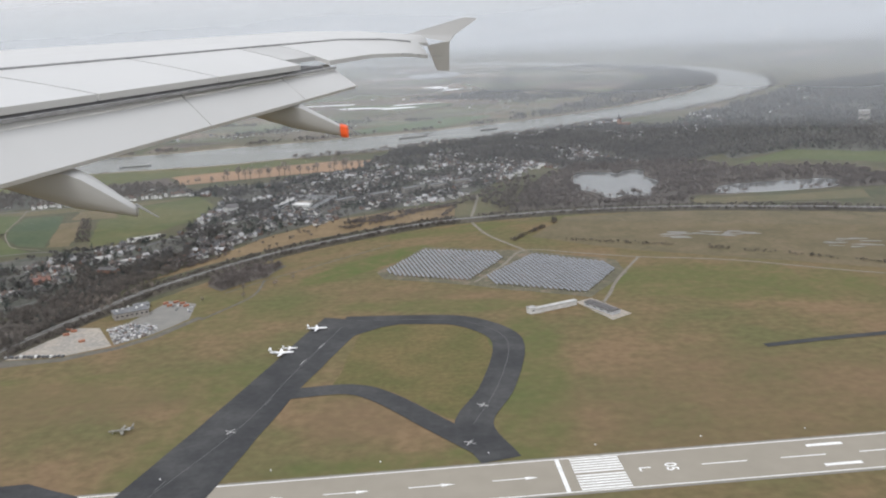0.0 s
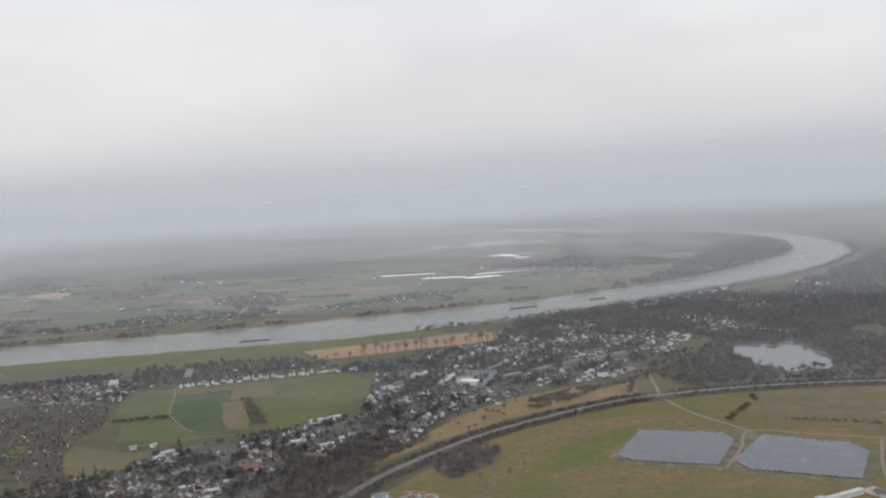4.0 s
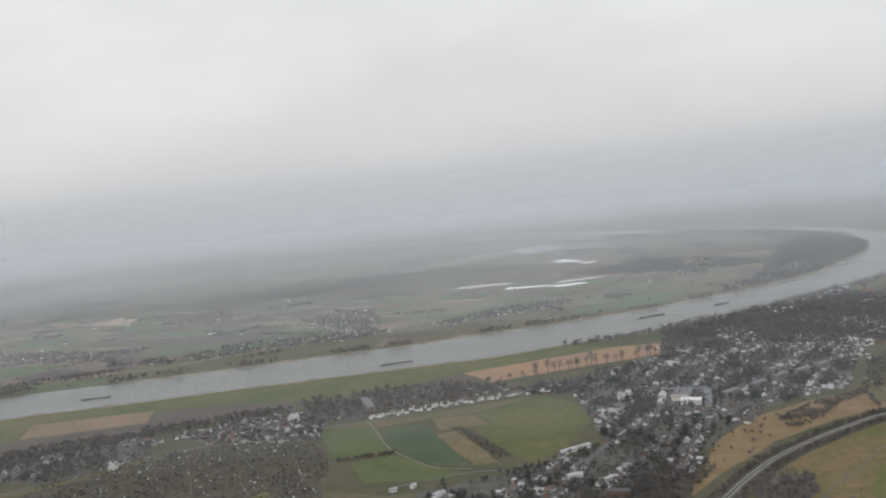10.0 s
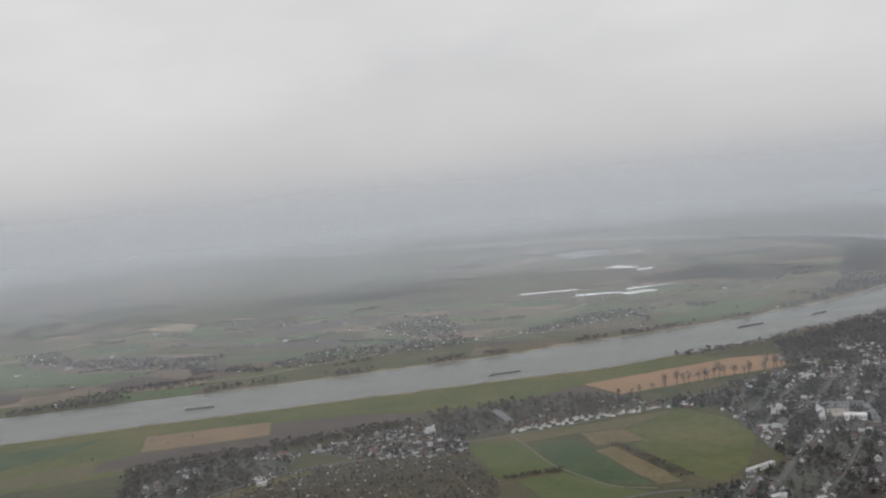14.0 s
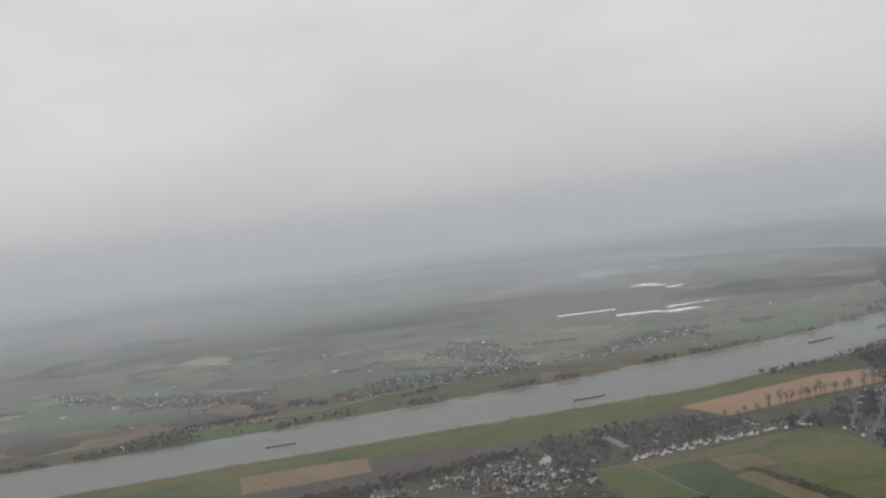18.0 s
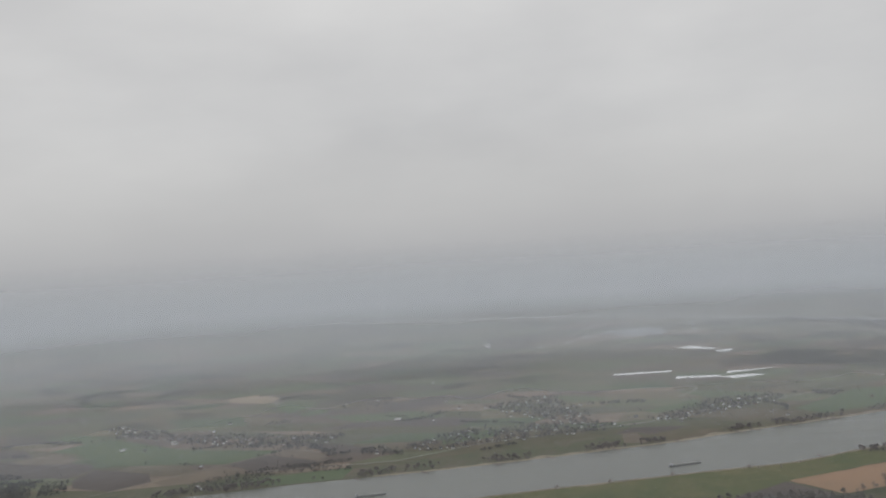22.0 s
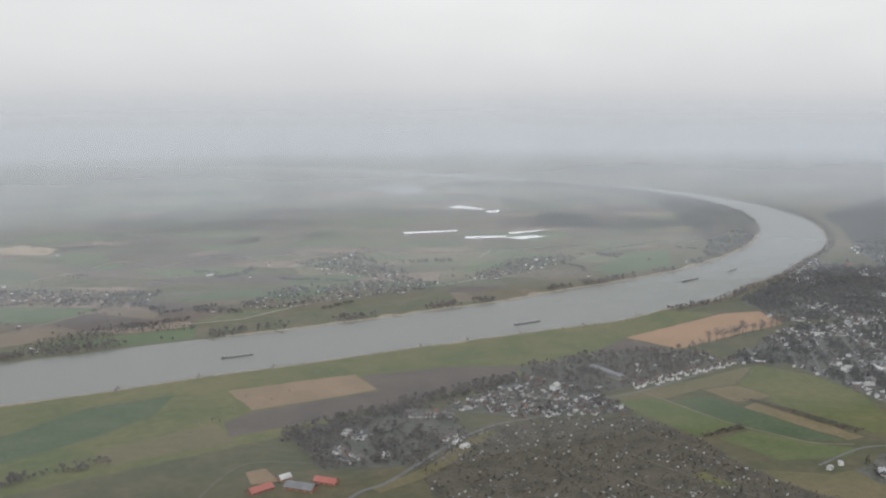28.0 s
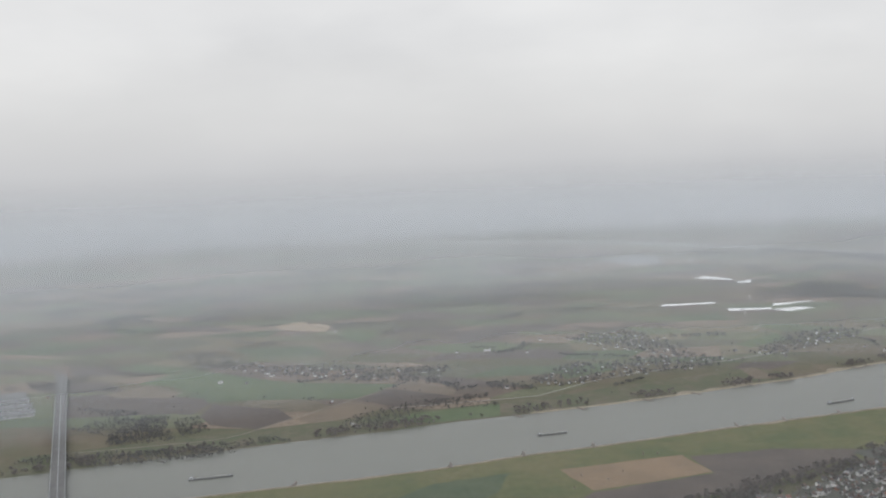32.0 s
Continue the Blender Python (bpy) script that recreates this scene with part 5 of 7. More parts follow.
def solar_field(poly, base, way, pitch, label):
    """Parallel tables of modules clipped to a field."""
    d = Vector((*way, 0)).normalized()
    s = Vector((d.y, -d.x, 0))
    turn = math.degrees(math.atan2(d.y, d.x))
    for k in range(-60, 61):
        o = Vector((*base, 0)) + s * (k * pitch)
        ts = [t for t in range(-140, 140, 2) if inside(o.x + d.x * t, o.y + d.y * t, poly)]
        if len(ts) < 6:
            continue
        t0, t1 = ts[0], ts[-1]
        n = max(2, round((t1 - t0) / 6.2))
        tab = thing("solar_table", label, "solar panel", "solar tables", at=Matrix.Translation(o + d * ((t0 + t1) / 2)) @ pose(0, 0, 0.05, 0, 0, turn))
        ln_ = (t1 - t0) / n
        for i in range(n):
            ob = new("module", SOLAR)
            ob.parent = tab
            ob.matrix_local = pose((i + 0.5) * ln_ - (t1 - t0) / 2, 0, 1.0, 24, 0, 0) @ Matrix.Diagonal((ln_ * 0.985, 1, 1, 1))
        boxes("frame", [((i / n - 0.5) * (t1 - t0), 0, 0, 0.1, 0.1, 0.95, 0) for i in range(n + 1)] + [(0, 0.0, 0.9, t1 - t0, 0.08, 0.08, 0)], M["steel"], tab)


SOLAR = bpy.data.meshes.new("module")
sb = bmesh.new()
bmesh.ops.create_cube(sb, size=1, matrix=Matrix.Diagonal((1, 1.45, 0.06, 1)))
bmesh.ops.bevel(sb, geom=sb.edges[:], offset=0.02, segments=1, affect="EDGES")
sb.to_mesh(SOLAR)
sb.free()
SOLAR.materials.append(M["panel"])
flat("solar_ground", [(300, 562), (330, 628), (385, 610), (404, 606), (462, 566), (464, 535), (434, 484), (378, 512), (362, 522), (306, 545)], 0.07, M["solar_soil"], "dark worn grass and sandy soil under the solar tables", "ground")
solar_field([(306, 566), (330, 620), (383, 603), (386, 581), (362, 530), (312, 551)], (345, 575), (22, -88), 2.75, "long tilted row of blue-grey solar modules")
solar_field([(373, 540), (407, 593), (455, 561), (457, 540), (433, 492), (380, 519)], (420, 540), (24, -91), 2.75, "long tilted row of blue-grey solar modules")


def shed(name, x, y, turn, w, d, h, wall, roof, label, rise=0.6, windows=0):
    """A low building with walls, a shallow roof that juts out, and a row of windows."""
    t = thing(name, label, "building", at=pose(x, y, 0.05, 0, 0, turn))
    boxes("wall", [(0, 0, 0, w, d, h, 0)], wall, t)
    bm = bmesh.new()
    a, b = w / 2 + 0.3, d / 2 + 0.3
    vs = [bm.verts.new(p) for p in [(-a, -b, h), (a, -b, h), (a, b, h), (-a, b, h), (-a, 0, h + rise), (a, 0, h + rise), (-a, -b, h + .25), (a, -b, h + .25), (a, b, h + .25), (-a, b, h + .25), (-a, 0, h + rise + .25), (a, 0, h + rise + .25)]]
    for f in [(0, 1, 5, 4), (4, 5, 2, 3), (6, 10, 11, 7), (10, 9, 8, 11), (0, 6, 7, 1), (2, 8, 9, 3), (0, 4, 10, 6), (4, 3, 9, 10), (1, 7, 11, 5), (5, 11, 8, 2)]:
        bm.faces.new([vs[i] for i in f])
    bmesh.ops.recalc_face_normals(bm, faces=bm.faces[:])
    part("roof", bm, roof, t)
    for k in range(windows):
        u = (k + 0.5) / windows * w - w / 2
        boxes("window", [(u, -d / 2 - 0.02, h * 0.45, w / windows * 0.42, 0.1, h * 0.22, 0)], M["pane"], t)
    return t


shed("long_shed", 411, 465, 27, 27, 3.2, 2.6, M["wall_white"], M["roof_flat"], "long low white shed beside the solar field", 0.4, 0)
shed("end_cabin", 397, 459, 27, 4, 4.5, 3.2, M["wall_white"], M["roof_flat"], "white cabin at the end of a long shed", 0.3, 1)
shed("dark_shed", 437, 460, -58, 24, 6, 2.0, M["wall_grey"], M["roof_dark"], "dark-roofed shed on a concrete yard", 0.5, 4)
flat("shed_yard", [(424, 476), (434, 482), (452, 450), (440, 440)], 0.09, M["hardstand"], "concrete yard round a dark shed", "yard", amp=0.4)


def aircraft(name, x, y, turn, length, paint, label):
    t = thing(name, label, "aeroplane", "parked aeroplanes", at=pose(x, y, 0.2, 0, 0, turn))
    L = length
    bm = bmesh.new()
    prof = [(-0.5, .008, .55), (-0.44, .034, .5), (-0.34, .046, .5), (0.0, .047, .5), (0.24, .045, .5), (0.40, .028, .58), (0.5, .008, .66)]
    rings = []
    for u, r, zc in prof:
        rings.append([bm.verts.new((u * L * -1, math.cos(a) * r * L, 0.03 * L + zc * 0.14 * L + math.sin(a) * r * L)) for a in [k * math.pi / 4 for k in range(8)]])
    for a, b in zip(rings, rings[1:]):
        for k in range(8):
            bm.faces.new((a[k], a[(k + 1) % 8], b[(k + 1) % 8], b[k]))
    bm.faces.new(rings[0])
    bm.faces.new(rings[-1][::-1])
    bmesh.ops.recalc_face_normals(bm, faces=bm.faces[:])
    part("fuselage", bm, paint, t)

    def blade(nm, pts, thick, axis):
        bm = bmesh.new()
        off = Vector((0, 0, thick)) if axis == "z" else Vector((0, thick, 0))
        lo, hi = [bm.verts.new(Vector(p)) for p in pts], [bm.verts.new(Vector(p) + off) for p in pts]
        bm.faces.new(lo)
        bm.faces.new(hi[::-1])
        for k in range(len(pts)):
            j = (k + 1) % len(pts)
            bm.faces.new((lo[k], hi[k], hi[j], lo[j]))
        bmesh.ops.recalc_face_normals(bm, faces=bm.faces[:])
        part(nm, bm, paint, t)

    for sg in (-1, 1):
        blade("wing", [(0.10 * L, 0, .075 * L), (-0.06 * L, sg * .46 * L, .10 * L), (-0.12 * L, sg * .46 * L, .10 * L), (-0.10 * L, 0, .075 * L)], .012 * L, "z")
        blade("tailplane", [(-.40 * L, 0, .27 * L), (-.46 * L, sg * .16 * L, .27 * L), (-.50 * L, sg * .16 * L, .27 * L), (-.48 * L, 0, .27 * L)], .008 * L, "z")
        bm = bmesh.new()
        bmesh.ops.create_cone(bm, cap_ends=True, segments=8, radius1=.03 * L, radius2=.022 * L, depth=.15 * L, matrix=pose(-.27 * L, sg * .09 * L, .12 * L, 0, 90, 0))
        part("engine", bm, M["metal_grey"], t)
    blade("fin", [(-.34 * L, -.005 * L, .14 * L), (-.46 * L, -.005 * L, .28 * L), (-.50 * L, -.005 * L, .28 * L), (-.47 * L, -.005 * L, .13 * L)], .01 * L, "y")
    for u, q in ((.34, 0), (-.03, .07), (-.03, -.07)):
        boxes("landing_gear", [(u * L, q * L, -0.15, .02 * L, .02 * L, .08 * L + .15, 0)], M["metal_grey"], t)
    return t


aircraft("parked_jet", 277, 445, 4, 11.5, M["metal_white"], "white twin-engined business jet on the old asphalt")
aircraft("parked_jet", 264, 407, 2, 13.0, M["metal_white"], "larger white jet on the old asphalt")
aircraft("parked_jet", 267, 414.5, 6, 8, M["metal_white"], "small white jet behind a larger one")
aircraft("derelict_jet", 211, 318, 192, 11, M["weathered"], "grey derelict aeroplane standing in the grass")

# ---- depot beside the railway ----
flat("depot_yard", [(106, 418), (127, 453), (131, 469), (146, 467), (165, 434), (143, 420)], 0.08, M["hardstand"], "pale concrete depot yard", "yard", amp=0.8)
flat("scrap_yard", [(151, 465), (166, 435), (181, 449), (196, 477), (192, 508), (172, 517), (166, 492), (160, 474)], 0.09, M["shoulder"], "grey asphalt yard of the scrap depot", "yard", amp=0.8)
flat("yard_verge", [(88, 404), (106, 416), (143, 418), (168, 432), (183, 448), (200, 480), (204, 478), (187, 444), (170, 427), (146, 412), (108, 405)], 0.10, M["dirt"], "worn perimeter track along the depot", "track", amp=0.6)
hall = shed("depot_hall", 157, 489, 30, 20, 11, 3.8, M["wall_taupe"], M["roof_hall"], "grey industrial hall with a flat roof", 0.3, 7)
for k in range(5):
    boxes("roof_box", [(-8 + k * 3.8, (k % 3 - 1) * 2.6, 5.0, 1.2, 0.9, 0.7, 0)], M["wall_white"], hall)
shed("depot_store", 158, 506, 30, 9, 6, 2.0, M["wall_grey"], M["roof_hall"], "low flat-roofed store behind the depot hall", 0.3, 4)
heap = []
for x, y in scatter([(153, 462), (166, 437), (180, 449), (184, 463), (172, 470), (162, 472)], 2.2, R) + scatter([(172, 512), (190, 506), (194, 486), (184, 490)], 14, R):
    heap.append((x, y, 0.1, R.uniform(.6, 2.4), R.uniform(.6, 1.3), R.uniform(.4, 1.0), R.choice((20, 110)) + R.uniform(-15, 15)))
tagged(boxes("scrap_heap", heap, M["junk"]), "rows of scrap cars and wrapped goods on the yard", "scrap", kind="stuff")
for x, y, a in ((131, 456, 25), (133, 462, 20), (129, 465, 10), (145, 443, 40), (172, 510, 40), (178, 512, 30), (183, 509, 10), (176, 505, 30), (187, 503, 25)):
    c = thing("container", "orange shipping container on the depot yard", "container", "depot containers", at=pose(x, y, 0.1, 0, 0, a))
    boxes("body", [(0, 0, 0.1, 3.4, 1.3, 1.2, 0)], M["orange"], c)
    boxes("door", [(1.72, 0, 0.15, 0.06, 1.1, 1.05, 0)], M["steel"], c)
for k in range(16):
    v = thing("parked_van", "dark parked vehicle at the edge of the depot yard", "van", "depot vehicles", at=pose(112 + k * 2.1 + R.uniform(-.4, .4), 421 - 0.1 * k + R.uniform(-.6, .6), 0.1, 0, 0, 95 + R.uniform(-8, 8)))
    body = boxes("body", [(0, 0, 0.2, 2.6, 1.1, 0.55, 0), (-0.2, 0, 0.7, 1.5, 1.0, 0.45, 0)], M["hull"] if k % 4 else M["wall_white"], v)
    for u in (-.8, .8):
        for w_ in (-.5, .5):
            boxes("wheel", [(u, w_, 0, .36, .14, .36, 0)], M["seal_black"], v)


# ---- houses ----
def house_proto(name, w, d, h, rise, wall, roof, label, far):
    """A gabled house: walls, two roof slopes that jut out, chimney, door and windows."""
    t = thing(name, label, "house", "town houses", at=pose(*far))
    bm = bmesh.new()
    a, b = w / 2, d / 2
    vs = [bm.verts.new(p) for p in [(-a, -b, 0), (a, -b, 0), (a, b, 0), (-a, b, 0), (-a, -b, h), (a, -b, h), (a, b, h), (-a, b, h), (-a, 0, h + rise), (a, 0, h + rise)]]
    for f in [(0, 1, 5, 4), (2, 3, 7, 6), (1, 2, 6, 9, 5), (3, 0, 4, 8, 7), (3, 2, 1, 0)]:
        bm.faces.new([vs[i] for i in f])
    part("wall", bm, wall, t)
    bm = bmesh.new()
    for sg in (-1, 1):
        k = 0.12 * rise / b
        e = [(-a - .25, 0, h + rise + .05), (a + .25, 0, h + rise + .05), (a + .25, sg * (b + .3), h - .3 * rise / b + .05), (-a - .25, sg * (b + .3), h - .3 * rise / b + .05)]
        lo, hi = [bm.verts.new(p) for p in e], [bm.verts.new((p[0], p[1], p[2] + .18)) for p in e]
        bm.faces.new(lo)
        bm.faces.new(hi)
        for i in range(4):
            j = (i + 1) % 4
            bm.faces.new((lo[i], lo[j], hi[j], hi[i]))
    bmesh.ops.recalc_face_normals(bm, faces=bm.faces[:])
    part("roof", bm, roof, t)
    boxes("chimney", [(a * .4, b * .25, h + rise * .5, .5, .5, rise * .5 + .7, 0)], M["wall_brick"], t)
    boxes("door", [(0, -b - .02, 0, .7, .08, 1.4, 0)], M["roof_brown"], t)
    for u in (-.6, .6):
        boxes("window", [(u * a, -b - .02, h * .42, w * .14, .08, h * .3, 0)], M["pane"], t)
        boxes("window", [(u * a, b + .02, h * .42, w * .14, .08, h * .3, 0)], M["pane"], t)
    for sg in (-1, 1):
        boxes("window", [(sg * (a + .02), 0, h * .8, .08, d * .2, h * .28, 0)], M["pane"], t)
    return t


KINDS = [("house", 3.9, 3.1, 1.9, 1.5, "wall_white", "roof_dark", "white rendered house with a dark tiled roof"), ("house", 4.3, 3.3, 1.8, 1.4, "wall_white", "roof_brown", "white house with a brown tiled roof"),
         ("house", 3.7, 3.1, 1.9, 1.6, "wall_brick", "roof_dark", "brick house with a dark roof"), ("house", 3.6, 3.0, 1.8, 1.6, "wall_white", "roof_red", "white house with a red tiled roof"),
         ("bungalow", 5.2, 3.5, 1.5, 0.5, "wall_white", "roof_flat", "low white bungalow with a pale shallow roof")]


def spots(poly, along, across, turn, seed, skip=0.25, avoid=()):
    """House places in rows along streets."""
    rng = random.Random(seed)
    cx, cy = sum(p[0] for p in poly) / len(poly), sum(p[1] for p in poly) / len(poly)
    c, s = math.cos(radians(turn)), math.sin(radians(turn))
    out = []
    for i in range(-90, 91):
        for j in range(-60, 61):
            u, v = i * along + rng.uniform(-1.2, 1.2), j * across + (i % 2) * 1.0 + rng.uniform(-1.5, 1.5) + 4 * math.sin(i * 0.35)
            x, y = cx + u * c - v * s, cy + u * s + v * c
            if rng.random() > skip and inside(x, y, poly) and not any(inside(x, y, a) for a in avoid):
                out.append((x, y, turn + rng.choice((0, 0, 90)) + rng.uniform(-8, 8)))
    return out


mid_spots = clear_of(spots(HOUSES_MID, 5.2, 9.5, 25, 2, 0.42), [(-143, 888), (-147, 892)], 11)
near_first = sorted(main_spots, key=lambda p: p[1])[:270] + mid_spots[:60] + west_spots[:34]
rest = [p for p in main_spots + mid_spots + west_spots if p not in near_first]
protos = []
pick = random.Random(3)
for i, p in enumerate(near_first):
    k = pick.choice((0, 0, 1, 1, 2, 0, 4, 0, 0, 1, 4, 0, 1, 2, 1, 0, 4, 0, 1, 0, 0, 1, 2, 1, 3))
    m = pose(p[0], p[1], 0.05, 0, 0, p[2])
    have = [q for q in protos if q[0] == k]
    if have:
        copy_thing(have[0][1], m)
    else:
        nm, w, d, h, rise, wa, ro, lab = KINDS[k]
        protos.append((k, house_proto(nm, w, d, h, rise, M[wa], M[ro], lab, (p[0], p[1], 0.05, 0, 0, p[2]))))
row = None
for k in range(40):
    f = (k + pick.uniform(-.25, .25)) / 39
    back = pick.choice((0, 0, 0, 5.5, 9))
    x, y = -68 + 140 * f, 864 + 37 * f + 2.0 * math.sin(k * 0.7) + back + pick.uniform(-.8, .8)
    m = pose(x, y, 0.05, 0, 0, 104 + pick.choice((0, 0, 90)) + pick.uniform(-6, 6))
    if row is None:
        row = house_proto("row_house", 3.8, 3.1, 2.6, 1.8, M["wall_white"], M["roof_brown"], "white gabled house in a row along the fields", (x, y, 0.05, 0, 0, 104))
        tagged(row, group="white house row")
    elif pick.random() < 0.88:
        copy_thing(row, m)


def village(name, places, label, seed, size=(0.8, 1.25)):
    """Many small gabled houses of a far village joined into one mesh."""
    rng = random.Random(seed)
    verts, faces, idx = [], [], []
    for x, y, turn in places:
        s = rng.uniform(*size)
        a, b, h, r = 2.0 * s, 1.6 * s, 1.8 * s, 1.4 * s
        if rng.random() < 0.08:
            a, b, h, r = a * 2.2, b * 1.3, h * 1.2, 0.5
        c, n = math.cos(radians(turn)), math.sin(radians(turn))
        k = len(verts)
        for px, py, pz in [(-a, -b, 0), (a, -b, 0), (a, b, 0), (-a, b, 0), (-a, -b, h), (a, -b, h), (a, b, h), (-a, b, h), (-a, 0, h + r), (a, 0, h + r)]:
            verts.append((x + px * c - py * n, y + px * n + py * c, pz + 0.05))
        for f in [(0, 1, 5, 4), (2, 3, 7, 6), (1, 2, 6, 9, 5), (3, 0, 4, 8, 7)]:
            faces.append(tuple(k + i for i in f))
            idx.append(0)
        k = len(verts)
        for px, py, pz in [(-a - .3, -b - .3, h - .2), (a + .3, -b - .3, h - .2), (a + .3, 0, h + r + .1), (-a - .3, 0, h + r + .1), (a + .3, b + .3, h - .2), (-a - .3, b + .3, h - .2)]:
            verts.append((x + px * c - py * n, y + px * n + py * c, pz + 0.1))
        faces += [(k, k + 1, k + 2, k + 3), (k + 3, k + 2, k + 4, k + 5)]
        idx += [1, 1]
    if verts:
        tagged(mesh(name, verts, faces, [M["wall_mix"], M["roof_mix"]], index=idx), label, "house", kind="stuff")


village("town_houses", rest + river_spots + spots([(-140, 900), (60, 960), (70, 920), (-100, 875)], 10, 13, 15, 6, 0.5), "white and brick houses of the town by the river", 5)
village("suburb_houses", east_spots, "houses of the far suburb among trees", 6, (0.9, 1.6))
for i, poly in enumerate(VILLAGES):
    village("village_houses", spots(poly, 11 if i < 5 else 18, 14 if i < 5 else 24, 20 + 7 * i, 30 + i, 0.5), "houses of a village across the river", 40 + i, (0.6, 1.0))
farms = [(R.uniform(-1500, 800), R.uniform(1300, 2800), R.uniform(0, 90)) for _ in range(220)]
village("distant_houses", [p for p in farms if not inside(p[0], p[1], LOW)], "scattered farmhouses across the river", 60)

# larger buildings of the town
shed("school", 218, 846, -10, 40, 6, 3.2, M["wall_grey"], M["roof_hall"], "long flat-roofed school wing round a courtyard", 0.3, 12)
shed("school_wing", 193, 826, 73, 44, 6, 3.2, M["wall_grey"], M["roof_flat"], "pale flat-roofed wing of a school", 0.3, 12)
shed("school_wing", 229, 810, 75, 52, 6, 3.2, M["wall_taupe"], M["roof_hall"], "grey flat-roofed wing of a school", 0.3, 12)
shed("sports_hall", 212, 801, -20, 17, 9, 4.4, M["wall_white"], M["roof_white"], "white sports hall with a bright flat roof", 0.3, 6)
flat("courtyard", [(198, 842), (224, 838), (220, 816), (200, 814)], 0.21, M["hardstand"], "paved courtyard of the school", "yard", amp=0.4)
shed("white_block", 163, 842, 20, 12, 6, 4.5, M["wall_white"], M["roof_flat"], "white block of flats among trees", 0.4, 5)
shed("long_white_house", 97, 699, 30, 26, 4, 2.6, M["wall_white"], M["roof_flat"], "long white commercial building at the edge of the meadow", 0.6, 8)
shed("red_roofed_house", 65, 575, 25, 12, 7, 2.4, M["wall_brick"], M["roof_red"], "brick house with a broad red roof", 2.0, 4)
shed("flat_slab", -74, 912, -77, 44, 7, 5, M["wall_taupe"], M["roof_hall"], "long grey apartment slab behind the row of houses", 0.3, 12)
shed("large_villa", 147, 795, 40, 11, 9, 6, M["wall_white"], M["roof_dark"], "large white villa at a street corner", 2.5, 4)
shed("white_inn", -143, 888, 30, 9, 6, 4.2, M["wall_white"], M["roof_flat"], "tall white gabled house above the gardens", 2.6, 4)
shed("brick_school", 108, 589, -18, 15, 6, 4.5, M["wall_brick"], M["roof_dark"], "red brick building with a dark roof", 1.2, 7)
for x, y, a, w in ((250, 813, 38, 20), (281, 834, 38, 18), (309, 856, 38, 18), (335, 869, 30, 18), (358, 884, 30, 16)):
    shed("apartment_block", x, y, a, w, 6, 5.5, M["wall_taupe"], M["roof_hall"], "taupe three-storey apartment block", 0.3, 8)
shed("tower_block", 894, 1218, -25, 14, 8, 15, M["wall_taupe"], M["roof_flat"], "pale high apartment slab in the suburb", 0.3, 9)
for x, y, a, w, d in ((-38, 646, 20, 6, 4), (-24, 650, 60, 5, 4), (48, 641, 30, 12, 5), (85, 637, 20, 14, 5), (108, 624, 25, 16, 5), (40, 542, 20, 14, 8), (52, 533, 20, 12, 7), (-278, 780, 20, 10, 6), (-344, 784, 30, 11, 7)):
    shed("white_building", x, y, a, w * 0.8, d * 0.8, 2.2, M["wall_white"], M["roof_flat"], "pale commercial building at the edge of the fields", 0.5, 4)
for x, y, a, w, d, roof, lab in ((-444, 752, 22, 18, 8, "roof_farm", "farm barn with a red tiled roof"), (-397, 750, -40, 17, 8, "roof_farm", "red-roofed riding hall of the farm"), (-416, 747, -40, 22, 11, "roof_hall", "broad farm hall with a grey roof"), (-424, 766, 20, 9, 6, "roof_flat", "small pale shed beside the farm")):
    shed("farm_barn", x, y, a, w, d, 1.9, M["wall_brick"], M[roof], lab, 2.6, 4)
shed("white_boathouse", -609, 1196, -62, 18, 2.6, 1.7, M["wall_white"], M["roof_flat"], "long white shed on the far river shore", 0.4, 3)
for x, y in ((-1012, 1365), (-1024, 1400), (-1036, 1435), (-1048, 1470)):
    shed("warehouse", x, y, 12, 40, 24, 4, M["wall_grey"], M["roof_hall"], "pale flat warehouse beside the bridge road", 0.4, 6)
for x, y, a, w in ((60, 2500, 10, 40), (130, 2610, 20, 55), (-20, 2440, 0, 35), (420, 2600, 30, 45), (180, 2860, 10, 60), (-140, 2560, 15, 40), (480, 2830, 20, 50)):
    shed("far_factory", x, y, a, w * 0.5, 9, 6, M["wall_white"], M["roof_flat"], "pale factory hall beyond the foil fields", 0.4, 5)
church = thing("church", "brick church with a pointed spire", "church", at=pose(590, 1290, 0.05, 0, 0, 30))
boxes("nave", [(0, 0, 0, 16, 7, 6, 0)], M["wall_brick"], church)
boxes("tower", [(-10, 0, 0, 4, 4, 12, 0)], M["wall_brick"], church)
bm = bmesh.new()
bmesh.ops.create_cone(bm, cap_ends=True, segments=4, radius1=3.1, radius2=0.1, depth=8, matrix=pose(-10, 0, 16, 0, 0, 45))
part("spire", bm, M["roof_dark"], church)

# ---- allotments ----
patchwork("garden_plots", (-340, 560, -40, 830), (9, 6.5), 24, 9, [], M["plots"], 0.09, "small garden plots of brown soil and grass")
plots = bpy.data.objects["garden_plots"]
bm = bmesh.new()
bm.from_mesh(plots.data)
bmesh.ops.delete(bm, geom=[f for f in bm.faces if not inside(f.calc_center_median().x, f.calc_center_median().y, ALLOT)], context="FACES")
bm.to_mesh(plots.data)
bm.free()
LANES = street_lines(ALLOT, 19, 24, 51, (), 4.0, 30)
for i, run in enumerate(LANES):
    ribbon("garden_lane", run[::2] if len(run) > 6 else run, [(-0.3, 0.125 + i * 0.0006), (0.3, 0.125 + i * 0.0006)], M["soil"], None, "narrow unpaved lane between garden plots", "path", n=2)
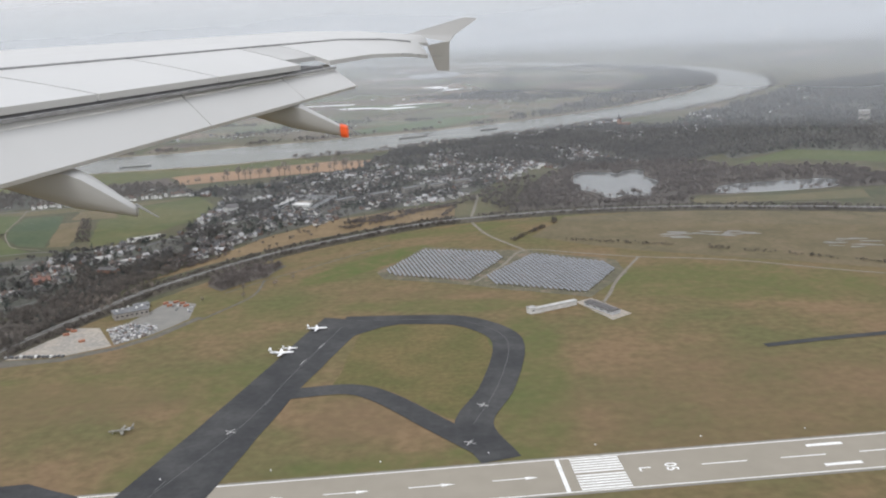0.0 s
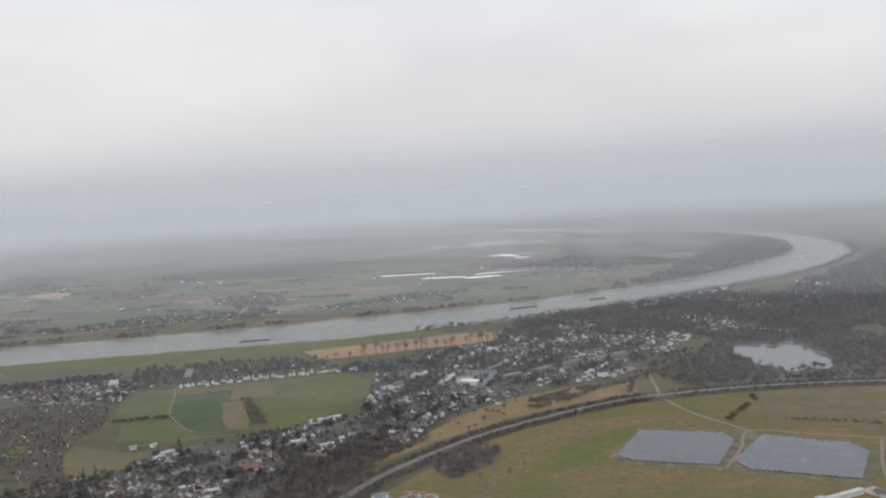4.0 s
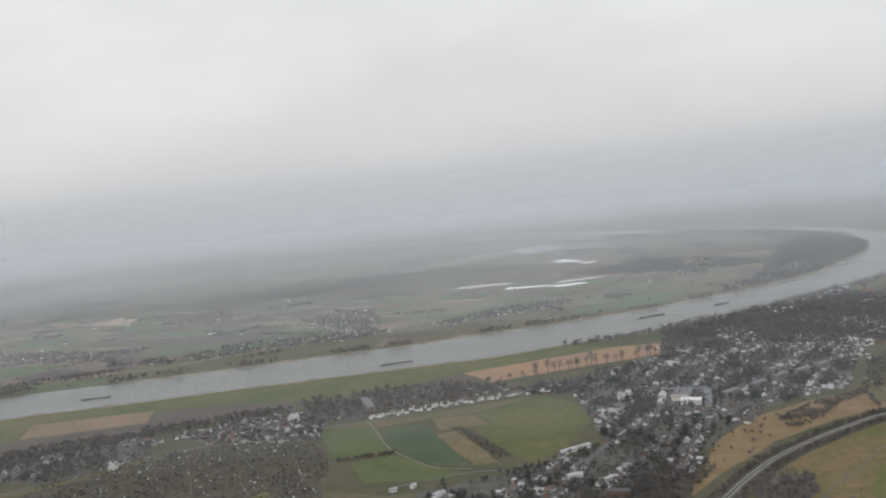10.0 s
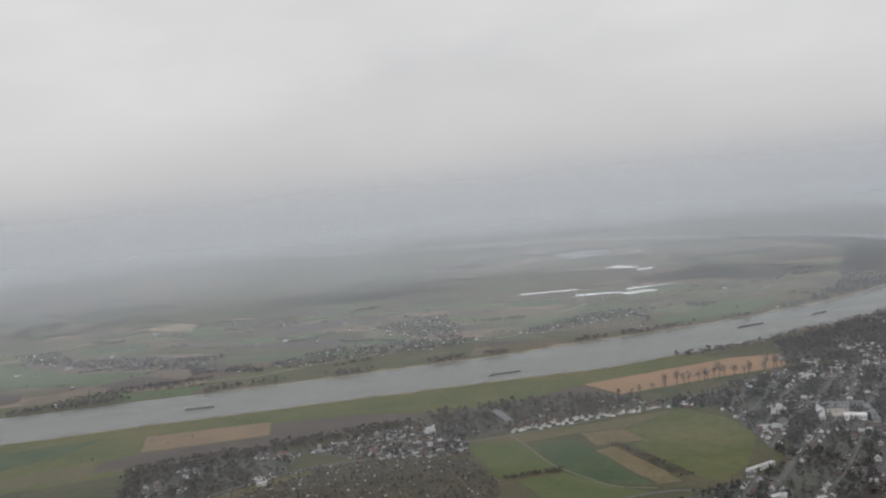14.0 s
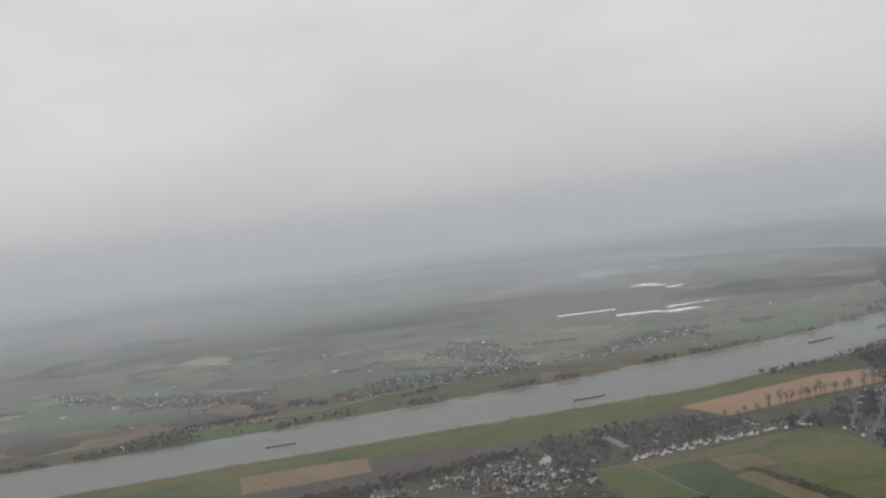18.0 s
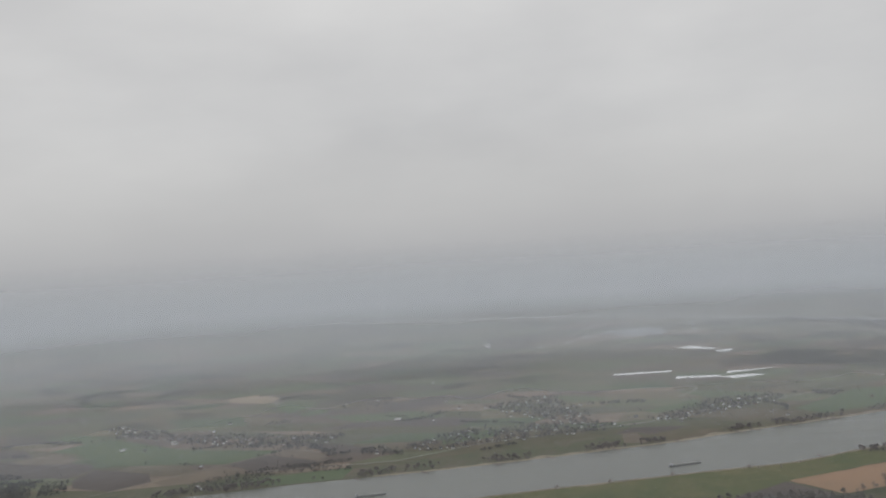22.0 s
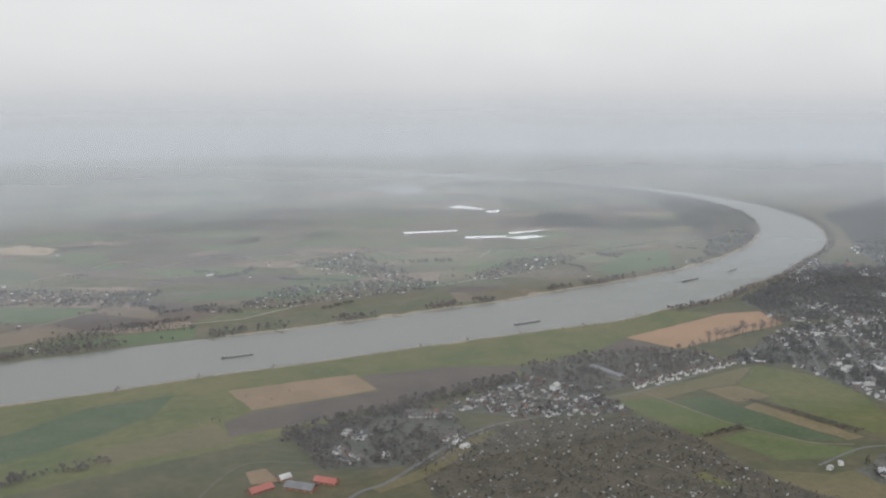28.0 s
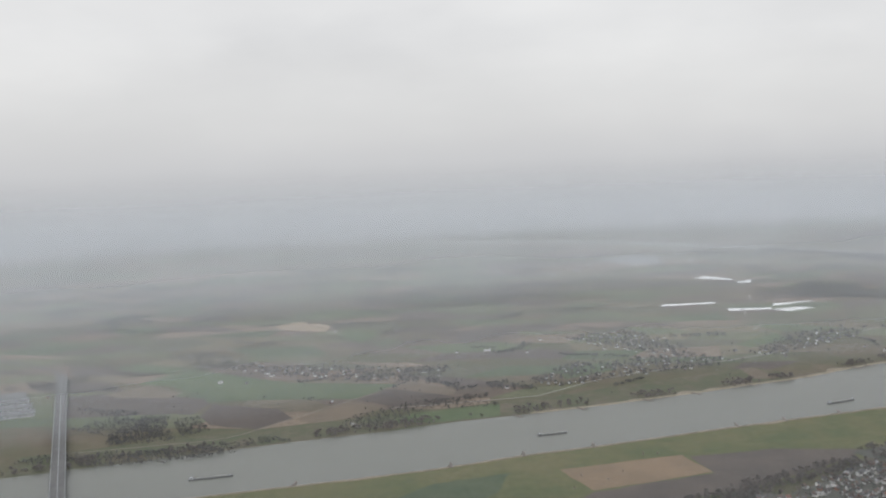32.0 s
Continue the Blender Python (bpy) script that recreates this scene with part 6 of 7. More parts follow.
hut_rows = [(x, y, 0.1, R.uniform(1.0, 2.4), R.uniform(0.7, 1.1), R.uniform(0.6, 0.9), 24 + R.choice((0, 90)) + R.uniform(-6, 6)) for x, y, _ in along(LANES, 5.2, 2.6, 0.42, 53) + spots(ALLOT, 9, 9, 24, 11, 0.55)]
hut_bm = bmesh.new()
for x, y, z, sx, sy, sz, turn in hut_rows:
    mt = pose(x, y, z, 0, 0, turn)
    vs = [hut_bm.verts.new(mt @ Vector(p)) for p in [(-sx / 2, -sy / 2, 0), (sx / 2, -sy / 2, 0), (sx / 2, sy / 2, 0), (-sx / 2, sy / 2, 0), (-sx / 2, -sy / 2, sz), (sx / 2, -sy / 2, sz), (sx / 2, sy / 2, sz), (-sx / 2, sy / 2, sz), (-sx / 2, 0, sz + .5), (sx / 2, 0, sz + .5)]]
    for f in [(0, 1, 5, 4), (2, 3, 7, 6), (1, 2, 6, 9, 5), (3, 0, 4, 8, 7), (4, 5, 9, 8), (8, 9, 6, 7)]:
        hut_bm.faces.new([vs[i] for i in f])
tagged(part("garden_huts", hut_bm, M["hut_mix"]), "many small garden huts in the allotments", "hut", kind="stuff")
hedge = []
for i in range(-30, 31):
    for k in range(150):
        u, v = (k - 75) * 2.0, i * 11.0
        x, y = -190 + u * math.cos(.42) - v * math.sin(.42) + R.gauss(0, .5), 690 + u * math.sin(.42) + v * math.cos(.42) + R.gauss(0, .5)
        if inside(x, y, ALLOT) and noise.noise(Vector((x / 20, y / 20, 2))) > -0.1 and R.random() < 0.6:
            hedge.append((x, y))
forest("garden_trees", scatter(ALLOT, 60, R), "small bare trees and shrubs between garden huts", [BK, M["shrub"]], COARSE, 45, (0.14, 0.36), "tree")
forest("garden_hedges", hedge, "brown clipped hedges between garden plots", [BK, M["shrub"]], COARSE, 33, (0.16, 0.28), "hedge")

# ---- single trees and tree rows ----
SINGLE = {}


def single_tree(x, y, s, kind=0, label="bare deciduous tree standing free in the fields", group="free-standing trees"):
    if kind not in SINGLE:
        v, f, m = (TALL + FIR)[kind]
        t = thing("tree", label, "tree", group, at=pose(x, y, 0.05) @ Matrix.Diagonal((s, s, s, 1)))
        wood = [q for q, k in zip(f, m) if k == 0]
        for i in range(0, len(wood), 3):
            lo_ = min(min(q) for q in wood[i:i + 3])
            mesh("limb" if i else "trunk", v[lo_:lo_ + 6], [[j - lo_ for j in q] for q in wood[i:i + 3]], BK, t)
        tuft = [q for q, k in zip(f, m) if k == 1]
        lo_ = min(tuft[0])
        tagged(mesh("crown", v[lo_:], [[j - lo_ for j in q] for q in tuft], M["twig_tall"] if kind < 6 else ND, t, "crown of fine bare twigs" if kind < 6 else "dense dark needles"), kind="stuff")
        SINGLE[kind] = t
        t.scale = (1, 1, 1)
        return t
    o = copy_thing(SINGLE[kind], pose(x, y, 0.05, 0, 0, (x * 37 + y * 11) % 360))
    o.scale = (s, s, s)
    return o


for k in range(26):
    f = k / 25
    single_tree(58 + 185 * f + R.uniform(-4, 4), 966 + 58 * f + R.uniform(-3, 4), R.uniform(1.3, 2.2), k % 6, "tall bare tree in a row along a bare field", "field edge trees")
for k in range(46):
    q = near_line[50 + k]
    if R.random() < 0.7:
        single_tree(q.x + R.uniform(-8, 8), q.y - R.uniform(6, 20), R.uniform(0.3, 0.7), k % 6, "small bare tree on the river meadow", "meadow trees")
for x, y, s in ((-436, 930, .6), (-400, 945, .5), (-345, 1002, .7), (-330, 1003, .6), (-470, 905, .6), (-458, 902, .7), (-452, 900, .6), (-420, 962, .5), (-380, 962, .5)):
    single_tree(x, y, s, int(abs(x)) % 6)
for x, y in scatter([(120, 560), (160, 560), (130, 480), (100, 470)], 60, R) + scatter([(190, 505), (240, 560), (250, 545), (205, 495)], 140, R):
    single_tree(x, y, R.uniform(.5, .9), int(abs(x)) % 6, "bare tree beside the railway", "railway trees")
shore = []
for i, q in enumerate(smooth(FAR[2:20], 40)):
    if noise.noise(Vector((q.x * .021, q.y * .021, 3))) > 0.02 + R.uniform(-.15, .25):
        for _ in range(2):
            shore.append((q.x + R.uniform(-6, 6), q.y + R.uniform(2, 26)))
forest("shore_trees", shore, "bare willows along the far river shore", [BK, TR], SOFT, 34, (0.35, 1.0))
forest("near_shore_trees", [(q.x + R.uniform(-6, 6), q.y - R.uniform(2, 22)) for q in smooth(NEAR[12:22], 60) if R.random() < .9], "bare trees along the near river shore", [BK, TR], SOFT, 35, (0.4, 0.95))
BEND = [(455, 1440), (589, 1537), (704, 1654), (812, 1799), (886, 1939), (922, 2069), (936, 2234), (902, 2444), (845, 2590), (740, 2765), (690, 2735), (760, 2560), (800, 2400), (800, 2250), (780, 2110), (730, 1990), (660, 1860), (600, 1720), (520, 1560), (440, 1470)]
forest("bend_wood", grove(BEND, 40, 14, (), 60, -0.12), "bare wood inside the river bend", [BK, FT], FARP, 36, (0.7, 1.3))
forest("bend_wood", grove([(300, 1880), (430, 2064), (567, 1945), (650, 1790), (560, 1745), (376, 1840)], 40, 15, (), 50, -0.05) + grove([(390, 2200), (480, 2420), (700, 2300), (740, 2080), (560, 2100), (420, 2150)], 80, 16, (), 70, 0.0), "bare wood and hedges inside the river bend", [BK, FT], FARP, 37, (0.5, 1.1))
forest("field_hedge", scatter([(4, 804), (15, 801), (50, 703), (38, 699)], 3.2, R), "low brown hedge of bushes between fields", [BK, TR], SOFT, 37, (0.14, 0.26), "hedge")
forest("field_hedge", scatter([(-89, 738), (-86, 731), (-40, 740), (-40, 747)], 4, R), "low hedge between green fields", [BK, TD], SOFT, 38, (0.2, 0.4), "hedge")
forest("reed_bushes", scatter([f[1] for f in FIELDS if f[0] == "heath_strip"][0], 260, R), "dark bushes in the reed strip", [BK, TD], SOFT, 39, (0.25, 0.6), "bush")
S1 = [(139, 602), (166, 683), (179, 661), (184, 634), (166, 602), (144, 580)]
S2 = [(259, 728), (301, 765), (332, 779), (365, 800), (354, 777), (323, 757), (296, 726), (266, 700), (260, 706)]
forest("reed_scrub", grove(S1, 3.0, 71, (), 9, -0.25) + grove(S2, 2.4, 72, (), 11, -0.2) + scatter([(350, 773), (354, 773), (346, 737), (339, 730)], 3, R) + scatter([(112, 544), (118, 543), (176, 700), (170, 701)], 3.5, R), "brown dense scrub in the reed strip", [BK, TR], SOFT, 46, (0.18, 0.36), "bush")
ditch = []
for run, dens in (([(434, 630), (510, 598), (577, 560), (623, 530), (760, 462)], 1.2), ([(396, 636), (411, 660), (432, 690), (434, 706)], 4.0)):
    for (x0, y0), (x1, y1) in zip(run, run[1:]):
        for _ in range(int(math.hypot(x1 - x0, y1 - y0) * dens)):
            f = R.random()
            if noise.noise(Vector((x0 + (x1 - x0) * f, y0 + (y1 - y0) * f, 0)) * 0.05) > -0.15:
                ditch.append((x0 + (x1 - x0) * f + R.gauss(0, 1.2), y0 + (y1 - y0) * f + R.gauss(0, 1.6)))
forest("marsh_bushes", ditch, "dark scrub along a ditch in the marsh", [BK, M["shrub"]], COARSE, 40, (0.16, 0.36), "bush")
forest("town_edge", scatter([(395, 745), (360, 800), (410, 900), (440, 890), (425, 760)], 40, R), "dense trees beside the railway crossing", [BK, TD], SOFT, 41)
forest("meadow_scrub", scatter([(-620, 815), (-540, 838), (-545, 848), (-640, 830)], 26, R), "dark scrub at the edge of the meadow", [BK, TD], SOFT, 42, (0.4, 0.8))
forest("west_belt", scatter([(-420, 845), (-400, 865), (-290, 905), (-200, 935), (-150, 940), (-150, 925), (-280, 880), (-400, 830)], 26, R), "dense belt of bare trees behind the houses", [BK, TD], SOFT, 43)
far_c = []
for _ in range(110):
    cx, cy = R.uniform(1000, 2600), R.uniform(1500, 3600)
    if inside(cx, cy, RIVER):
        continue
    far_c += [(cx + R.gauss(0, 34), cy + R.gauss(0, 12)) for _ in range(40)]
forest("far_suburb_trees", [p for p in far_c if not inside(*p, RIVER)], "hazy woods and suburbs beyond the river bend", [BK, FT], FARP, 44, (0.6, 1.2))

# ---- groynes, barges, bridge, steam ----
def groyne(line_, x, out, length):
    """A low ridge of stones that runs from the shore into the river."""
    i = min(range(1, len(line_) - 1), key=lambda k: abs(line_[k].x - x))
    d = (line_[i + 1] - line_[i - 1]).normalized()
    s = (Vector((-d.y, d.x, 0)) * out + d * 0.35).normalized()
    q = line_[i]
    t = thing("groyne", "low stone groyne jutting from the shore into the river", "groyne", "river groynes", at=Matrix.Translation((q.x, q.y, 0)))
    rng = random.Random(int(x))
    rows = [-4, 0, length * 0.35, length * 0.7, length]
    verts, faces = [], []
    for k, u in enumerate(rows):
        w, h = 2.2 - 0.22 * k + rng.uniform(-.3, .3), 0.9 - 0.12 * k + rng.uniform(-.1, .1)
        for v, z in ((-w, 0.05), (-w * .4, h), (w * .4, h), (w, 0.05)):
            verts.append((s.x * u - s.y * v, s.y * u + s.x * v, z))
        if k:
            faces += [(4 * k - 4 + m, 4 * k - 3 + m, 4 * k + 1 + m, 4 * k + m) for m in range(3)]
    faces.append((len(verts) - 4, len(verts) - 3, len(verts) - 2, len(verts) - 1))
    mesh("ridge", verts, faces, M["stone"], t)
    boxes("stone", [(s.x * u - s.y * v, s.y * u + s.x * v, 0.1, 1.0, 0.8, 0.5, 30 * u) for u, v in ((length + .8, .5), (length * .8, -1.6), (length * .4, 1.8))], M["stone"], t)


M["stone"] = mat("wet_dark_stone", (0.095, 0.080, 0.066), (0.15, 0.125, 0.10), 3.0, 0.8)
for x in (-683, -610, -531, -452, -370, -291, -219, -145, -70, 5, 90, 165, 228):
    groyne(near_line, x, 1, 12)
for x in (-424, -342, -265, -187, -107, -25, 52, 88, 135, 211, 280, 326, 400, 470):
    groyne(far_line, x, -1, 11)


def barge(x, y, turn, length):
    t = thing("river_barge", "long dark cargo barge on the river", "barge", "river barges", at=pose(x, y, 0.1, 0, 0, turn))
    L, w = length, length * 0.09
    bm = bmesh.new()
    plan = [(-.5, -.42), (-.44, -.5), (.40, -.5), (.47, -.3), (.5, 0), (.47, .3), (.40, .5), (-.44, .5), (-.5, .42)]
    lo, hi = [bm.verts.new((a * L * .985, b * w * .9, -.1)) for a, b in plan], [bm.verts.new((a * L, b * w, 1.1)) for a, b in plan]
    bm.faces.new(lo[::-1])
    bm.faces.new(hi)
    for i in range(len(plan)):
        j = (i + 1) % len(plan)
        bm.faces.new((lo[i], lo[j], hi[j], hi[i]))
    part("hull", bm, M["hull"], t)
    for i in range(6):
        boxes("hatch_cover", [((-.26 + i * .115) * L, 0, 1.1, L * .108, w * .78, .5, 0)], M["cargo"], t)
    wh = boxes("wheelhouse", [(-.42 * L, 0, 1.1, L * .06, w * .7, 1.4, 0)], M["wall_grey"], t, "white wheelhouse")
    boxes("window_band", [(-.42 * L, 0, 1.9, L * .063, w * .72, .4, 0)], M["pane"], wh)
    boxes("mast", [(.42 * L, 0, 1.1, .15, .15, 2.5, 0)], M["steel"], t)
    return t


barge(-407, 1101, 6, 34)
barge(-55, 1131, 12, 40)
barge(290, 1290, 22, 44)
barge(-757, 1054, 3, 42)
barge(400, 1335, 28, 30)

bridge = thing("motorway_bridge", "long concrete motorway bridge over the river", "bridge", at=pose(0, 0, 0))
a, b = Vector((-1003, 1565, 0)), Vector((-868, 925, 0))
bd = (b - a).normalized()
bl = (b - a).length
bt = math.degrees(math.atan2(bd.y, bd.x))
mid = (a + b) / 2
deck = boxes("deck", [(mid.x, mid.y, 7.0, bl, 13, 1.4, bt)], M["road"], bridge, "grey road deck")
for o in (-6.6, 6.6):
    boxes("parapet", [(mid.x - bd.y * o, mid.y + bd.x * o, 8.4, bl, 0.4, 0.9, bt)], M["steel"], bridge)
boxes("median", [(mid.x, mid.y, 8.4, bl, 0.6, 0.6, bt)], M["steel"], bridge)
for k in range(13):
    q = a + bd * (bl * k / 12)
    boxes("pier", [(q.x, q.y, 0, 2.4, 11, 7.0, bt)], M["roof_flat"], bridge)
for k in range(10):
    q = a + bd * (bl * (k + .5) / 10)
    boxes("lamp_post", [(q.x, q.y, 8.4, .2, .2, 6.0, bt), (q.x, q.y, 14.3, .2, 4.0, .15, bt)], M["steel"], bridge)

plant = thing("power_station", "dark power station under its steam plume", "power station", at=pose(1340, 3040, 0))
boxes("hall", [(0, 0, 0, 50, 30, 12, 0)], M["far_trees"], plant)
bm = bmesh.new()
bmesh.ops.create_cone(bm, cap_ends=True, segments=16, radius1=11, radius2=8, depth=30, matrix=pose(-30, 20, 15, 0, 0, 0))
part("cooling_tower", bm, M["far_trees"], plant)
bm = bmesh.new()
for k in range(46):
    f = (k / 45) ** 0.9
    r = 1.6 + 3.4 * f * R.uniform(.5, 1.2)
    c = Vector((1307 + 84 * f + R.gauss(0, 6 * f), 3060 + R.gauss(0, 10), 30 + 40 * f ** 1.1 + R.gauss(0, 4 * f)))
    bmesh.ops.create_icosphere(bm, subdivisions=2, radius=r, matrix=Matrix.Translation(c) @ pose(0, 0, 0, R.uniform(0, 90), R.uniform(0, 90), 0) @ Matrix.Diagonal((1.2, 1, .8, 1)))
for v in bm.verts:
    v.co += Vector((1, 1, 1)) * noise.noise(v.co * .12) * 3
tagged(part("steam_plume", bm, M["steam"]), "white steam drifting from a far power station", "steam", kind="stuff")


# ---- the airliner's wing, as it stands where the flight begins ----
WS = 0.58
wing = thing("airliner_wing", "light grey airliner wing with flaps extended and an orange-tipped fairing", "aircraft wing", at=Matrix(((-0.9937, 0.1120, 0, 363.79), (0.1120, 0.9937, 0, -56.09), (0, 0, 1, 166.51), (0, 0, 0, 1))))
M["skin"] = mat("grey_wing_skin", (0.465, 0.465, 0.455), (0.505, 0.505, 0.495), 4.0, 0.45, fine=1.5, grain=0.03)
# dark colour that paints the shade of the gap behind the spoilers
M["skin_shade"] = mat("painted_cove_shade", (0.10, 0.10, 0.105), (0.15, 0.15, 0.155), 0.6, 0.6)
M["fairing"] = mat("grey_fairing_paint", (0.37, 0.37, 0.36), (0.41, 0.41, 0.40), 1.5, 0.4, fine=0.4, grain=0.05)
M["seal"] = mat("rubber_seal", (0.24, 0.24, 0.24), (0.29, 0.29, 0.29), 0.5, 0.7)
M["tip_orange"] = mat("orange_tip_paint", (0.80, 0.10, 0.02), (0.9, 0.14, 0.03), 0.6, 0.45)


def lead(o):
    return 2.45 + (14.8 - o) * 0.5


def rear(o):
    """Fore-and-aft place of the fixed rear edge."""
    return 3.55 - (o - 5.6) * 0.195 if o < 9.2 else 2.85 - (o - 9.2) * 0.135


def crown(o):
    return -0.10 - 0.002 * (o - 8) - (0.16 * (o - 12.6) / 2.2 if o > 12.6 else 0)


def loft(name, sections, material, label="", cap=True, parent=wing, crease=()):
    """A skin through sections, each a ring of the same number of places (fore, out, up) in true metres."""
    bm = bmesh.new()
    rings = [[bm.verts.new((f_ * WS, o_ * WS, z_ * WS)) for f_, o_, z_ in s] for s in sections]
    n = len(rings[0])
    for a_, b_ in zip(rings, rings[1:]):
        for i in range(n):
            j = (i + 1) % n
            bm.faces.new((a_[i], a_[j], b_[j], b_[i]))
        for i in crease:
            bm.edges.get((a_[i], b_[i])).smooth = False
    if cap:
        bm.faces.new(rings[0][::-1])
        bm.faces.new(rings[-1])
    bmesh.ops.recalc_face_normals(bm, faces=bm.faces[:])
    ob = part(name, bm, material, parent, label)
    return ob


def box_section(o, f0, f1):
    """A ring of the wing between two fore-and-aft shares of its chord."""
    c = lead(o) - rear(o)
    def up(s):
        return crown(o) - 0.32 * max(0, s - 0.35) ** 1.5 / 0.52 - 0.10 * (max(0, 0.25 - s) / 0.25) ** 2.2
    ss = [f0 + (f1 - f0) * k / 8 for k in range(9)]
    top = [(lead(o) - s * c, o, up(s)) for s in ss]
    low = [(lead(o) - s * c, o, up(s) - (0.05 if f0 > 0.5 else 0.11 - 0.06 * (s / 0.7) ** 2)) for s in reversed(ss)]
    return top + low


OUT = [3.2, 4.5, 6, 7.5, 9, 10.5, 12, 13.2, 14.2, 14.9]
loft("wing_box", [box_section(o, 0.0, 0.70) for o in OUT], M["skin"], "smooth light grey upper skin")
for o0, o1 in ((3.2, 4.9), (4.93, 6.5), (6.53, 8.1), (8.13, 9.75)):
    loft("spoiler", [box_section(o, 0.702, 1.0) for o in (o0, (o0 + o1) / 2, o1)], M["skin"])
loft("aileron", [box_section(o, 0.702, 1.0) for o in (10.55, 12, 13.4, 14.5)], M["skin"])
loft("flap_gap_panel", [box_section(o, 0.702, 0.92) for o in (9.78, 10.2, 10.52)], M["fairing"])
# strip in the cove; the shade there is put into its dark colour
loft("shroud", [[(rear(o) + 0.28, o, crown(o) - 0.36), (rear(o) + 0.02, o, crown(o) - 0.37), (rear(o) + 0.02, o, crown(o) - 0.40), (rear(o) + 0.28, o, crown(o) - 0.46)] for o in (3.2, 5.5, 8, 10.4)], M["skin_shade"], "dark strip painted as the shade in the cove behind the spoilers")


def flap_ring(o, drop=0.0):
    f1 = 3.38 - (o - 5.2) * 0.172
    z1 = -0.84 + (o - 5.2) * 0.02
    f0, z0 = rear(o) + 0.16, crown(o) - 0.368
    f0 = max(f0, f1 + 0.35)
    return [(f0, o, z0 - 0.10), (f0 - 0.05, o, z0), (f1 + (f0 - f1) * 0.6, o, z0 + (z1 - z0) * 0.28), (f1, o, z1), (f1 + 0.01, o, z1 - 0.03), (f1 + (f0 - f1) * 0.6, o, z0 + (z1 - z0) * 0.40 - 0.10)]


loft("flap", [flap_ring(o) for o in (3.2, 4.4, 5.4, 7, 8.6, 10.2, 10.75)], M["skin"])
for o in (4.8, 7.6, 9.4):
    loft("flap_seam", [[(f_, o + d_, z_ + 0.008) for f_, _, z_ in flap_ring(o)[1:4]] + [(f_, o + d_, z_ - 0.004) for f_, _, z_ in reversed(flap_ring(o)[1:4])] for d_ in (0.0, 0.006)], M["fairing"])
loft("spoiler_seam", [[(lead(o) - 0.70 * (lead(o) - rear(o)) + d_, o, crown(o) - 0.120 + e_) for d_, e_ in ((0.010, 0.008), (-0.010, 0.004), (-0.010, -0.02), (0.010, -0.02))] for o in OUT[:-1]], M["seal"])


def canoe(o, tops, bellies, width, orange):
    """A flap track fairing: a pointed, drooping canoe under the flap, with a creased flat top; its side view runs from the nose to the tail."""
    def at(rows, f_):
        for (fa_, za), (fb, zb_) in zip(rows, rows[1:]):
            if fb <= f_ <= fa_:
                return za + (zb_ - za) * (fa_ - f_) / (fa_ - fb)
        return rows[-1][1]

    rings = []
    f_front, f_tip = tops[0][0], tops[-1][0]
    for k in range(17):
        t = k / 16
        w = width * (0.10 + 0.90 * math.sin(math.pi * min(1.0, 0.12 + 0.80 * t)) ** 0.8) * (1 - 0.45 * t * t)
        f_ = f_front + (f_tip - f_front) * t
        zt, zb = at(tops, f_), at(bellies, f_)
        side_ = [(0.97, 0.25), (0.82, 0.62), (0.45, 0.92)]
        rings.append([(f_, o - w, zt - 0.012), (f_, o - w * 0.5, zt), (f_, o, zt + 0.004), (f_, o + w * 0.5, zt), (f_, o + w, zt - 0.012)]
                     + [(f_, o + w * a_, zt + (zb - zt) * b_) for a_, b_ in side_] + [(f_, o, zb)] + [(f_, o - w * a_, zt + (zb - zt) * b_) for a_, b_ in reversed(side_)])
    z_tip = tops[-1][1]
    fa = loft("flap_track_fairing", rings, M["fairing"], "grey canoe-shaped fairing below the flap", crease=(0, 4))
    fa.data.polygons.foreach_set("use_smooth", [True] * len(fa.data.polygons))
    if orange:
        c0, c1 = rings[-2], rings[-1]
        mid_ = [tuple(a_ + (b_ - a_) * 0.6 for a_, b_ in zip(p_, q_)) for p_, q_ in zip(c0, c1)]
        big = lambda ring: [(f_, o + (y_ - o) * 1.25 + (0.012 if y_ > o else -0.012), z_ + 0.012 * (1 if i_ < 5 else -1)) for i_, (f_, y_, z_) in enumerate(ring)]
        loft("fairing_tip", [big(mid_), big([(f_ - 0.02, y_, z_) for f_, y_, z_ in c1])], M["tip_orange"], "bright orange tail of the fairing", parent=fa)
    loft("static_wick", [[(f_tip, o, z_tip + 0.02), (f_tip, o + 0.012, z_tip + 0.02), (f_tip, o, z_tip)], [(f_tip - 0.14, o + 0.02, z_tip - 0.08), (f_tip - 0.14, o + 0.025, z_tip - 0.08), (f_tip - 0.14, o + 0.02, z_tip - 0.085)]], M["seal"], parent=fa)


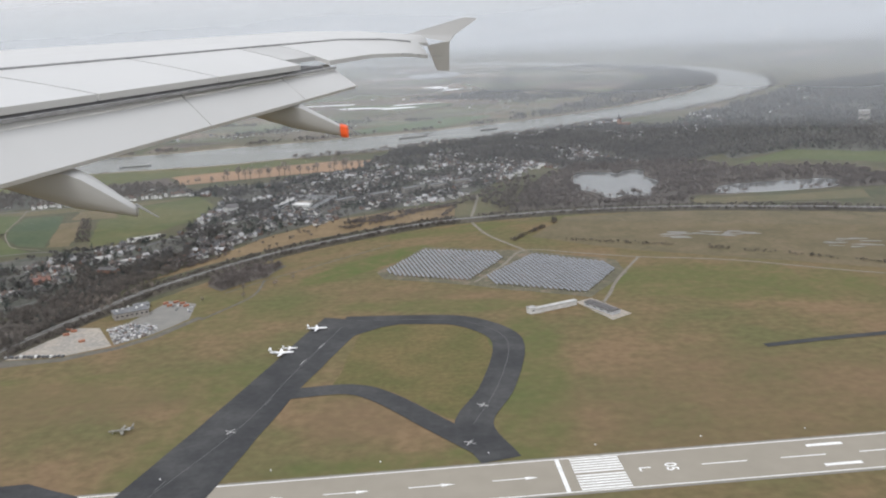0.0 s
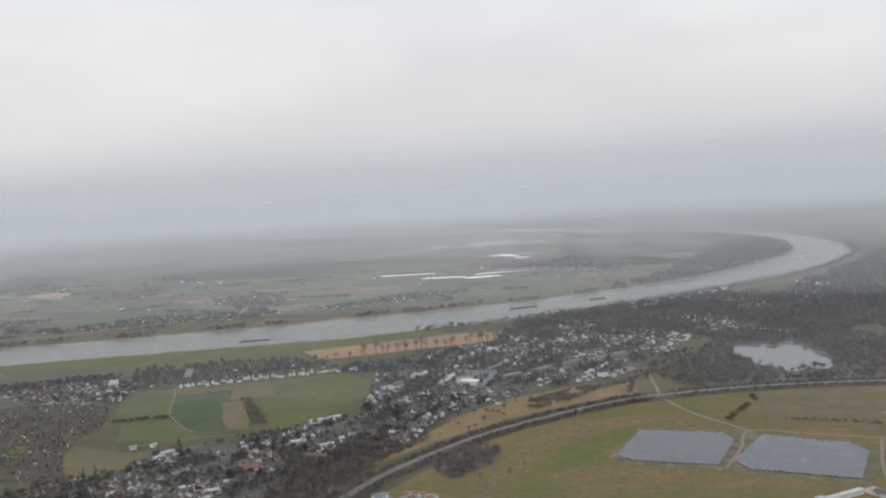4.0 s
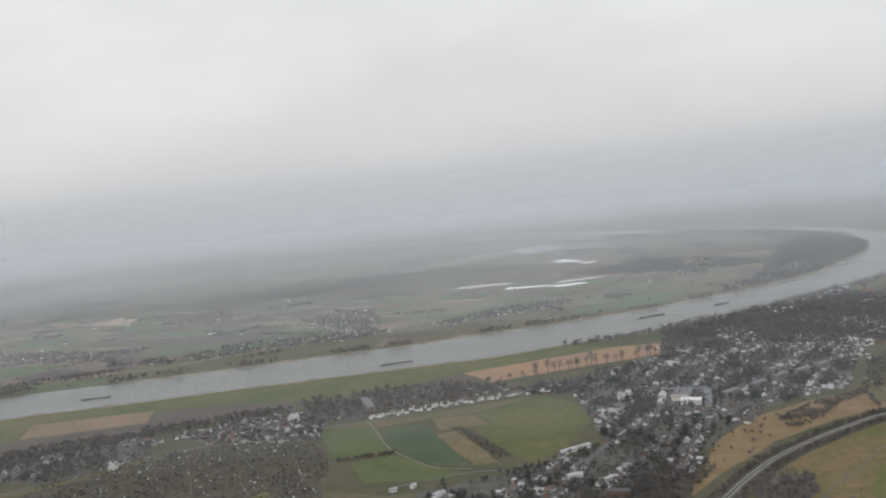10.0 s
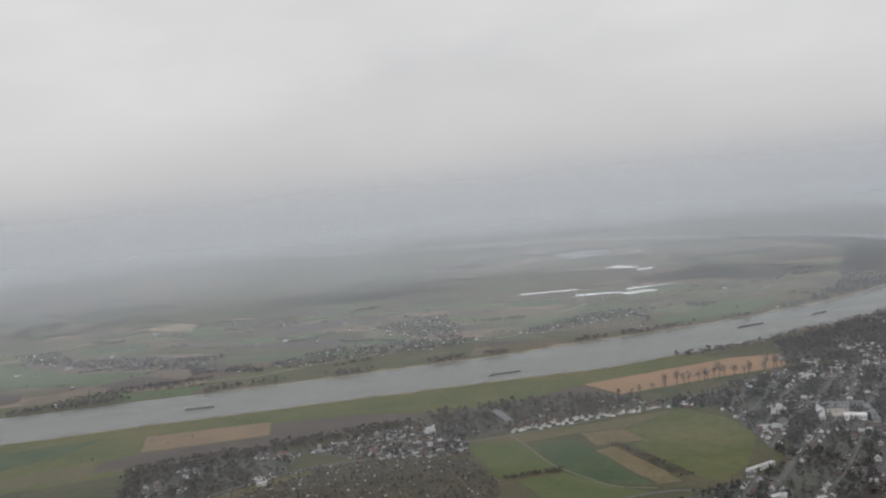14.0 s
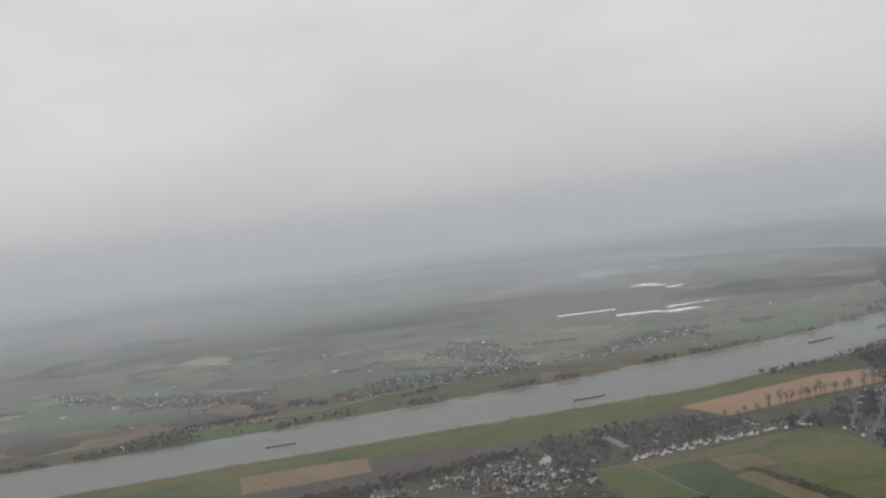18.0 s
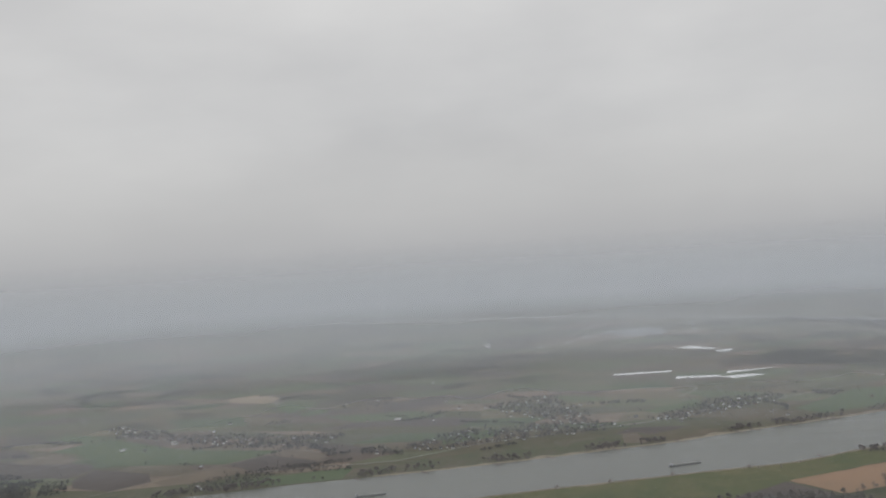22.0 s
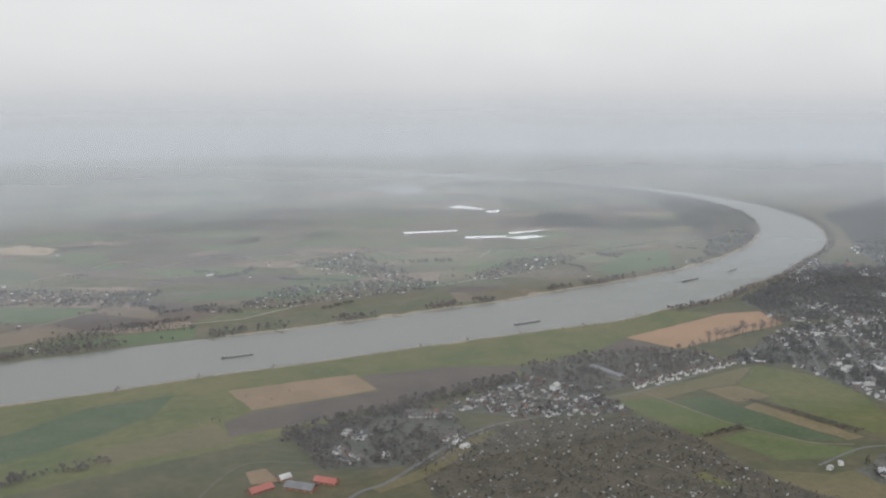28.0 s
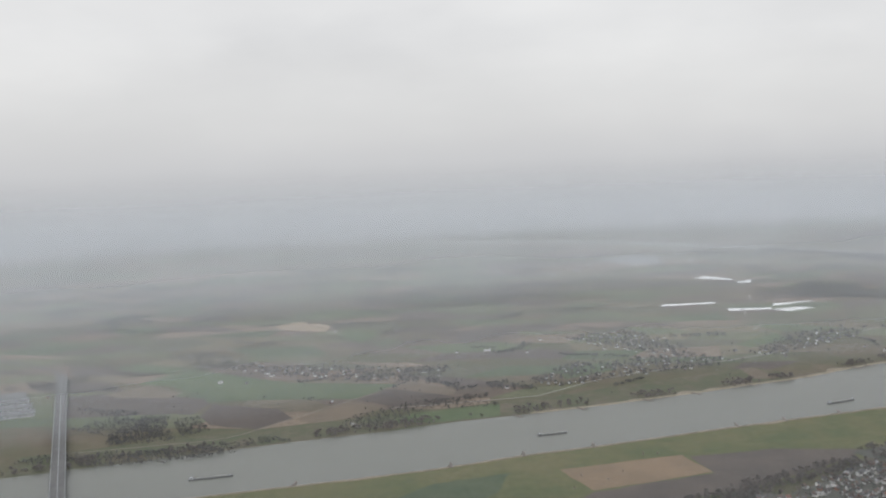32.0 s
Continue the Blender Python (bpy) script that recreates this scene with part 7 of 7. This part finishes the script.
canoe(5.9, [(4.6, -0.80), (3.6, -0.87), (3.28, -0.87), (2.89, -1.13)], [(4.6, -0.82), (4.2, -0.89), (3.84, -0.965), (3.34, -1.13), (2.89, -1.20)], 0.15, False)
canoe(9.3, [(4.0, -0.72), (3.0, -0.80), (2.68, -0.80), (2.24, -1.04)], [(4.0, -0.74), (3.6, -0.80), (3.25, -0.87), (2.77, -1.03), (2.24, -1.13)], 0.13, True)


def fence(name, pts):
    loft(name, [[(f_, o + d_, z_) for f_, z_, o in pts] for d_ in (-0.03, 0.03)], M["fairing"], "swept wingtip fence")


fence("upper_fence", [(2.5, -0.26, 14.9), (1.62, -0.05, 15.25), (1.44, -0.08, 15.3), (1.80, -0.32, 15.1), (1.86, -0.42, 15.0)])
fence("lower_fence", [(2.20, -0.44, 14.9), (1.86, -0.40, 15.0), (1.90, -0.86, 15.1), (2.08, -0.84, 15.05)])
for k in range(5):
    o = 13.2 + k * 0.38
    loft("static_wick", [[(rear(o), o, crown(o) - 0.33), (rear(o), o + 0.012, crown(o) - 0.33), (rear(o), o, crown(o) - 0.345)], [(rear(o) - 0.16, o, crown(o) - 0.34), (rear(o) - 0.16, o + 0.006, crown(o) - 0.34), (rear(o) - 0.16, o, crown(o) - 0.346)]], M["seal"])

loft("flap_leading_strip", [[(f0_ - 0.16, o, z0_ + 0.006), (f0_ - 0.18, o, z0_ + 0.002), (f0_ - 0.18, o, z0_ - 0.02), (f0_ - 0.16, o, z0_ - 0.02)] for o, f0_, z0_ in [(o, max(rear(o) + 0.16, 3.73 - (o - 5.2) * 0.172), crown(o) - 0.40) for o in (3.2, 5, 7, 9, 10.7)]], M["seal"])

M["band"] = mat("pale_flap_band", (0.60, 0.60, 0.585), (0.64, 0.64, 0.62), 3.0, 0.4, grain=0.03)
for o0, o1 in ((3.2, 5.38), (5.45, 7.58), (7.62, 9.38), (9.42, 10.7)):
    rows = []
    for o in (o0, (o0 + o1) / 2, o1):
        q = flap_ring(o)
        a_, b_ = Vector(q[1]), Vector(q[2])
        rows.append([tuple(a_.lerp(b_, 0.62) + Vector((0, 0, 0.010))), tuple(a_.lerp(b_, 0.98) + Vector((0, 0, 0.010))), tuple(a_.lerp(b_, 0.98) - Vector((0, 0, 0.01))), tuple(a_.lerp(b_, 0.62) - Vector((0, 0, 0.01)))])
    loft("flap_band", rows, M["band"], "paler leading band of the flap")
